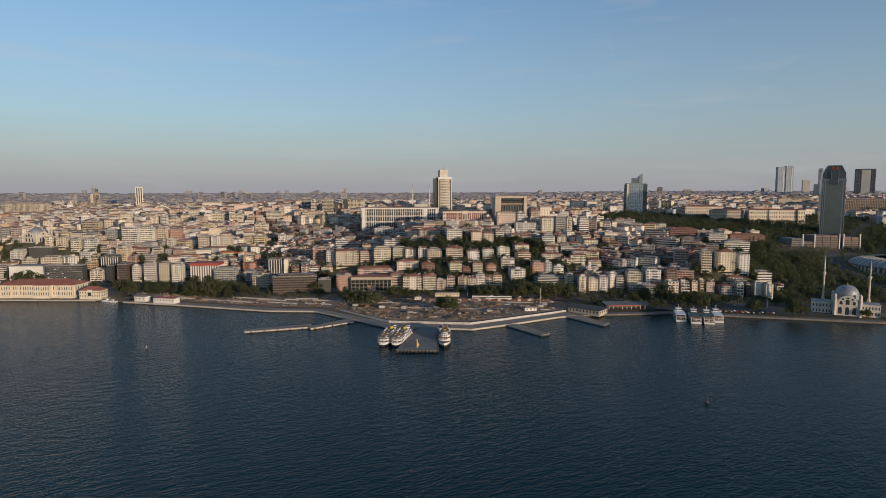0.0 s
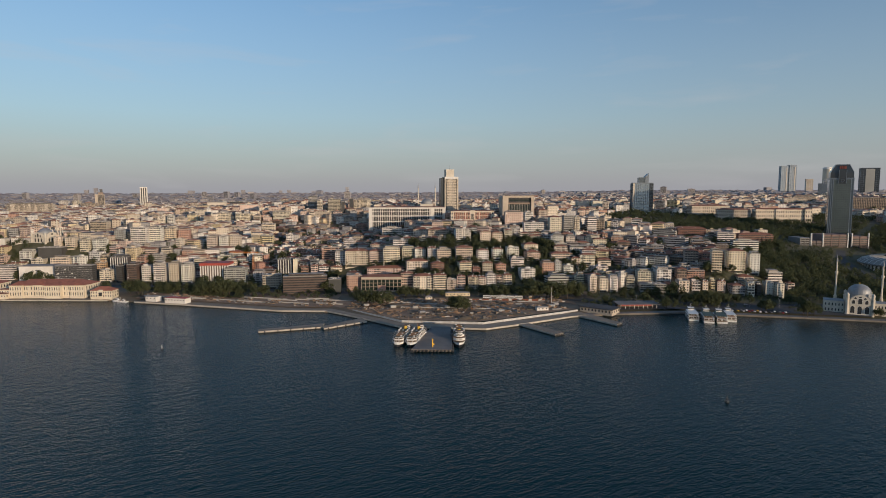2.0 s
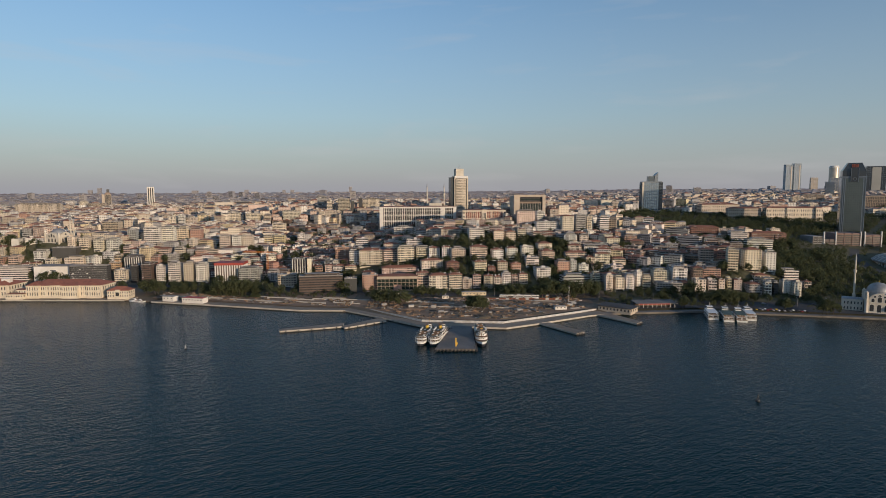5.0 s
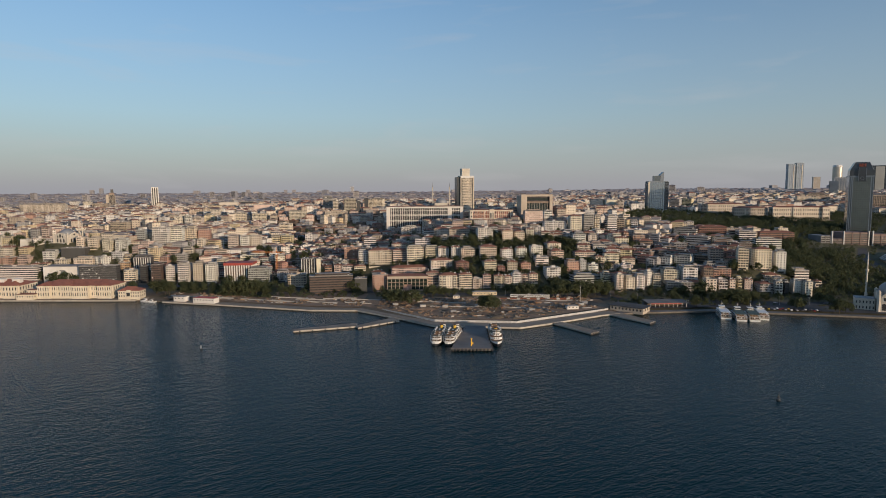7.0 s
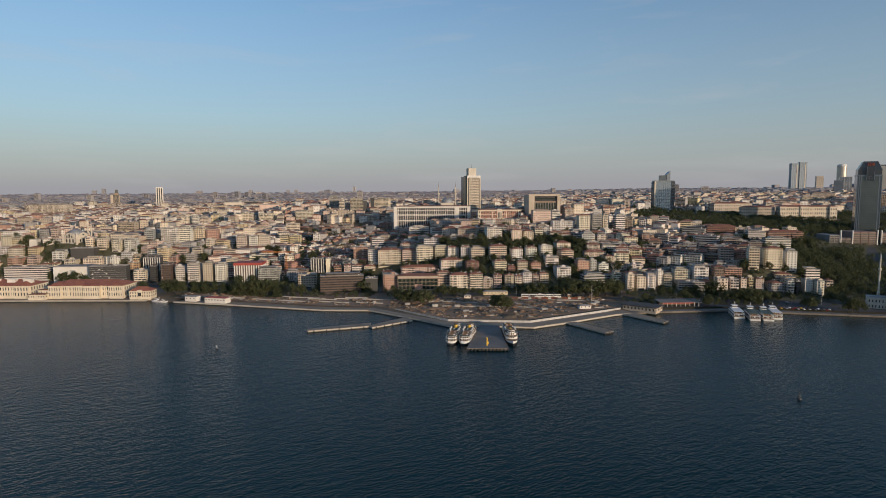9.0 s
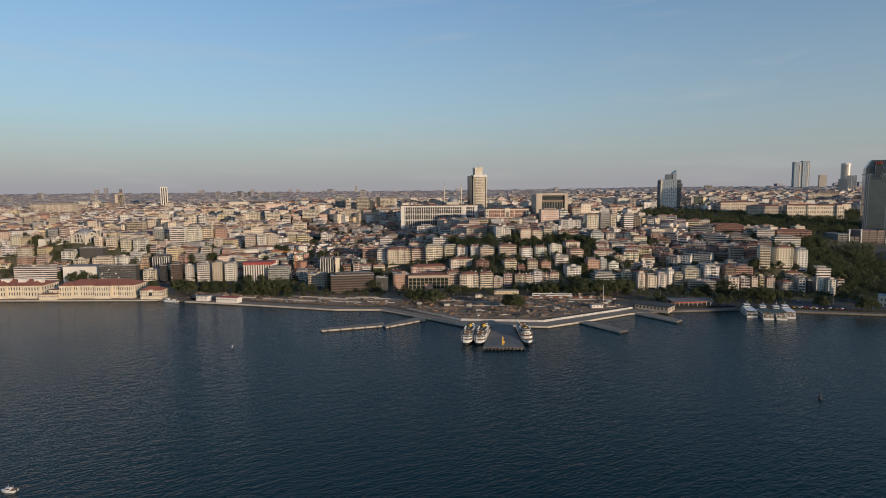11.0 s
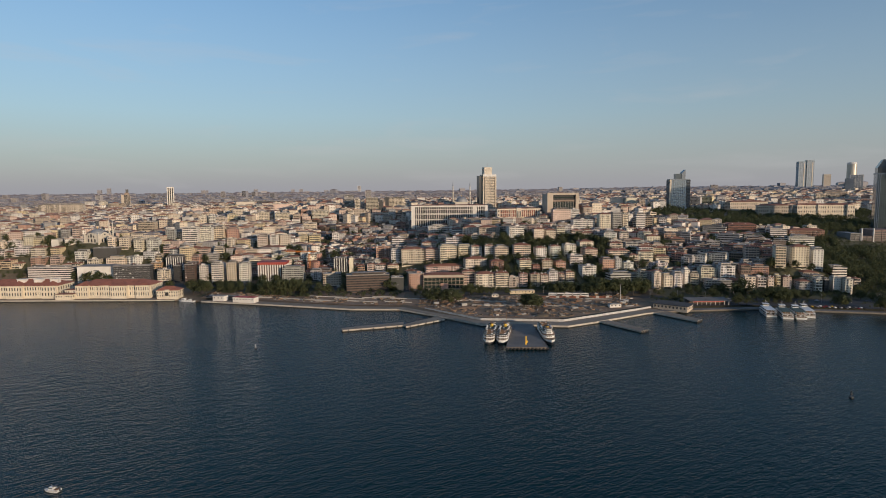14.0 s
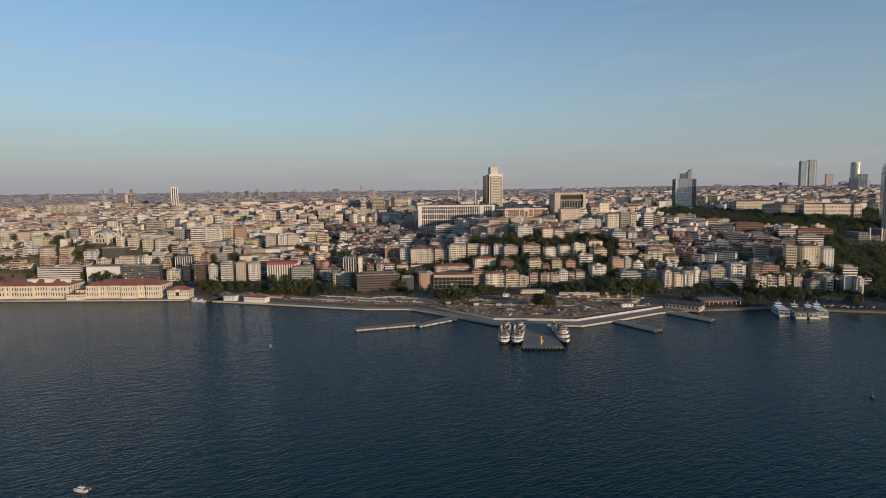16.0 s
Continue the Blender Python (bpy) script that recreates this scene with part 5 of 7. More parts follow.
house("cream", 360.3, 752.6, 20.1, 16.0, 30.6, -4, "hip", "rows")
house("white", 385.0, 753.9, 11.7, 14.8, 27.8, -11, "flat", "rows")
house("white", 402.7, 740.6, 17.4, 16.0, 14.0, -3, "flat", "bands")
house("grey", 343.4, 711.1, 15.1, 16.0, 14.8, -4, "hip", "rows")
house("white", 355.8, 702.0, 7.1, 9.1, 17.3, -10, "flat", "rows")
house("dark", 365.6, 703.0, 4.8, 9.0, 16.0, -9, "flat", "glass")
house("white", 378.1, 704.4, 8.6, 11.2, 18.0, -8, "flat", "rows")
house("cream", 386.3, 695.2, 7.9, 10.6, 19.1, -7, "flat", "rows")
house("cream", 414.4, 722.0, 7.4, 9.9, 11.7, -7, "hip", "rows")
house("cream", -1191.2, 1692.4, 120.2, 16.0, 33.8, 7, "flat", "rows")
house("white", -1308.6, 2025.2, 28.7, 16.0, 28.9, 8, "flat", "rows")
house("cream", -1237.0, 1978.6, 22.5, 16.0, 30.1, 10, "flat", "rows")
house("sand", -1164.1, 1930.9, 51.4, 16.0, 25.7, 7, "flat", "rows")
house("grey", -1452.6, 1908.8, 17.8, 16.0, 23.6, 6, "flat", "rows")
house("white", -693.0, 910.9, 10.4, 13.8, 10.4, 8, "flat", "blank")
house("pink", -850.1, 1097.8, 13.1, 16.0, 12.5, 4, "hip", "rows")
house("grey", -690.3, 932.4, 10.1, 13.5, 22.1, 5, "hip", "rows")
house("pink", -672.7, 930.6, 9.5, 12.7, 23.9, 11, "hip", "rows")
house("cream", -600.3, 901.8, 10.4, 13.7, 16.3, 7, "flat", "rows")
house("cream", -579.3, 899.3, 13.7, 16.0, 17.0, 7, "flat", "rows")
house("sand", -606.5, 1023.0, 27.0, 16.0, 24.3, 2, "flat", "rows")
house("white", -493.6, 935.1, 22.3, 16.0, 32.8, 6, "flat", "rows")
house("white", -474.7, 950.4, 16.8, 16.0, 31.5, 7, "flat", "rows")
house("cream", -465.1, 981.1, 15.0, 16.0, 27.0, 2, "flat", "rows")
house("salmon", -446.1, 987.7, 17.3, 16.0, 24.4, 8, "flat", "rows")
house("grey", -528.8, 942.8, 13.3, 15.7, 24.1, 8, "flat", "rows")
house("cream", -556.0, 896.5, 11.9, 15.0, 18.7, 3, "flat", "rows")
house("white", -536.2, 900.0, 16.9, 16.0, 18.8, 8, "flat", "rows")
house("cream", -576.7, 1186.2, 14.6, 16.0, 22.5, 6, "flat", "rows")
house("white", -557.6, 1183.8, 11.4, 12.6, 24.8, 8, "flat", "rows")
house("cream", -547.3, 1206.3, 17.6, 16.0, 18.3, 5, "flat", "rows")
house("yellow", -536.1, 1236.8, 18.5, 16.0, 21.1, 8, "flat", "rows")
house("pink", -650.9, 1447.7, 31.8, 16.0, 24.8, 9, "hip", "rows")
house("cream", -431.3, 936.8, 9.9, 10.7, 20.5, 2, "flat", "rows")
house("cream", -684.3, 1758.9, 52.3, 16.0, 25.1, 3, "flat", "blank")
house("dark", -652.4, 1863.9, 77.5, 16.0, 21.3, 8, "flat", "bands")
house("pink", -494.6, 1475.1, 46.6, 16.0, 21.0, 11, "flat", "blank")
house("cream", -473.7, 1243.7, 22.8, 16.0, 23.6, 4, "flat", "rows")
house("cream", -433.1, 1245.3, 29.2, 16.0, 21.3, 6, "flat", "rows")
house("cream", -355.4, 1252.3, 33.7, 16.0, 21.4, 7, "flat", "rows")
house("cream", -383.9, 950.1, 15.3, 15.9, 24.3, 5, "flat", "rows")
house("white", -365.5, 951.0, 13.5, 13.7, 25.3, 5, "flat", "rows")
house("cream", -349.9, 956.8, 15.2, 15.2, 25.4, 5, "flat", "rows")
house("yellow", -313.8, 1011.7, 17.8, 16.0, 20.1, 5, "flat", "rows")
house("yellow", -332.2, 1006.0, 14.9, 14.5, 17.2, 7, "flat", "rows")
house("cream", -355.5, 1159.3, 24.1, 16.0, 19.8, 5, "flat", "rows")
house("white", -283.3, 1037.9, 11.0, 10.3, 18.8, 5, "flat", "rows")
house("grey", -307.9, 1341.0, 20.5, 16.0, 35.7, 9, "flat", "rows")
house("cream", -280.8, 1289.0, 10.9, 9.8, 29.5, 2, "flat", "rows")
house("sand", -248.2, 1281.3, 26.0, 16.0, 34.1, 7, "flat", "rows")
house("dark", -229.2, 1276.4, 7.5, 9.0, 29.2, 9, "flat", "blank")
house("dark", -224.2, 1362.0, 8.2, 9.0, 31.1, 5, "flat", "blank")
house("cream", -203.8, 1396.2, 38.4, 16.0, 27.9, 4, "flat", "rows")
house("white", -169.6, 988.0, 20.0, 16.0, 17.8, 9, "flat", "rows")
house("white", -102.7, 1036.2, 33.7, 16.0, 17.7, 4, "flat", "rows")
house("white", -76.4, 900.0, 25.2, 16.0, 14.5, 4, "flat", "rows")
house("grey", -152.1, 1177.7, 21.2, 16.0, 13.4, 6, "flat", "rows")
house("cream", -115.4, 925.7, 23.6, 16.0, 14.0, 8, "hip", "rows")
house("white", -70.3, 984.1, 16.6, 13.5, 14.9, 3, "hip", "rows")
house("cream", -49.1, 957.6, 24.5, 16.0, 17.2, 5, "hip", "rows")
house("sand", -21.1, 929.2, 32.2, 16.0, 15.9, 5, "hip", "rows")
house("white", 16.2, 892.9, 22.7, 16.0, 19.5, 10, "flat", "rows")
house("cream", 49.8, 887.3, 15.6, 13.5, 20.2, 6, "hip", "rows")
house("cream", 67.6, 893.3, 15.5, 13.6, 17.8, 10, "hip", "rows")
house("cream", 86.1, 905.4, 11.7, 10.3, 18.1, 4, "hip", "rows")
house("pink", 106.2, 1005.5, 30.4, 16.0, 29.6, 5, "flat", "rows")
house("white", 136.6, 1041.8, 14.0, 12.7, 21.8, 8, "flat", "rows")
house("sand", 166.0, 1075.3, 16.0, 14.7, 19.4, 10, "hip", "rows")
house("white", 136.4, 974.5, 35.4, 16.0, 19.4, 6, "flat", "rows")
house("cream", 169.0, 966.5, 18.2, 16.0, 33.0, 4, "hip", "rows")
house("grey", 194.1, 983.9, 15.7, 14.9, 30.8, 3, "flat", "rows")
house("cream", 211.6, 992.9, 9.4, 9.1, 27.4, 7, "flat", "rows")
house("white", 232.9, 984.9, 15.3, 14.9, 29.0, 4, "flat", "bands")
house("sand", 252.3, 994.1, 11.4, 11.3, 23.6, -21, "flat", "rows")
house("pink", 249.2, 1120.2, 23.2, 16.0, 22.3, 10, "hip", "rows")
house("cream", 334.8, 1485.0, 32.0, 16.0, 21.2, 4, "flat", "blank")
house("cream", 369.6, 1480.8, 30.2, 16.0, 21.1, 5, "flat", "blank")
house("cream", 352.6, 1334.6, 12.3, 12.2, 24.1, -21, "flat", "rows")
house("white", 509.8, 2064.9, 53.6, 16.0, 23.6, 8, "flat", "rows")
house("white", 281.0, 1011.1, 10.6, 10.8, 17.3, -21, "flat", "rows")
# one block in two paints: grey for its unlit half, yellow for the lit
house("grey", 506.1, 1413.8, 23.2, 16.0, 25.5, -40, "flat", "rows")
house("yellow", 544.2, 1436.3, 24.7, 16.0, 25.9, -43, "flat", "rows")
house("brick", 391.0, 963.1, 42.5, 16.0, 21.0, -11, "hip", "rows")
house("grey", 351.0, 966.3, 34.1, 16.0, 13.7, -35, "flat", "bands")
house("grey", 340.1, 891.6, 30.7, 16.0, 16.9, -41, "flat", "bands")
house("white", 332.4, 998.8, 11.5, 12.1, 17.1, -40, "hip", "blank")
house("white", 293.6, 900.3, 14.2, 15.0, 15.4, -39, "hip", "rows")
house("white", 421.8, 913.1, 23.7, 16.0, 19.9, -9, "flat", "bands")
house("white", 432.0, 870.7, 35.0, 16.0, 19.8, -9, "flat", "bands")
house("brick", 489.4, 954.3, 53.4, 16.0, 18.1, -4, "hip", "rows")
house("cream", 942.9, 1615.5, 56.7, 16.0, 20.0, -12, "flat", "rows")
house("sand", 992.4, 1655.5, 54.9, 16.0, 23.6, -14, "flat", "rows")
house("salmon", -128.0, 758.5, 19.5, 16.0, 22.2, 10, "flat", "rows")

# ---- the town behind, street by street ----
def free(x, y, r):
    return all(abs(x - a) > w + r or abs(y - b) > d + r for a, b, w, d in FOOT)


WOODS = [[(395, 690), (470, 650), (900, 640), (1300, 1230), (960, 1185), (800, 1170), (640, 1165), (470, 1175), (520, 1090), (560, 1020), (480, 950), (395, 900), (400, 780)],
         [(285, 1215), (330, 1245), (660, 1180), (600, 1000), (500, 990), (410, 1005), (335, 1045), (295, 1110)],
         [(330, 1240), (470, 1175), (800, 1150), (900, 1230), (760, 1300), (520, 1275), (470, 1320), (380, 1320)]]


def wooded(x, y):
    return any(inside(x, y, o) for o in WOODS)


def town_front(x):
    return along(((-2000, 856), (-420, 852), (-330, 835), (-250, 826), (-150, 812), (-60, 790), (0, 760), (100, 755), (200, 730), (300, 712), (370, 705), (2000, 700)), x)


def blocks(y0, y1, seed, size, street, edge):
    """House places on small street grids, one grid for each quarter of the town."""
    rnd = random.Random(seed)
    cells = []
    step = size * 8
    y = y0 - step
    while y < y1 + step:
        x = -edge * (y + step) - step
        while x < edge * (y + step) + step:
            cells.append((x + rnd.uniform(-0.4, 0.4) * step, y + rnd.uniform(-0.4, 0.4) * step, rnd.gauss(0, 14)))
            x += step
        y += step
    places = []
    for ci, (cx, cy, turn) in enumerate(cells):
        near = [c for c in cells if abs(c[0] - cx) < 3 * step and abs(c[1] - cy) < 3 * step]
        c, k = math.cos(radians(turn)), math.sin(radians(turn))
        b = -step
        while b < step:
            deep = size * rnd.uniform(0.75, 0.95)
            a = -step
            while a < step:
                w = size * rnd.uniform(0.7, 1.35)
                px, py = cx + (a + w / 2) * c - b * k, cy + (a + w / 2) * k + b * c
                a += w + (rnd.uniform(0.1, 0.6) if rnd.random() < 0.72 else rnd.uniform(3, 8))
                if not y0 <= py < y1 or abs(px) > edge * py:
                    continue
                if min(near, key=lambda o: (o[0] - px) ** 2 + (o[1] - py) ** 2) != (cx, cy, turn):
                    continue
                places.append((px, py, w, deep, turn + rnd.gauss(0, 2)))
            b += deep + street * rnd.uniform(0.6, 1.3)
    return places


rnd = random.Random(11)
paints = ("white", "cream", "cream", "white", "sand", "pink", "cream", "grey", "white", "yellow", "cream", "salmon")
town = blocks(700, 1010, 5, 15.5, 6.5, 0.98)
built, spare, GARDENS = 0, [], []
for x, y, w, d, turn in sorted(town, key=lambda o: o[1] - 60 * (abs(o[0]) < 250)):
    if y < 905 and -0.07 < x / y < 0.17:
        continue  # gardens between single houses
    if (0.26 < x / y < 0.46 and y > 775) or -0.33 < x / y < -0.16:
        turn -= 38  # in the hollows, turned so the fronts catch less sun
    if y < town_front(x) or wooded(x, y) or not free(x, y, 0.42 * min(w, d)) or abs(x + 50) > 0.86 * y:
        continue
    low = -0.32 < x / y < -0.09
    # darker paints put the shade of both hollows into the wall colour
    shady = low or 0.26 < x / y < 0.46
    h = rnd.uniform(5.5, 9.5) if low else rnd.uniform(10, 17)
    h = min(h, clear_height(x, y, w))
    if h < 4.5:
        GARDENS.append((x, y, max(3.5, h + 2)))
        continue
    if built >= 240:
        spare.append((x, y, w, d, h, turn))
        continue
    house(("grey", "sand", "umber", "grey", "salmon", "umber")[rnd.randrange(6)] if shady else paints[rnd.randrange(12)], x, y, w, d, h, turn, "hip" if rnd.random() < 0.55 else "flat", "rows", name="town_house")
    built += 1


def town_block(s, x, y, w, d, h, turn, rnd, windows, roofs, wall=None, cover=None):
    """One house of the joined town: walls, roof and proud panes on front and sides."""
    z = ground(x, y) - 4
    wall, cover = wall or plaster_town, cover or tiles_town
    c, k = math.cos(radians(turn)), math.sin(radians(turn))

    def at(a, b, e):
        return (x + a * c - b * k, y + a * k + b * c, z + e)
    w2, d2, top = w / 2, d / 2, h + 4
    s.solid([at(-w2, -d2, 0), at(w2, -d2, 0), at(w2, d2, 0), at(-w2, d2, 0), at(-w2, -d2, top), at(w2, -d2, top), at(w2, d2, top), at(-w2, d2, top)],
            [(4, 5, 6, 7), (0, 1, 5, 4), (1, 2, 6, 5), (2, 3, 7, 6), (3, 0, 4, 7)], wall)
    if rnd.random() < roofs:
        o, r = 0.5, rnd.uniform(0.13, 0.22) * min(w, d)
        q = min(w, d) / 2
        a = [at(-w2 - o, -d2 - o, top), at(w2 + o, -d2 - o, top), at(w2 + o, d2 + o, top), at(-w2 - o, d2 + o, top)]
        if w >= d:
            s.solid(a + [at(-w2 + q, 0, top + r), at(w2 - q, 0, top + r)], [(0, 1, 5, 4), (1, 2, 5), (2, 3, 4, 5), (3, 0, 4)], cover)
        else:
            s.solid(a + [at(0, -d2 + q, top + r), at(0, d2 - q, top + r)], [(0, 1, 4), (1, 2, 5, 4), (2, 3, 5), (3, 0, 4, 5)], cover)
    else:
        for a0, b0, a1, b1, e in ((-w2 - 0.1, -d2 - 0.1, w2 + 0.1, d2 + 0.1, 0.5), (-2, -1.5, 2, 2, 2.6)):
            s.solid([at(a0, b0, top), at(a1, b0, top), at(a1, b1, top), at(a0, b1, top), at(a0, b0, top + e), at(a1, b0, top + e), at(a1, b1, top + e), at(a0, b1, top + e)],
                    [(4, 5, 6, 7), (0, 1, 5, 4), (1, 2, 6, 5), (2, 3, 7, 6), (3, 0, 4, 7)], cover if e < 1 else wall)
    floors = max(1, round(h / 3.1))
    fh = h / floors
    if windows == 2:
        n = max(2, round(w / (3.2 if y < 1500 else 4.4)))
        nd = max(1, round(d / (4.5 if y < 1500 else 7)))
        ww = w / n * rnd.uniform(0.15, 0.25)
        if rnd.random() < 0.12:
            n, ww = 1, w * 0.43
        for f in range(floors):
            e0, e1 = 4 + f * fh + 0.3 * fh, 4 + f * fh + 0.7 * fh
            for i in range(n):
                a = -w2 + w * (i + 0.5) / n
                s.face([at(a - ww, -d2 - 0.08, e0), at(a + ww, -d2 - 0.08, e0), at(a + ww, -d2 - 0.08, e1), at(a - ww, -d2 - 0.08, e1)], glass_town)
            for i in range(nd):
                b = -d2 + d * (i + 0.5) / nd
                v = min(ww, d / nd * 0.36)
                if x > -0.25 * y:
                    s.face([at(-w2 - 0.08, b + v, e0), at(-w2 - 0.08, b - v, e0), at(-w2 - 0.08, b - v, e1), at(-w2 - 0.08, b + v, e1)], glass_town)
                if x < 0.25 * y:
                    s.face([at(w2 + 0.08, b - v, e0), at(w2 + 0.08, b + v, e0), at(w2 + 0.08, b + v, e1), at(w2 + 0.08, b - v, e1)], glass_town)
    elif windows == 1:
        for f in range(floors):
            e0, e1 = 4 + f * fh + 0.3 * fh, 4 + f * fh + 0.75 * fh
            s.face([at(-w2 * 0.86, -d2 - 0.15, e0), at(w2 * 0.86, -d2 - 0.15, e0), at(w2 * 0.86, -d2 - 0.15, e1), at(-w2 * 0.86, -d2 - 0.15, e1)], glass_town)


for y0, y1, seed, size, street, windows, label in ((1010, 1500, 21, 15, 7, 2, "close-built cream and white flats on the ridge"), (1500, 2300, 22, 18, 8.5, 2, "close-built pale town houses behind the ridge"),
                                                   (2300, 3300, 23, 23, 15, 1, "distant pale town on rising ground"), (3300, 4900, 24, 40, 34, 0, "far hazy town up to the skyline")):
    s = Shape()
    rnd = random.Random(seed)
    for x, y, w, d, h, turn in spare:
        town_block(s, x, y, w, d, h, turn, rnd, 2, 0.5)
    spare = []
    for x, y, w, d, turn in blocks(y0, y1, seed, size, street, 0.86):
        if (y < 1350 and wooded(x, y)) or (y < 1700 and not free(x, y, 0.42 * min(w, d))):
            continue
        if rnd.random() < 0.06:
            continue
        if -0.30 < x / y < -0.08 and y < 1230 and rnd.random() < 0.25:
            GARDENS.append((x, y, rnd.uniform(8, 13)))
            continue
        h = rnd.uniform(8, 19) if rnd.random() < (0.90 if y < 1500 else 0.98) else rnd.uniform(19, 26)
        if y > 2300:
            h *= 0.75
        if y > 2300 and rnd.random() < 0.002:
            h = rnd.uniform(26, 44)
        if -0.31 < x / y < -0.13 and y < 1240:
            turn -= 38
        if y < 1700:
            if -0.30 < x / y < -0.08 and y < 1230:
                h *= 0.6
            h = min(h, clear_height(x, y, w))
            if h < 4:
                GARDENS.append((x, y, max(3.5, h + 2)))
                continue
        # beyond 2000 m the haze is part of the wall and roof colours
        # houses in the hollow get their shade from the darker wall colours
        town_block(s, x, y, w, d, h, turn, rnd, windows, 0.62, *((plaster_haze, roof_haze) if y > 2000 else (plaster_shaded,) if -0.30 < x / y < -0.08 and y < 1230 else ()))
    lone("town_houses", s, label, "houses", kind="stuff")

# ---- the waterfront: piers, hoarding, roads ----
def block(name, outline, z1, side, top, label, category):
    s = Shape()
    s.prism(outline, -3, z1, side, top=top)
    return lone(name, s, label, category)


ferry_pier = thing("pier", pose(0, 0, 0), "long dark-decked ferry pier with fenders and a yellow post", "pier")
s = Shape()
s.prism([(-39, 478), (-5, 477), (-5, 560), (-24, 562)], 0.6, 2.4, quay_dark, top=pier_deck)
part("deck", s, ferry_pier)
pile = Shape()
pile.lathe(0, 0, [(0.7, -3), (0.7, 1.4)], dark_metal, 8)
pile_mesh = pile.data("pile")
fend = Shape()
fend.lathe(0, 0, [(0.3, 0.3), (0.9, 0.4), (0.9, 1.9), (0.3, 2.0)], black_paint, 10)
fend_mesh = fend.data("fender")
for i in range(12):
    part("fender", fend_mesh, ferry_pier, at=pose(-38 + 3 * i, 477.2, 0))
for i in range(14):
    part("fender", fend_mesh, ferry_pier, at=pose(-4.4, 479 + 5.6 * i, 0))
    part("pile", pile_mesh, ferry_pier, at=pose(-38 + 14 * i / 13 + 0.6, 479 + 80 * i / 13, 0))
for i in range(7):
    for j in range(3):
        part("pile", pile_mesh, ferry_pier, at=pose(-37 + 5 * i, 479 + 5 * j, 0))
bollard = Shape()
bollard.lathe(0, 0, [(0.25, 0), (0.25, 0.6), (0.4, 0.7), (0.4, 0.9)], dark_metal, 8)
bollard_mesh = bollard.data("bollard")
for i in range(7):
    part("bollard", bollard_mesh, ferry_pier, at=pose(-6, 482 + 11 * i, 2.4))
    part("bollard", bollard_mesh, ferry_pier, at=pose(-37 + 2.1 * i, 482 + 11 * i, 2.4))

gauge = thing("yellow_post", pose(-21.5, 486, 2.4), "yellow painted steel post on the pier", "post")
s = Shape()
s.box(-0.5, -0.5, 0, 0.5, 0.5, 6.2, yellow_paint, 0.1)
part("shaft", s, gauge)
s = Shape()
s.box(-0.65, -0.65, 6.2, 0.65, 0.65, 6.9, yellow_paint)
part("head", s, gauge)
s = Shape()
s.box(0.5, -0.4, 1.5, 1.5, 0.4, 3.2, yellow_paint)
part("cabinet", s, gauge)

fender_shape = Shape()
fender_shape.box(-0.5, -0.7, 0, 0.5, 0.2, 1.5, black_paint)
fend_block = fender_shape.data("fender")
BREAKWATERS = (([(-189, 552), (-186, 544), (-130, 563), (-131, 577)], "pale concrete breakwater standing in the water"),
               ([(-131, 565), (-127, 557), (-90, 588), (-97, 603)], "pale concrete breakwater joined to the quay"),
               ([(63, 573), (90, 531), (99, 537), (73, 578)], "narrow concrete jetty with a worn edge"),
               ([(126, 619), (158, 571), (166, 579), (140, 628)], "narrow concrete jetty beside the terminal"))
for outline, label in BREAKWATERS:
    jetty = thing("jetty", pose(0, 0, 0), label, "jetty", "jetties")
    s = Shape()
    s.prism(outline, 0.55, 1.9, quay_stone, top=paving)
    part("slab", s, jetty)
    s = Shape()
    s.prism(outline, -3, 0.55, algae, 0.995)
    part("footing", s, jetty, "dark wet footing")
    (x0, y0), (x1, y1), (x2, y2), (x3, y3) = outline
    for i in range(5):
        k = (i + 0.5) / 5
        part("fender", fend_block, jetty, at=pose(x1 + (x2 - x1) * k, y1 + (y2 - y1) * k, 0.2))
    for k in (0.2, 0.5, 0.8):
        part("bollard", bollard_mesh, jetty, at=pose(x1 + (x2 - x1) * k + 0.2, y1 + (y2 - y1) * k + 1.4, 1.9))

# white hoarding round the building site
hoard = thing("hoarding", pose(0, 0, 0), "white construction hoarding along the quay", "fence")
panel = Shape()
panel.box(-1.46, -0.05, 0, 1.46, 0.05, 2.3, hoarding)
panel_mesh = panel.data("panel")
strut = Shape()
strut.box(-0.06, 0.05, 0, 0.06, 0.5, 2.1, dark_metal)
strut_mesh = strut.data("post")
FENCE = ((-112, 636), (-54, 581), (27, 572), (64, 593), (134, 634))
for (x0, y0), (x1, y1) in zip(FENCE, FENCE[1:]):
    length = math.hypot(x1 - x0, y1 - y0)
    n = round(length / 2.95)
    for i in range(n):
        k = (i + 0.5) / n
        turn = math.degrees(math.atan2(y1 - y0, x1 - x0))
        part("panel", panel_mesh, hoard, at=pose(x0 + (x1 - x0) * k, y0 + (y1 - y0) * k, 2.0, 0, 0, turn))
        if i % 2:
            part("post", strut_mesh, hoard, at=pose(x0 + (x1 - x0) * k, y0 + (y1 - y0) * k, 2.0, 0, 0, turn))


def sheet(name, rows, mat, label, category, lift=0.12):
    """A surface laid over the ground between two lines of points."""
    s = Shape()
    near, far = rows
    n = len(near)
    m = 6
    pts = []
    for (x0, y0), (x1, y1) in zip(near, far):
        for j in range(m + 1):
            x, y = x0 + (x1 - x0) * j / m, y0 + (y1 - y0) * j / m
            pts.append((x, y, max(1.4, ground(x, y)) + lift))
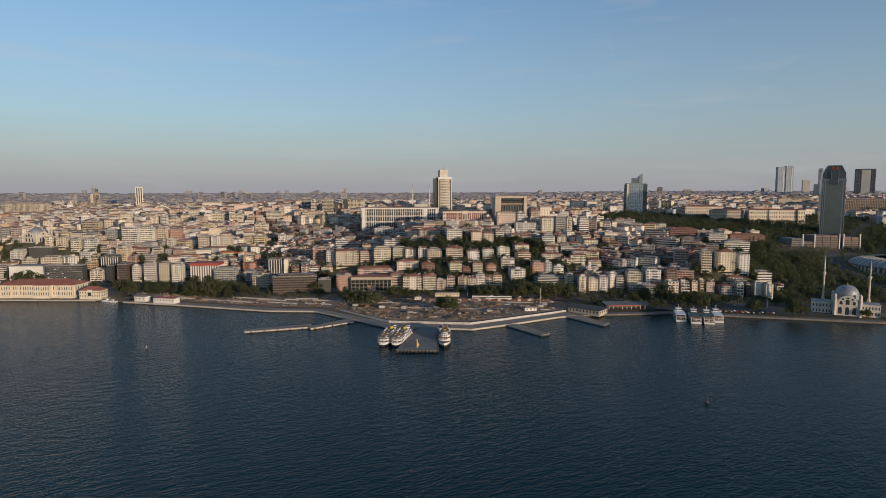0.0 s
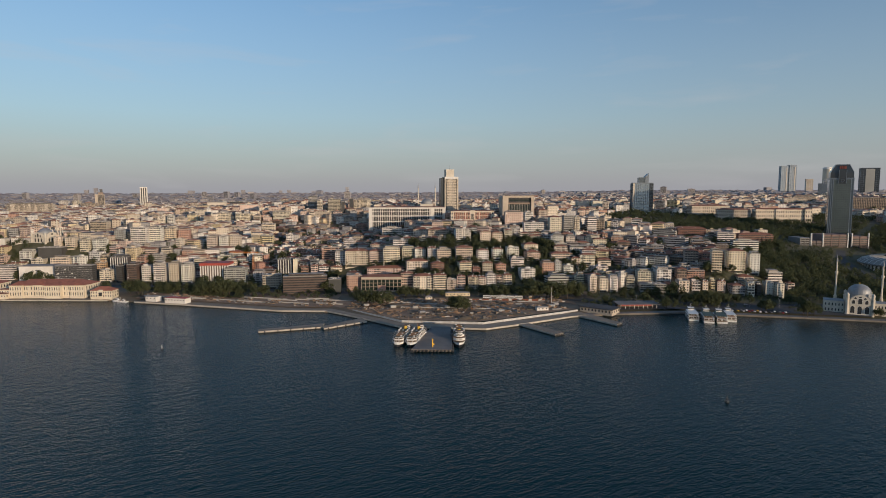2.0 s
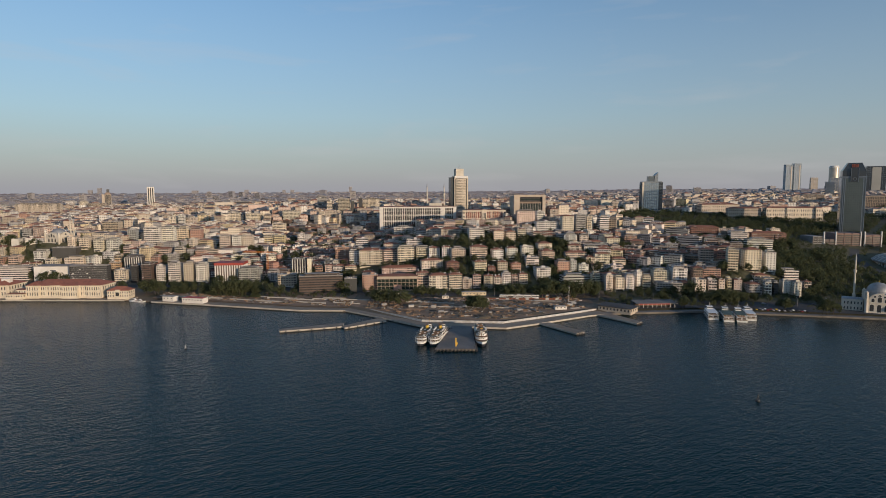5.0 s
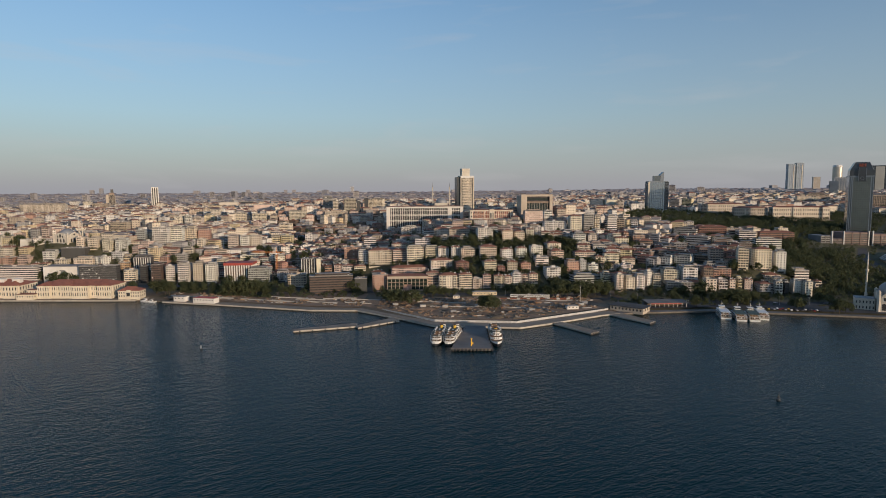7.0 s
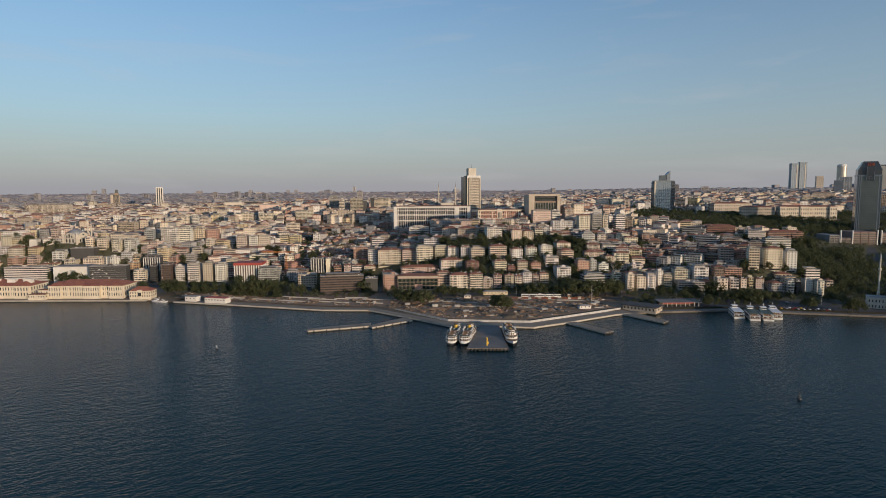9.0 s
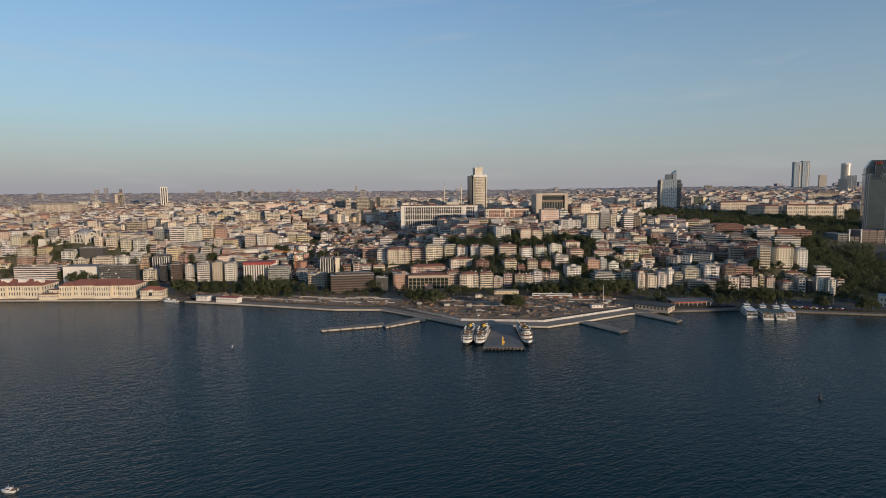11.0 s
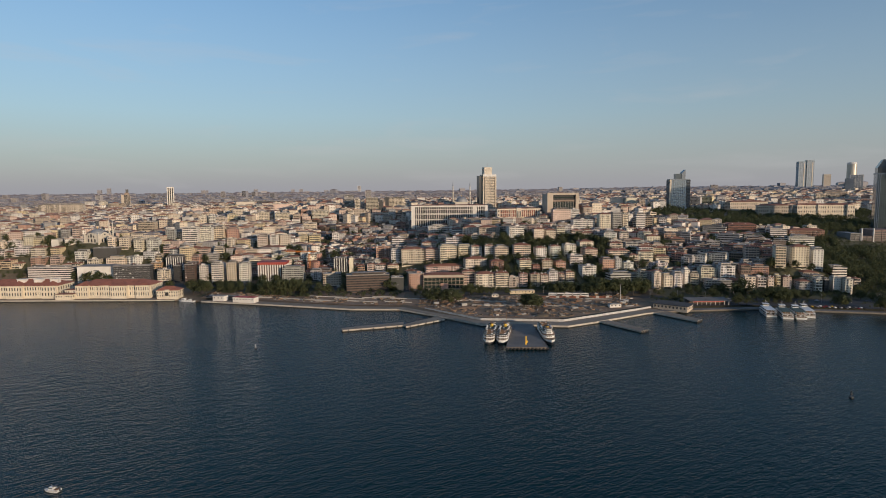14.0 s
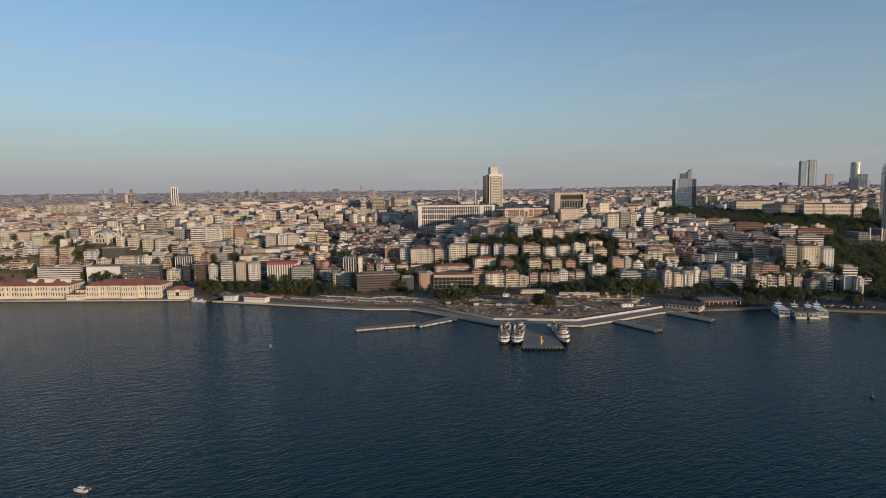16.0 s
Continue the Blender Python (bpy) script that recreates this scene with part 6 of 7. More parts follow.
    s.solid(pts, [(i * (m + 1) + j, (i + 1) * (m + 1) + j, (i + 1) * (m + 1) + j + 1, i * (m + 1) + j + 1) for i in range(n - 1) for j in range(m)], mat)
    return lone(name, s, label, category, kind="structure")


def dense(line, step=12):
    out = []
    for (x0, y0), (x1, y1) in zip(line, line[1:]):
        n = max(1, round(math.hypot(x1 - x0, y1 - y0) / step))
        out += [(x0 + (x1 - x0) * i / n, y0 + (y1 - y0) * i / n) for i in range(n)]
    return out + [line[-1]]


ROAD = ((-900, 812), (-600, 806), (-360, 795), (-200, 764), (-60, 727), (60, 722), (150, 694), (250, 676), (350, 658), (450, 648), (540, 690), (572, 830), (586, 890), (622, 945))
line = dense(ROAD)
near, far = [], []
for i, (x, y) in enumerate(line):
    a, b = Vector(line[max(i - 1, 0)]), Vector(line[min(i + 1, len(line) - 1)])
    d = (b - a).normalized()
    near.append((x + d.y * 9, y - d.x * 9))
    far.append((x - d.y * 9, y + d.x * 9))
sheet("road", (near, far), asphalt, "grey asphalt coast road", "road", 0.20)
sheet("ground_site",
      ([(x, shore(x) + 24) for x in range(-140, 141, 10)], [(x, 712 - 0.12 * abs(x)) for x in range(-140, 141, 10)]), site, "bare brown earth of a building site", "ground", 0.12)
sheet("ground_quayside", ([(x, shore(x) + 14) for x in range(-390, -135, 10)], [(x, shore(x) + 50) for x in range(-390, -135, 10)]), site, "bare sandy strip behind the quay", "ground", 0.16)
sheet("ground_park", ([(x, shore(x) + 20) for x in range(-400, -250, 10)], [(x, 786 - 0.2 * (x + 400)) for x in range(-400, -250, 10)]), grass, "dark grass and earth of a waterfront park", "ground", 0.08)

sheet("ground_yard", ([(x, shore(x) + 20) for x in range(-260, -135, 10)], [(x, 786 - 0.2 * (x + 400)) for x in range(-260, -135, 10)]), site, "bare sandy building yard with wheel tracks", "ground", 0.10)
sheet("ground_parking", ([(x, shore(x) + 12) for x in range(160, 440, 10)], [(x, shore(x) + 44) for x in range(160, 440, 10)]), asphalt, "dark asphalt parking strip along the quay", "ground", 0.16)


# ---- ferries ----
roof_deck = surface("ferry_roof_deck", (0.085, 0.08, 0.058), (0.19, 0.175, 0.13), 1.2, 0.25, 0.85)
# dark brown of the solids that stand in for shade inside open decks
saloon_shade = surface("ferry_saloon_shade", (0.05, 0.035, 0.022), (0.12, 0.08, 0.05), 1.0, 0.3, 0.7)


def ferry(x, y, length, beam, turn, funnel, label, stern_dark=False):
    """A two-decked passenger ferry with its bow towards -y."""
    ob = thing("ferry", pose(x, y, 0, 0, 0, turn), label, "ferry", "ferries at the pier")
    L, b = length, beam / 2
    stations = [(-0.5, 0.02, 1.5), (-0.46, 0.34, 1.35), (-0.38, 0.72, 1.16), (-0.25, 0.96, 0.97), (0, 1, 0.95), (0.3, 0.98, 0.97), (0.42, 0.85, 1.0), (0.49, 0.5, 1.05), (0.5, 0.02, 1.08)]
    top = 3.1
    for name, mat, z0, z1, k0, k1 in (("hull", black_paint, -1.5, 1.7, 0.72, 0.9), ("upper_hull", white_paint, 1.7, top, 0.9, 1.0)):
        pts, faces = [], []
        for t, w, sheer in stations:
            zz0 = z0 if name == "hull" else z0 * sheer
            pts += [(-b * w * k0, t * L, zz0), (b * w * k0, t * L, zz0), (b * w * k1, t * L * 1.0, z1 * sheer), (-b * w * k1, t * L, z1 * sheer)]
        for i in range(len(stations) - 1):
            faces += [(4 * i + j, 4 * i + (j + 1) % 4, 4 * i + 4 + (j + 1) % 4, 4 * i + 4 + j) for j in range(4)]
        faces += [(0, 3, 2, 1), tuple(4 * (len(stations) - 1) + j for j in range(4))]
        s = Shape()
        for k, f in enumerate(faces):
            s.solid([pts[a] for a in f[::-1]], [tuple(range(len(f)))], timber if name == "upper_hull" and k % 4 == 2 and k < 4 * (len(stations) - 1) else mat)
        part(name, s, ob, "black lower hull" if name == "hull" else "white upper hull")

    def rounded(y0, y1, w, z0, z1, mat, top=None):
        q = Shape()
        c = min(w, (y1 - y0) / 2) * 0.75
        q.prism([(-w * 0.45, y0), (w * 0.45, y0), (w * 0.85, y0 + c * 0.5), (w, y0 + c), (w, y1 - c), (w * 0.85, y1 - c * 0.5), (w * 0.45, y1), (-w * 0.45, y1),
                 (-w * 0.85, y1 - c * 0.5), (-w, y1 - c), (-w, y0 + c), (-w * 0.85, y0 + c * 0.5)], z0, z1, mat, top=top)
        return q
    part("main_house", rounded(-0.27 * L, 0.40 * L, b * 0.90, top - 0.2, top + 2.3, white_paint), ob)
    part("stern_bulwark", rounded(0.18 * L, 0.487 * L, b * 0.94, top - 0.3, top + 0.65, white_paint), ob)
    part("stern_saloon", rounded(0.2 * L, 0.475 * L, b * 0.905, top + 0.6, top + 2.3, saloon_shade), ob, "dark block for the shade of the lower stern deck")
    part("promenade_deck", rounded(-0.31 * L, 0.487 * L, b * 0.97, top + 2.3, top + 2.55, white_paint, timber), ob, "brown timber deck with a white edge")
    part("upper_bulwark", rounded(0.12 * L, 0.484 * L, b * 0.95, top + 2.55, top + 3.15, white_paint), ob)
    part("upper_stern_saloon", rounded(0.14 * L, 0.465 * L, b * 0.86, top + 3.1, top + 4.6, saloon_shade), ob, "dark block for the shade of the upper stern deck")
    part("upper_house", rounded(-0.21 * L, 0.2 * L, b * 0.80, top + 2.55, top + 4.6, white_paint), ob)
    part("sun_deck", rounded(-0.24 * L, 0.48 * L, b * 0.93, top + 4.6, top + 4.85, white_paint, roof_deck), ob, "worn olive-brown roof deck with a white edge")
    part("wheelhouse", rounded(-0.225 * L, -0.13 * L, b * 0.56, top + 4.85, top + 7.2, white_paint), ob)
    part("wheelhouse_windows", rounded(-0.227 * L, -0.128 * L, b * 0.575, top + 5.9, top + 6.7, glass), ob)
    part("wheelhouse_roof", rounded(-0.235 * L, -0.12 * L, b * 0.62, top + 7.2, top + 7.4, white_paint, timber), ob)
    # windows along the sides and across the fronts
    q = Shape()
    q.box(-0.04, -0.5, 0, 0.04, 0.5, 0.95, glass)
    pane_mesh = q.data("window")
    for z, wide, y0, y1 in ((top + 0.8, 0.90, -0.20, 0.16), (top + 3.2, 0.80, -0.13, 0.11)):
        n = int((y1 - y0) * L / 1.7)
        for k in (-1, 1):
            for i in range(n + 1):
                part("window", pane_mesh, ob, at=pose(k * b * wide, (y0 + (y1 - y0) * i / n) * L, z))
        for k in (-0.28, 0, 0.28):
            part("window", pane_mesh, ob, at=pose(k * b, (-0.27 if wide > 0.85 else -0.21) * L, z, 0, 0, 90))
    # posts round the open stern
    q = Shape()
    q.box(-0.09, -0.09, 0, 0.09, 0.09, 1.7, white_paint)
    mesh = q.data("deck_post")
    for z, y1, wide in ((top + 0.62, 0.482, 0.93), (top + 3.0, 0.475, 0.92)):
        for k in (-1, 1):
            for e, t in ((0.2, 1.0), (0.45, 1.0), (0.84, 0.955), (1.0, 0.88), (1.0, 0.78), (1.0, 0.68), (1.0, 0.58), (1.0, 0.48)):
                part("deck_post", mesh, ob, at=pose(k * b * wide * e * 0.98, t * y1 * L - 0.15, z))
    for a, c in ((-0.6, 0.14), (0.55, 0.19), (-0.3, 0.26), (0.4, 0.33), (0.1, 0.05), (-0.45, 0.40)):
        q = Shape()
        q.box(-0.7, -0.5, 0, 0.7, 0.5, 0.8, trim, 0.1)
        part("deck_box", q, ob, at=pose(a * b, c * L, top + 4.85))
    s = Shape()
    s.lathe(0, -0.06 * L, [(1.55, top + 4.85), (1.4, top + 7.6)], funnel, 16)
    f = part("funnel", s, ob, "yellow funnel")
    s = Shape()
    s.lathe(0, -0.06 * L, [(1.43, top + 7.6), (1.4, top + 8.3), (1.1, top + 8.4)], black_paint, 16)
    part("funnel_cap", s, f, "black funnel cap")
    for t, h in ((-0.25, 20), (0.02, 15)):
        s = Shape()
        s.bar((0, t * L, top + 2.5), (0, t * L, top + h * 0.8), 0.2, timber, r2=0.09)
        s.bar((-1.5, t * L, top + h * 0.62), (1.5, t * L, top + h * 0.62), 0.07, timber)
        part("mast", s, ob)
    for k in (-1, 1):
        for t in (-0.02, 0.09):
            s = Shape()
            s.lathe(0, 0, [(0.1, -2.4), (0.7, -1.5), (0.9, 0), (0.7, 1.5), (0.1, 2.4)], trim, 8)
            part("lifeboat", s, ob, "pale lifeboat", at=pose(k * b * 0.74, t * L, top + 5.6, 90))
    for k in (-1, 1):
        s = Shape()
        s.bar((k * b * 0.90, -0.16 * L, top + 5.8), (k * b * 0.90, 0.38 * L, top + 5.8), 0.05, trim)
        s.bar((k * b * 0.90, 0.38 * L, top + 5.8), (k * b * 0.3, 0.47 * L, top + 5.8), 0.05, trim)
        part("railing", s, ob)
    for i in range(9):
        s = Shape()
        s.box(-b * 0.5, 0, 0, b * 0.5, 0.5, 0.45, timber)
        part("bench", s, ob, at=pose(0, 0.16 * L + i * 1.7, top + 4.85))
    return ob


ferry(-47.5, 525, 60, 10.5, 171, yellow_paint, "old white and black ferry with a yellow funnel")
ferry(-35.5, 524, 60, 10.5, 169, yellow_paint, "old white and black ferry moored at the pier")
ferry(1.5, 520, 58, 11.5, -1, yellow_paint, "white ferry with a black waterline and yellow funnel")


def tour_boat(x, y, length, beam, turn, roof, stripe, label):
    """A broad two-decked excursion boat with an open upper deck; its stern lies towards -y."""
    ob = thing("tour_boat", pose(x, y, 0, 0, 0, turn), label, "boat", "moored excursion boats")
    L, b = length, beam / 2
    s = Shape()
    s.prism([(-b * 0.92, -L / 2), (b * 0.92, -L / 2), (b, -L * 0.42), (b, L * 0.22), (b * 0.62, L * 0.42), (0, L / 2), (-b * 0.62, L * 0.42), (-b, L * 0.22), (-b, -L * 0.42)], -1, 1.9, white_paint, 1.03, timber)
    part("hull", s, ob, "white hull with a brown deck")
    s = Shape()
    s.prism([(-b * 0.94, -L / 2 - 0.15), (b * 0.94, -L / 2 - 0.15), (b * 1.04, -L * 0.42), (b * 1.04, L * 0.22), (-b * 1.04, L * 0.22), (-b * 1.04, -L * 0.42)], 0.3, 0.85, stripe)
    part("stripe", s, ob)
    s = Shape()
    s.box(-b * 0.9, -L * 0.40, 1.9, b * 0.9, L * 0.24, 4.3, white_paint)
    part("lower_saloon", s, ob)
    s = Shape()
    s.box(-b * 1.0, -L * 0.485, 4.3, b * 1.0, L * 0.27, 4.5, white_paint)
    part("upper_deck", s, ob, "white deck edge")
    s = Shape()
    s.box(-b * 0.82, -L * 0.22, 4.5, b * 0.82, L * 0.22, 6.6, white_paint)
    part("upper_saloon", s, ob)
    s = Shape()
    s.box(-b * 0.95, -L * 0.44, 6.7, b * 0.95, L * 0.2, 6.95, roof)
    part("canopy", s, ob)
    q = Shape()
    q.box(-0.05, -0.75, 0, 0.05, 0.75, 1.25, glass)
    pane = q.data("window")
    for z, wide, y0, y1 in ((2.5, 0.9, -0.36, 0.21), (4.95, 0.82, -0.19, 0.19)):
        n = int((y1 - y0) * L / 2.0)
        for k in (-1, 1):
            for i in range(n + 1):
                part("window", pane, ob, at=pose(k * b * wide, (y0 + (y1 - y0) * i / n) * L, z))
    # dark panels on the closed stern walls imitate shaded openings
    q = Shape()
    q.box(-b * 0.36, -0.06, 0, b * 0.36, 0.06, 1.9, saloon_shade)
    door = q.data("stern_opening")
    for k in (-0.45, 0.45):
        part("stern_opening", door, ob, "dark panel for the shade inside the stern", at=pose(k * b, -L * 0.40, 2.0))
        part("stern_opening", door, ob, "dark panel for the shade inside the stern", at=pose(k * b * 0.9, -L * 0.22, 4.55))
    post = Shape()
    post.box(-0.09, -0.09, 4.5, 0.09, 0.09, 6.7, trim)
    mesh = post.data("canopy_post")
    low = Shape()
    low.box(-0.1, -0.1, 1.9, 0.1, 0.1, 4.3, trim)
    low_mesh = low.data("deck_post")
    for i in range(6):
        for k in (-1, 1):
            part("canopy_post", mesh, ob, at=pose(k * b * 0.92, -L * 0.43 + i * L * 0.12, 0))
    for k in (-0.92, -0.46, 0, 0.46, 0.92):
        part("deck_post", low_mesh, ob, at=pose(k * b, -L * 0.48, 0))
        part("canopy_post", mesh, ob, at=pose(k * b, -L * 0.435, 0))
    for z, y0 in ((2.9, -0.49), (5.5, -0.482)):
        s = Shape()
        for e in (0, 0.5):
            for k in (-1, 1):
                s.bar((k * b * 0.96, y0 * L, z - e), (k * b * 0.96, L * (0.24 if z > 4 else -0.4), z - e), 0.06, trim, 4)
            s.bar((-b * 0.96, y0 * L, z - e), (b * 0.96, y0 * L, z - e), 0.06, trim, 4)
        part("railing", s, ob)
    bench = Shape()
    bench.box(-b * 0.7, -0.25, 4.5, b * 0.7, 0.25, 5.0, timber)
    mesh = bench.data("bench")
    for i in range(5):
        part("bench", mesh, ob, at=pose(0, -L * 0.45 + i * L * 0.045, 0))
    s = Shape()
    s.box(-b * 0.55, L * 0.10, 6.95, b * 0.55, L * 0.23, 9.2, white_paint, 0.25)
    wheel = part("wheelhouse", s, ob)
    s = Shape()
    s.box(-b * 0.57, L * 0.095, 7.8, b * 0.57, L * 0.235, 8.7, glass, 0.15)
    part("windscreen", s, wheel)
    s = Shape()
    s.box(-b * 0.62, L * 0.08, 9.2, b * 0.62, L * 0.25, 9.4, white_paint)
    part("wheelhouse_roof", s, wheel)
    s = Shape()
    s.bar((0, L * 0.15, 9.3), (0, L * 0.15, 13.5), 0.16, trim)
    s.bar((-1.4, L * 0.15, 11.5), (1.4, L * 0.15, 11.5), 0.08, trim)
    part("mast", s, ob)
    tyre = Shape()
    tyre.lathe(0, 0, [(0.3, -0.18), (0.5, 0), (0.3, 0.18)], black_paint, 8)
    mesh = tyre.data("tyre")
    for i in range(5):
        for k in (-1, 1):
            part("tyre", mesh, ob, at=pose(k * (b + 0.25), -L * 0.38 + i * L * 0.13, 1.3, 0, 90))
    return ob


tour_boat(249, 614, 40, 10.2, -15, white_paint, steel_blue, "white two-decked excursion boat with a pale roof")
tour_boat(261.5, 606, 44, 10.0, -17, deck_green, white_paint, "white excursion boat with a dark green roof deck")
tour_boat(273.5, 603, 42, 10.0, -17, deck_green, teal_paint, "white excursion boat with a teal waterline")
tour_boat(285.5, 608, 38, 9.2, -16, white_paint, black_paint, "white excursion boat with a dark stern")


def motor_boat(x, y, turn, k, label, hood=False):
    ob = thing("motor_boat", pose(x, y, 0, 0, 0, turn), label, "boat")
    s = Shape()
    s.prism([(-1.42 * k, -3.25 * k), (1.42 * k, -3.25 * k), (1.5 * k, 0.5 * k), (0.86 * k, 2.7 * k), (0, 4.1 * k), (-0.86 * k, 2.7 * k), (-1.5 * k, 0.5 * k)], 0.52 * k, 0.66 * k, dark_metal)
    part("rubbing_strake", s, ob, "dark rubbing strake")
    if hood:
        s = Shape()
        s.solid([(-1.0 * k, -2.3 * k, 2.62 * k), (1.0 * k, -2.3 * k, 2.62 * k), (1.0 * k, -0.5 * k, 2.55 * k), (-1.0 * k, -0.5 * k, 2.55 * k), (-0.9 * k, -2.2 * k, 2.76 * k), (0.9 * k, -2.2 * k, 2.76 * k), (0.9 * k, -0.6 * k, 2.7 * k), (-0.9 * k, -0.6 * k, 2.7 * k)],
                [(0, 3, 2, 1), (4, 5, 6, 7), (0, 1, 5, 4), (1, 2, 6, 5), (2, 3, 7, 6), (3, 0, 4, 7)], dark_metal)
        part("sun_hood", s, ob, "dark cloth sun hood")
        s = Shape()
        s.box(-0.3 * k, -3.75 * k, 0.2 * k, 0.3 * k, -3.2 * k, 1.35 * k, dark_metal, 0.05 * k)
        part("outboard_motor", s, ob)
        for e in (-1, 1):
            s = Shape()
            s.bar((e * 1.25 * k, -0.6 * k, 1.3 * k), (e * 0.75 * k, 2.5 * k, 1.35 * k), 0.035 * k, trim, 5)
            for f in (0.0, 0.35, 0.7, 1.0):
                s.bar((e * (1.25 - 0.5 * f) * k, (-0.6 + 3.1 * f) * k, 0.9 * k), (e * (1.25 - 0.5 * f) * k, (-0.6 + 3.1 * f) * k, 1.32 * k), 0.03 * k, trim, 5)
            part("guard_rail", s, ob)
        s = Shape()
        s.box(-0.9 * k, -2.9 * k, 0.95 * k, 0.9 * k, -2.3 * k, 1.35 * k, timber, 0.05 * k)
        part("stern_bench", s, ob)
    s = Shape()
    s.prism([(-1.3 * k, -3.2 * k), (1.3 * k, -3.2 * k), (1.4 * k, 0.5 * k), (0.8 * k, 2.6 * k), (0, 4 * k), (-0.8 * k, 2.6 * k), (-1.4 * k, 0.5 * k)], -0.4 * k, 0.9 * k, white_paint, 1.06)
    part("hull", s, ob)
    s = Shape()
    s.box(-0.95 * k, -0.8 * k, 0.9 * k, 0.95 * k, 1.6 * k, 2.0 * k, white_paint, 0.22 * k)
    cabin = part("cabin", s, ob)
    s = Shape()
    s.box(-0.88 * k, -0.72 * k, 1.25 * k, 0.88 * k, 1.52 * k, 1.7 * k, glass, 0.08 * k)
    part("windows", s, cabin)
    s = Shape()
    s.box(-1.0 * k, -2.9 * k, 0.91 * k, 1.0 * k, -0.9 * k, 0.98 * k, timber)
    part("cockpit_floor", s, ob)
    s = Shape()
    for e in (-1, 1):
        s.bar((e * 0.9 * k, -1.2 * k, 0.9 * k), (e * 0.8 * k, -1.6 * k, 2.7 * k), 0.05 * k, trim)
    s.bar((-0.8 * k, -1.6 * k, 2.7 * k), (0.8 * k, -1.6 * k, 2.7 * k), 0.05 * k, trim)
    part("arch_rail", s, ob)
    s = Shape()
    s.bar((0, 0.3 * k, 2.0 * k), (0, 0.2 * k, 3.4 * k), 0.04 * k, trim)
    part("aerial", s, ob)
    return ob


motor_boat(-264, 250, 84, 0.98, "small white motor boat with a dark hood adrift on the water", True)
motor_boat(-407, 706, 75, 1.9, "white motor yacht moored by the pavilion")
motor_boat(-398, 703, 80, 1.5, "small white boat moored by the quay")


def buoy(x, y, k, paint, label):
    ob = thing("buoy", pose(x, y, 0), label, "buoy", "navigation buoys")
    s = Shape()
    s.lathe(0, 0, [(1.2 * k, -0.5), (1.3 * k, 0.5), (1.1 * k, 1.0 * k)], dark_metal, 14)
    part("float", s, ob)
    s = Shape()
    for i in range(4):
        a = math.pi / 4 + i * math.pi / 2
        s.bar((0.9 * k * math.cos(a), 0.9 * k * math.sin(a), 0.9 * k), (0.25 * k * math.cos(a), 0.25 * k * math.sin(a), 3.6 * k), 0.1 * k, paint)
    s.lathe(0, 0, [(0.62 * k, 1.9 * k), (0.5 * k, 2.8 * k)], paint, 10)
    part("cage", s, ob)
    s = Shape()
    s.lathe(0, 0, [(0.3 * k, 3.6 * k), (0.35 * k, 4.1 * k), (0.1 * k, 4.7 * k)], paint, 10)
    part("lantern", s, ob)


buoy(166, 361, 1.05, dark_metal, "dark navigation buoy with a lantern cage")
buoy(-250, 488, 0.78, concrete, "pale navigation buoy with a lantern cage")

# ---- low buildings on the quays ----
terminal = thing("ferry_terminal", pose(157, 632, 2.1, 0, 0, -39), "low cream terminal hall with a flat grey roof", "building")
take(152, 632, 44, 36)
s = Shape()
s.box(-18, -10, -1, 18, 10, 5.4, plaster)
# sand in place of cream puts the front's shade into the paint
part("wall", s, terminal, colour=PAINT["sand"])
s = Shape()
s.box(-19.5, -11.5, 5.4, 19.5, 11.5, 6.0, asphalt)
part("roof", s, terminal, "dark flat roof")
one = window_mesh(2.0, 2.6)
for i in range(9):
    part("window", one, terminal, at=pose(-15.6 + 3.9 * i, -10, 1.7))
for i in range(4):
    part("window", one, terminal, at=pose(18, -7.5 + 5 * i, 1.7, 0, 0, 90))
cafe = thing("cafe_hall", pose(203, 652, 2.6, 0, 0, 2), "low open hall with a red fascia and pale roof", "building")
take(203, 652, 50, 24)
s = Shape()
s.box(-21, 0, 0, 21, 9, 4.6, plaster)
part("wall", s, cafe, colour=PAINT["darkbrown"])
s = Shape()
s.solid([(-23, -9, 5.0), (23, -9, 5.0), (23, 10, 5.8), (-23, 10, 5.8), (-23, -9, 5.3), (23, -9, 5.3), (23, 10, 6.2), (-23, 10, 6.2)], [(0, 3, 2, 1), (4, 5, 6, 7), (0, 1, 5, 4), (1, 2, 6, 5), (2, 3, 7, 6), (3, 0, 4, 7)], pier_deck)
part("roof", s, cafe, "dark grey sloping roof")
s = Shape()
s.box(-20, -9.25, 4.2, 14, -9.02, 5.2, red_paint)
part("fascia", s, cafe, "red fascia board")
s = Shape()
s.box(-0.2, -0.2, 0, 0.2, 0.2, 5, trim)
mesh = s.data("column")
for i in range(9):
    part("column", mesh, cafe, at=pose(-20 + 5 * i, -8.4, 0))
for x, y, w, d, h, paint, roof, label, turn in ((-360, 699, 15, 9, 5.0, "white", felt, "small white boat house with a pale roof", -14), (-326, 688, 28, 10, 5.2, "white", red_paint, "low white quay building with a red roof", -14), (95, 636, 13, 6, 3.4, "white", felt, "small white site office", 10), (-104, 715, 14, 5, 3, "white", felt, "stack of white site cabins", -8), (-84, 712, 12, 5, 5.5, "white", felt, "stack of white site cabins", -8), (5, 722, 30, 8, 4.2, "yellow", felt, "low ochre shed beside the road", 2), (-30, 700, 8, 4, 3.2, "cream", felt, "small cream site cabin", 3)):
    hut = thing("quay_hut", pose(x, y, max(1.6, ground(x, y)), 0, 0, turn), label, "hut")
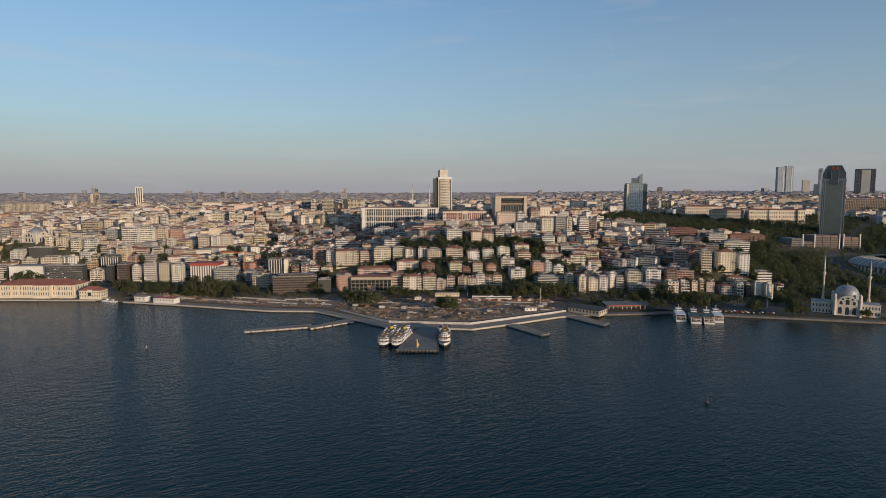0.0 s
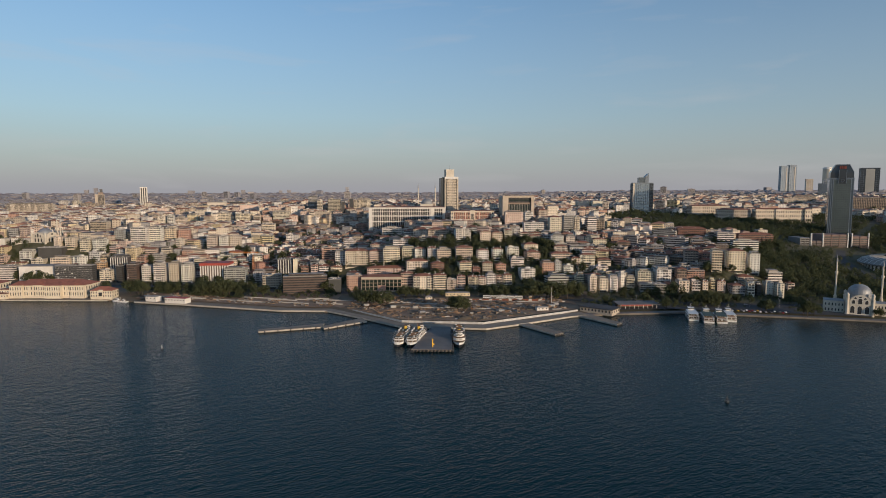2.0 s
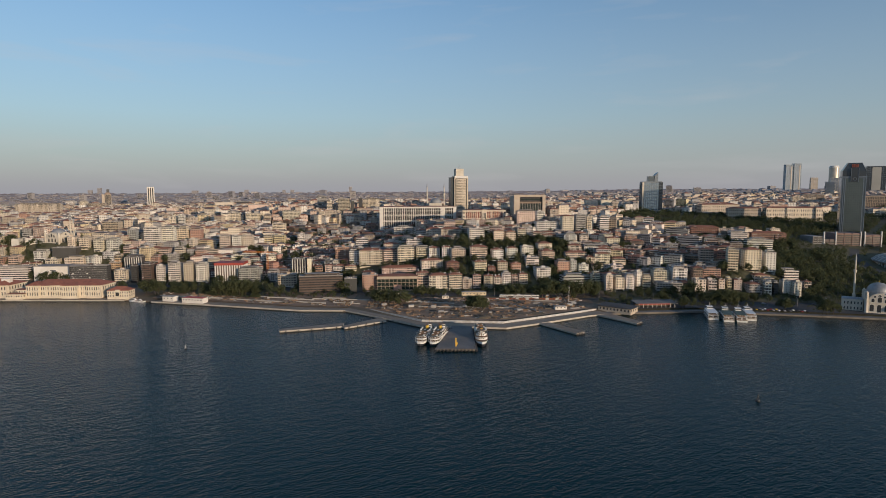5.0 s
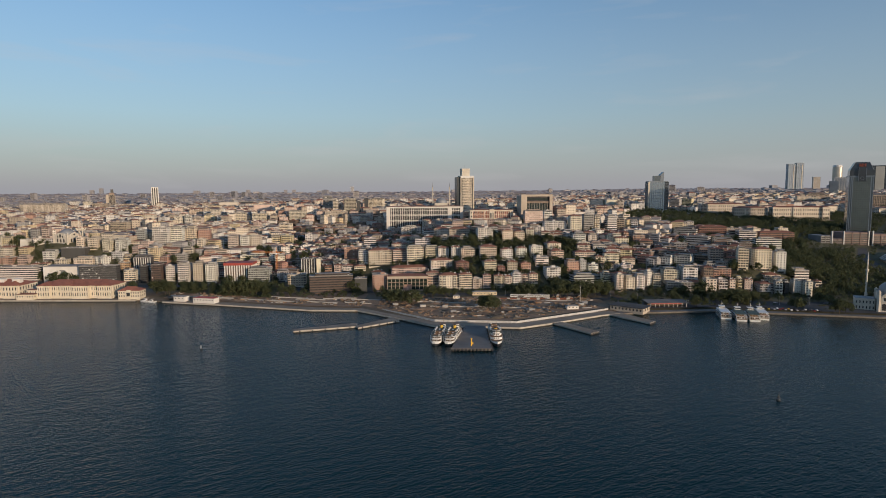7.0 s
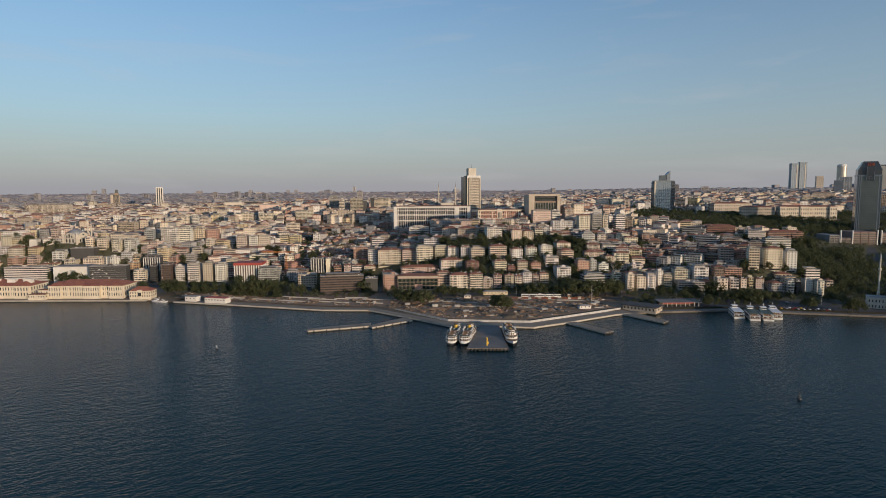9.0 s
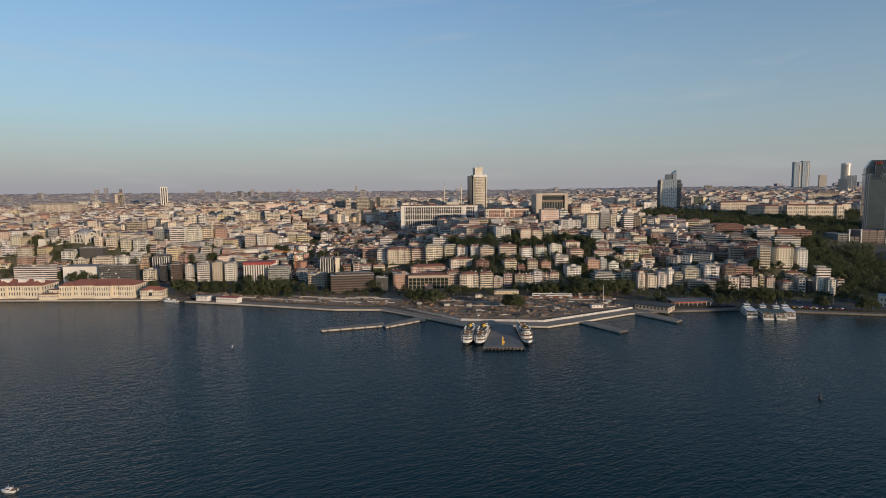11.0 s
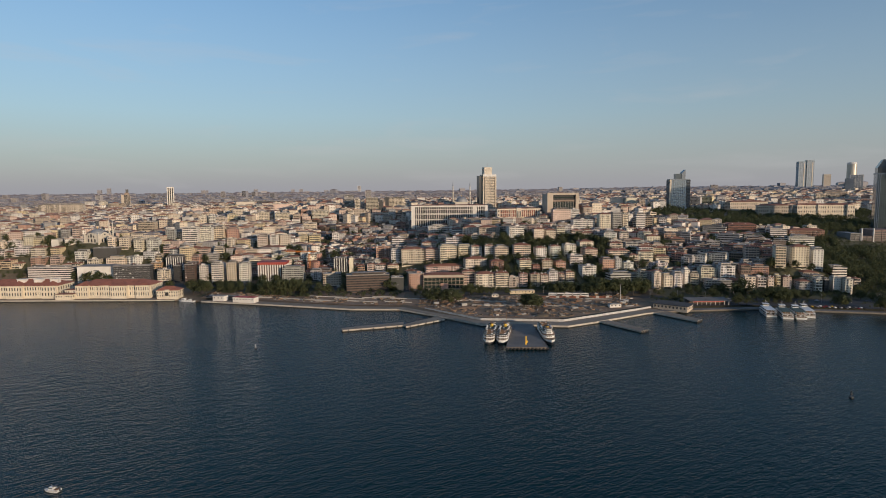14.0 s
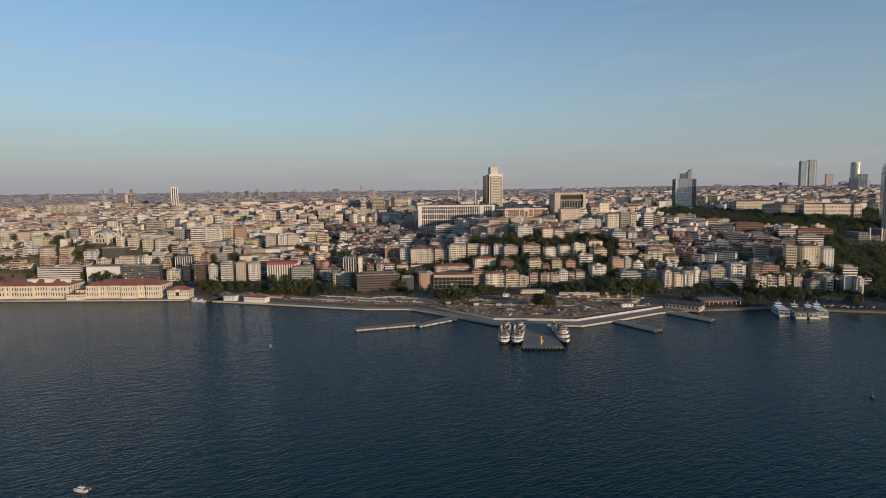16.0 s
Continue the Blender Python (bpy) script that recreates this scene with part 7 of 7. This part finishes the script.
    take(x, y, w, d)
    s = Shape()
    s.box(-w / 2, -d / 2, -1, w / 2, d / 2, h, plaster)
    part("wall", s, hut, colour=PAINT[paint])
    s = Shape()
    s.hip(-w / 2, -d / 2, w / 2, d / 2, h, 1.2, roof, 0.4)
    part("roof", s, hut)
    one = window_mesh(1.6, 1.4)
    for i in range(max(2, int(w / 4))):
        part("window", one, hut, at=pose(-w / 2 + w * (i + 0.5) / max(2, int(w / 4)), -d / 2, h * 0.45))

# ---- trees ----
def tree_shapes(seed, h, spread, clumps, leaf, size=1.0):
    """Trunk with limbs, and a crown of many small leaf sprays gathered in clumps."""
    rnd = random.Random(seed)
    trunk, crown = Shape(), Shape()
    trunk.bar((0, 0, -1.2), (0, 0, h * 0.45), h * 0.026, bark, 7, h * 0.016)
    for i in range(clumps):
        a = rnd.uniform(0, 2 * math.pi)
        t = (i + 0.5) / clumps
        z = h * (0.34 + 0.58 * t + rnd.uniform(-0.05, 0.05))
        reach = spread * math.sin(math.pi * (0.18 + 0.76 * t)) * rnd.uniform(0.35, 1.0)
        c = Vector((reach * math.cos(a), reach * math.sin(a), z))
        if i % 3 == 0:
            trunk.bar((0, 0, h * rnd.uniform(0.28, 0.44)), c, h * 0.010, bark, 5, h * 0.004)
        r = spread * rnd.uniform(0.30, 0.48)
        for _ in range(leaf):
            d = Vector((rnd.gauss(0, 1), rnd.gauss(0, 1), rnd.gauss(0, 0.75)))
            d = d.normalized() * r * rnd.uniform(0.55, 1.0)
            p = c + d
            q = r * rnd.uniform(0.20, 0.34) * size
            n = (d.normalized() + Vector((rnd.uniform(-0.4, 0.4), rnd.uniform(-0.4, 0.4), rnd.uniform(-0.1, 0.6)))).normalized()
            e = n.orthogonal().normalized()
            f = n.cross(e)
            g = rnd.uniform(0, 6.28)
            e, f = e * math.cos(g) + f * math.sin(g), f * math.cos(g) - e * math.sin(g)
            crown.face([p - e * q, p - f * q * 0.6 + n * q * 0.2, p + e * q, p + f * q * 0.6 - n * q * 0.15], leaves)
    return trunk, crown


TREES = []
for k, (h, spread) in enumerate(((12, 6.4), (12, 5.4), (12, 7.0), (12, 4.6))):
    trunk, crown = tree_shapes(40 + k, h, spread, 24, 40, 0.88)
    TREES.append((trunk.data("trunk"), crown.data("crown")))


def tree(x, y, h, rnd, label, z=None):
    k = rnd.randrange(len(TREES))
    f = h / 12
    ob = thing("tree", pose(x, y, (max(1.6, ground(x, y)) if z is None else z), 0, 0, rnd.uniform(0, 360)), label, "tree", "trees of the town")
    ob.scale = (f * rnd.uniform(0.9, 1.15), f * rnd.uniform(0.9, 1.15), f)
    part("trunk", TREES[k][0], ob)
    part("crown", TREES[k][1], ob)
    return ob


rnd = random.Random(77)
PARK = ((-411, 742, 17), (-404, 745, 18), (-396, 735, 17), (-389, 730, 19), (-442, 744, 16), (-599, 822, 15), (-590, 822, 16), (-578, 822, 16), (-563, 821, 12), (-398, 744, 13), (-391, 747, 11),
        (-380, 751, 10), (-367, 751, 11), (-353, 750, 11), (-341, 750, 13), (-328, 749, 15), (-313, 726, 17), (-303, 726, 19), (-294, 722, 21), (-285, 722, 22), (-278, 725, 21), (-273, 732, 18))
PARK_B = ((-246, 722, 17), (-238, 728, 13), (-266, 725, 13), (-112, 675, 15), (-104, 669, 16), (-97, 668, 16), (-89, 662, 16),
          (-81, 661, 17), (-76, 675, 14), (-162, 745, 15), (-158, 744, 15), (-66, 714, 13), (-59, 713, 14), (-51, 713, 12), (-43, 714, 12), (-3, 634, 14), (4, 627, 17), (10, 634, 13))
AVENUE = ((33, 729, 12), (39, 721, 14), (47, 713, 16), (55, 710, 17), (63, 710, 16), (71, 716, 15), (79, 709, 16), (87, 704, 18), (95, 704, 20), (104, 704, 20), (112, 703, 21), (120, 704, 20), (128, 704, 20),
          (137, 704, 19), (146, 708, 18), (154, 711, 17), (203, 703, 9), (214, 704, 9), (234, 704, 11), (243, 701, 12), (256, 691, 17), (260, 688, 19))
EAST = ((230, 643, 12), (234, 644, 13), (242, 643, 12), (265, 666, 11), (273, 661, 14), (280, 658, 16), (286, 655, 17), (293, 655, 16), (304, 660, 12), (333, 633, 11), (335, 627, 12), (345, 633, 10), (364, 609, 12),
        (367, 607, 15), (375, 609, 12), (315, 676, 10), (327, 676, 9), (338, 665, 9), (381, 663, 11), (385, 650, 12), (436, 600, 8), (440, 602, 8))
for group in (PARK, PARK_B, AVENUE, EAST):
    for x, y, h in group:
        tree(x, y, h * rnd.uniform(0.92, 1.08), rnd, "broad green plane tree beside the waterfront")
for x in range(-420, 420, 11):
    if rnd.random() < 0.55:
        y = along(ROAD[:10], x) + rnd.choice((-12, 12)) + rnd.uniform(-2, 2)
        if free(x, y, 2):
            tree(x + rnd.uniform(-3, 3), y, rnd.uniform(6, 11), rnd, "green street tree along the coast road")
# trees between the houses
count = 0
while count < 165:
    y = rnd.uniform(735, 1000)
    x = rnd.uniform(-0.8, 0.62) * y - 50
    h = min(rnd.uniform(8, 15), clear_height(x, y, 6) + 3)
    if y > town_front(x) - 25 and h > 5 and free(x, y, 1.0):
        tree(x, y, h, rnd, "green garden tree between town houses")
        count += 1

# the wooded slope, far groves and garden green, joined
grove = []
for k in range(3):
    grove.append(tree_shapes(60 + k, 12, (6.4, 5.6, 7.0)[k], 10, 15, 1.22)[1])


def wood(name, label, places):
    s = Shape()
    slot = s.slot(leaves)
    for x, y, h in places:
        g = grove[rnd.randrange(3)]
        f, a = h / 12, rnd.uniform(0, 6.28)
        c, k, z, n = math.cos(a) * f, math.sin(a) * f, ground(x, y) - 0.12 * h, len(s.v)
        s.v += [(x + p[0] * c - p[1] * k, y + p[0] * k + p[1] * c, z + p[2] * f) for p in g.v]
        s.f += [tuple(n + i for i in face) for face in g.f]
        s.m += [slot] * len(g.f)
    return lone(name, s, label, "trees", kind="stuff")


places = []
while len(places) < 2050:
    x, y = rnd.uniform(320, 1250), rnd.uniform(640, 1320)
    if wooded(x, y) and free(x, y, 0.0) and (x + 20) / y < 0.86 and abs(x - along(((640, 540), (700, 542), (830, 572), (890, 582), (960, 640), (1230, 900)), y)) > 12:
        h = rnd.uniform(9, 16) * (1 if y < 1120 else 0.75)
        if y < 985 and abs((x + 25) / y - 0.665) < 0.075:
            # the slope below the tower's podium keeps it in view
            h = max(min(h, 132 - 94 * y / 965 - ground(x, y)), rnd.uniform(3.0, 5.5))
        if h > 2.5:
            places.append((x, y, h))
wood("woods", "dark green wooded park slope", places)
places = []
while len(places) < 420:
    y = rnd.uniform(780, 2300)
    x = rnd.uniform(-0.85, 0.7) * y - 50
    if (y > 1010 or free(x, y, 1.0)) and y > town_front(x) and noise.noise((x * 0.008, y * 0.008, 3)) > 0.05:
        places.append((x, y, rnd.uniform(9, 15)))
places += [(x, y, h) for x, y, h in GARDENS if y < 2000]
places += [(x + rnd.uniform(-7, 7), y + rnd.uniform(-5, 5), h * 0.8) for x, y, h in GARDENS if y < 1010]
for _ in range(6000):
    y = rnd.uniform(748, 1010)
    x = rnd.uniform(-0.84, 0.60) * y - 50
    if y < town_front(x) - 15 or not free(x, y, 0.3) or len(places) > 1400:
        continue
    h = min(rnd.uniform(4, 12), clear_height(x, y, 5) + 1.5)
    if h > -6:
        places.append((x, y, max(2.4, h)))
for _ in range(1100):
    y = rnd.uniform(742, 905)
    x = rnd.uniform(-0.13, 0.2) * y
    if y > town_front(x) - 18 and free(x, y, 0.2):
        places.append((x, y, max(2.6, min(rnd.uniform(4, 10), clear_height(x, y, 5) + 1.5))))
for _ in range(170):
    x, y = rnd.uniform(-790, -550), rnd.uniform(842, 925)
    if free(x, y, 0.6):
        places.append((x, y, max(2.6, min(rnd.uniform(4, 9), clear_height(x, y, 5) + 1.5))))
for _ in range(230):
    y = rnd.uniform(1240, 2250)
    places.append((rnd.uniform(0.24, 0.72) * y, y, rnd.uniform(10, 17)))
places += [(rnd.uniform(-1440, -1220), rnd.uniform(2400, 2520), rnd.uniform(12, 17)) for _ in range(90)]
places += [(rnd.uniform(-1410, -1300), rnd.uniform(1640, 1740), rnd.uniform(11, 15)) for _ in range(45)]
wood("garden_trees", "dark green trees scattered between far houses", places)

places = []
while len(places) < 260:
    x = rnd.uniform(-395, -150)
    y = rnd.uniform(shore(x) + 44, 800)
    if x > -262 and (y < 735 or rnd.random() < 0.6):
        continue
    if free(x, y, 0.5) and abs(y - along(ROAD[:10], x)) > 11 and noise.noise((x * 0.03, y * 0.03, 8)) > -0.12:
        places.append((x, y, rnd.uniform(2.5, 7) if y < shore(x) + 60 else rnd.uniform(5, 12)))
while len(places) < 500:
    x = rnd.uniform(150, 430)
    y = rnd.uniform(shore(x) + 22, 735)
    if free(x, y, 0.5) and abs(y - along(ROAD[:10], x)) > 11 and not (290 < x < 365 and 610 < y < 645):
        places.append((x, y, rnd.uniform(2.5, 8)))
while len(places) < 600:
    x, y = rnd.uniform(300, 420), rnd.uniform(690, 760)
    if free(x, y, 0.3):
        places.append((x, y, rnd.uniform(2.5, 6)))
for _ in range(70):
    x, y = rnd.uniform(-262, -120), rnd.uniform(708, 748)
    if free(x, y, 1.0) and abs(y - along(ROAD[:10], x)) > 10:
        places.append((x, y, rnd.uniform(3, 8)))
wood("shrubs", "dark green shrubs and small trees along the shore", places)

# ---- the building site, street furniture, vehicles ----
def lamp_post(x, y, h, label="grey street lamp beside the coast road"):
    ob = thing("street_lamp", pose(x, y, max(1.6, ground(x, y)), 0, 0, 90), label, "lamp", "street lamps")
    s = Shape()
    s.bar((0, 0, -0.5), (0, 0, h), 0.14, concrete, 6, 0.08)
    part("post", s, ob)
    s = Shape()
    s.bar((0, 0, h), (1.8, 0, h + 0.4), 0.07, concrete)
    part("arm", s, ob)
    s = Shape()
    s.box(1.5, -0.2, h + 0.3, 2.4, 0.2, h + 0.5, trim)
    part("lantern", s, ob)


rnd = random.Random(5)
for x in range(-420, 440, 30):
    lamp_post(x, along(ROAD[:10], x) - 10, 9)
pole = thing("mast_pole", pose(112, 672, 2.5), "tall pale floodlight mast on the site", "mast")
s = Shape()
s.bar((0, 0, -0.5), (0, 0, 20), 0.3, trim, 8, 0.15)
part("shaft", s, pole)
s = Shape()
s.box(-1.2, -0.2, 19.6, 1.2, 0.2, 20.6, dark_metal)
part("lamp_head", s, pole)

car_body, car_glass, car_wheel = Shape(), Shape(), Shape()
car_body.solid([(-2.1, -0.85, 0.35), (2.1, -0.85, 0.35), (2.1, 0.85, 0.35), (-2.1, 0.85, 0.35), (-2.1, -0.85, 0.85), (2.1, -0.85, 0.8), (2.1, 0.85, 0.8), (-2.1, 0.85, 0.85),
                (-1.7, -0.72, 1.42), (0.5, -0.72, 1.45), (0.5, 0.72, 1.45), (-1.7, 0.72, 1.42), (1.2, -0.82, 0.9), (1.2, 0.82, 0.9)],
               [(0, 3, 2, 1), (0, 1, 5, 4), (2, 3, 7, 6), (1, 2, 6, 5), (3, 0, 4, 7), (4, 12, 9, 8), (4, 5, 12), (6, 7, 13), (7, 11, 10, 13), (8, 9, 10, 11), (9, 12, 13, 10), (12, 5, 6, 13), (7, 4, 8, 11)], plaster)
car_glass.box(-1.65, -0.80, 0.95, 0.62, 0.80, 1.32, glass, 0.06)
car_wheel.bar((0, -0.1, 0), (0, 0.1, 0), 0.33, black_paint, 10)
car_meshes = (car_body.data("body"), car_glass.data("windows"), car_wheel.data("wheel"))
CARS = {"white": (0.7, 0.7, 0.7), "silver": (0.35, 0.35, 0.36), "black": (0.03, 0.03, 0.03), "grey": (0.14, 0.14, 0.15), "dark red": (0.2, 0.03, 0.03), "yellow": (0.55, 0.36, 0.05)}


def car(x, y, turn, paint, size=1.0):
    ob = thing("car", pose(x, y, max(1.55, ground(x, y)) + 0.22, 0, 0, turn), "small %s car on the coast road" % paint, "car", "cars on the shore")
    ob.scale = (size, size, size)
    part("body", car_meshes[0], ob, colour=CARS[paint])
    part("windows", car_meshes[1], ob)
    for a in (-1.3, 1.3):
        for b in (-0.8, 0.8):
            part("wheel", car_meshes[2], ob, at=pose(a, b, 0.33))


kinds = list(CARS)
for i in range(26):
    x = rnd.uniform(-380, 430)
    y = along(ROAD[:10], x)
    slope_turn = math.degrees(math.atan2(along(ROAD[:10], x + 5) - y, 5))
    car(x, y + rnd.choice((-5, -2, 2, 5)), slope_turn, rnd.choice(kinds))
for i in range(22):
    car(300 + 5.2 * (i % 11), 630 + 5.5 * (i // 11) - 1.5 * (i % 11), 80, rnd.choice(kinds))

# a parked tram beside the avenue
tram = thing("tram", pose(62, 706, 3.3, 0, 0, -4), "long white tram at its stop", "tram")
for i in range(5):
    s = Shape()
    s.box(-4.6, -1.3, 0.4, 4.6, 1.3, 3.6, white_paint, 0.12)
    car_part = part("carriage", s, tram, at=pose(-22 + 9.6 * i, 0, 0))
    s = Shape()
    s.box(-4.3, -1.33, 1.5, 4.3, 1.33, 2.7, glass, 0.04)
    part("windows", s, car_part)
    s = Shape()
    s.box(-3, -1.0, -0.3, 3, 1.0, 0.4, dark_metal)
    part("bogie", s, car_part)

# the tower crane on the hillside
crane = thing("tower_crane", pose(-284, 838, ground(-284, 838), 0, 0, 0), "orange tower crane over a building site", "crane")


def lattice(a, b, w, n):
    s = Shape()
    a, b = Vector(a), Vector(b)
    d = (b - a).normalized()
    e = d.orthogonal().normalized()
    f = d.cross(e)
    cs = [(e + f) * w / 2, (e - f) * w / 2, (-e - f) * w / 2, (-e + f) * w / 2]
    for c in cs:
        s.bar(a + c, b + c, 0.13, orange_paint, 4)
    for i in range(n):
        p, q = a + (b - a) * i / n, a + (b - a) * (i + 1) / n
        for k in range(4):
            s.bar(p + cs[k], q + cs[(k + 1) % 4], 0.08, orange_paint, 4)
    return s


part("mast", lattice((0, 0, -2), (0, 0, 36), 1.8, 12), crane)
part("jib", lattice((0, 0, 35.5), (-36, 6, 35.5), 1.3, 14), crane)
part("counter_jib", lattice((0, 0, 35.5), (11, -2, 35.5), 1.3, 4), crane)
s = Shape()
s.box(8, -3, 32.5, 11, -0.5, 35.5, concrete)
part("counterweight", s, crane)
s = Shape()
s.box(-1, -2.2, 32.8, 1, -0.9, 35, white_paint)
part("cab", s, crane)
s = Shape()
s.bar((0, 0, 36), (0, 0, 42), 0.3, orange_paint, 4)
s.bar((0, 0, 42), (-24, 4, 36.2), 0.06, dark_metal, 4)
s.bar((0, 0, 42), (10, -2, 36.2), 0.06, dark_metal, 4)
part("apex", s, crane)

# containers, heaps, stacks and machines on the bare ground
RUST = {"white": (0.48, 0.46, 0.43), "rust-red": (0.33, 0.12, 0.07), "pale": (0.50, 0.48, 0.44), "grey": (0.33, 0.33, 0.33), "brown": (0.20, 0.13, 0.08)}
box_body, box_door = Shape(), Shape()
ridged = []
for i in range(14):
    ridged += [(-3 + 0.43 * i, -1.2), (-2.94 + 0.43 * i, -1.28), (-2.76 + 0.43 * i, -1.28), (-2.7 + 0.43 * i, -1.2)]
box_body.prism(ridged + [(3, -1.2), (3, 1.2), (-3, 1.2)], 0.15, 2.7, plaster)
box_door.box(3.0, -1.1, 0.3, 3.08, 1.1, 2.6, dark_metal)
box_meshes = (box_body.data("body"), box_door.data("door"))


def site_place():
    while True:
        x, y = rnd.uniform(-120, 128), rnd.uniform(590, 706)
        if y > shore(x) + 30 and free(x, y, 2.5):
            return x, y


for i in range(12):
    x, y = site_place()
    paint = rnd.choice(list(RUST))
    ob = thing("container", pose(x, y, max(1.5, ground(x, y)) + 0.1, 0, 0, rnd.gauss(5, 12)), "%s steel site container on bare earth" % paint, "container", "site containers")
    part("body", box_meshes[0], ob, colour=RUST[paint])
    part("door", box_meshes[1], ob)
for i in range(46):
    x, y = site_place()
    s = Shape()
    r, h, n = rnd.uniform(2.5, 7.5), rnd.uniform(0.7, 2.2), 14
    long = rnd.uniform(1, 2.6)
    pts, faces = [], []
    for k, (f, z) in enumerate(((1.0, -0.3), (0.8, 0.35), (0.5, 0.75), (0.18, 1.0))):
        pts += [(long * r * f * math.cos(6.283 * j / n) * rnd.uniform(0.85, 1.15), r * f * math.sin(6.283 * j / n) * rnd.uniform(0.85, 1.15), h * z * rnd.uniform(0.85, 1.1)) for j in range(n)]
    for k in range(3):
        faces += [(k * n + j, k * n + (j + 1) % n, (k + 1) * n + (j + 1) % n, (k + 1) * n + j) for j in range(n)]
    faces.append(tuple(range(3 * n, 4 * n)))
    s.solid(pts, faces, (site, soil, site)[i % 3])
    lone("earth_mound", s, "low mound of loose brown earth", "mound", "site mounds", m=pose(x, y, max(1.5, ground(x, y)) + 0.05, 0, 0, rnd.gauss(4, 14)))
for i in range(40):
    x, y = site_place()
    ob = thing("material_stack", pose(x, y, max(1.5, ground(x, y)) + 0.1, 0, 0, rnd.gauss(4, 16)), "stack of pale beams lying on the site", "stack", "site stacks")
    mat = (bark, soil, concrete, quay_dark, dark_metal)[i % 5]
    q = Shape()
    length = rnd.uniform(5, 15)
    q.box(-length / 2, -0.22, 0, length / 2, 0.22, 0.4, mat)
    mesh = q.data("beam")
    for k in range(2):
        for j in range(3 - k):
            part("beam", mesh, ob, at=pose(rnd.uniform(-0.4, 0.4), -0.9 + 0.5 * j + 0.25 * k, 0.42 * k))
for k, (x0, y0, x1, y1) in enumerate(((-118, 690, -20, 668), (-60, 650, 40, 640), (20, 690, 120, 676), (30, 660, 60, 610), (44, 664, 74, 616), (-190, 700, -120, 690), (-385, 726, -300, 706), (-290, 702, -215, 678), (-260, 716, -200, 700), (-252, 690, -226, 684), (-222, 700, -186, 692), (-178, 706, -150, 702), (-205, 682, -168, 672), (-160, 676, -128, 668))):
    s = Shape()
    a, b = Vector((x0, y0)), Vector((x1, y1))
    d = (b - a).normalized()
    e = Vector((-d.y, d.x)) * 0.3
    s.prism([(a + e)[:], (a - e)[:], (b - e)[:], (b + e)[:]][::-1], 1.5, 4.6, concrete)
    lone("site_wall", s, "low pale concrete wall across the site", "wall", "site walls")
for i in range(2):
    x, y = site_place()
    ob = thing("excavator", pose(x, y, max(1.5, ground(x, y)) + 0.1, 0, 0, rnd.uniform(0, 360)), "dull orange excavator standing on bare earth", "excavator", "site machines")
    for k in (-1, 1):
        s = Shape()
        s.box(-2.0, k * 1.2 - 0.35, 0, 2.0, k * 1.2 + 0.35, 0.9, dark_metal, 0.1)
        part("track", s, ob)
    s = Shape()
    s.box(-2.2, -1.3, 1.0, 1.2, 1.3, 2.1, machine_orange, 0.1)
    part("body", s, ob)
    s = Shape()
    s.box(-0.2, 0.2, 2.1, 1.2, 1.25, 3.3, glass, 0.1)
    part("cab", s, ob)
    s = Shape()
    s.bar((1.0, -0.2, 1.8), (3.6, -0.2, 4.4), 0.28, machine_orange, 6)
    s.bar((3.6, -0.2, 4.4), (5.6, -0.2, 2.0), 0.22, machine_orange, 6)
    part("boom", s, ob)
    s = Shape()
    s.box(5.1, -0.8, 0.9, 6.2, 0.4, 2.0, dark_metal, 0.15)
    part("bucket", s, ob)

# loose rubble all over the site
s = Shape()
mats = (site, soil, bark, site, quay_dark, concrete)
for i in range(3600):
    x, y = site_place()
    if i > 2700:
        x = rnd.uniform(-388, -130)
        y = shore(x) + rnd.uniform(20, 55)
    if noise.noise((x * 0.05, y * 0.05, 1)) < -0.1:
        continue
    a, b, h = rnd.uniform(0.3, 2.2), rnd.uniform(0.15, 0.7), rnd.uniform(0.2, 0.9) * (1 if rnd.random() < 0.8 else 2)
    g, z = rnd.gauss(0.1, 0.5), max(1.5, ground(x, y)) + 0.1
    c, k = math.cos(g), math.sin(g)
    pts = [(x + p * c - q * k, y + p * k + q * c, z + e) for e in (0, h) for p, q in ((-a, -b), (a, -b), (a * 0.9, b), (-a, b * 0.8))]
    s.solid(pts, [(4, 5, 6, 7), (0, 1, 5, 4), (1, 2, 6, 5), (2, 3, 7, 6), (3, 0, 4, 7)], mats[int(rnd.random() ** 1.5 * 6)])
lone("rubble", s, "scattered rubble and timber on the building site", "rubble", kind="stuff")

# a row of rusty and pale barrier panels before the tram line
bar_panel = Shape()
bar_panel.box(-1.75, -0.3, 0, 1.75, 0.3, 2.2, plaster)
bar_panel.box(-1.9, -0.5, 0, -1.6, 0.5, 0.4, plaster)
bar_mesh = bar_panel.data("barrier_panel")
for i in range(26):
    paint = "rust-red" if i % 3 else "pale"
    x = 8 + 3.9 * i
    y = 690 - 0.06 * i
    lone("barrier_panel", bar_mesh, "%s barrier panel before the tram line" % paint, "barrier", "barriers", m=pose(x, y, ground(x, y) + 0.12, 0, 0, rnd.gauss(-1, 2)), colour=[0.6 * c for c in RUST[paint]] if i % 3 else RUST[paint])
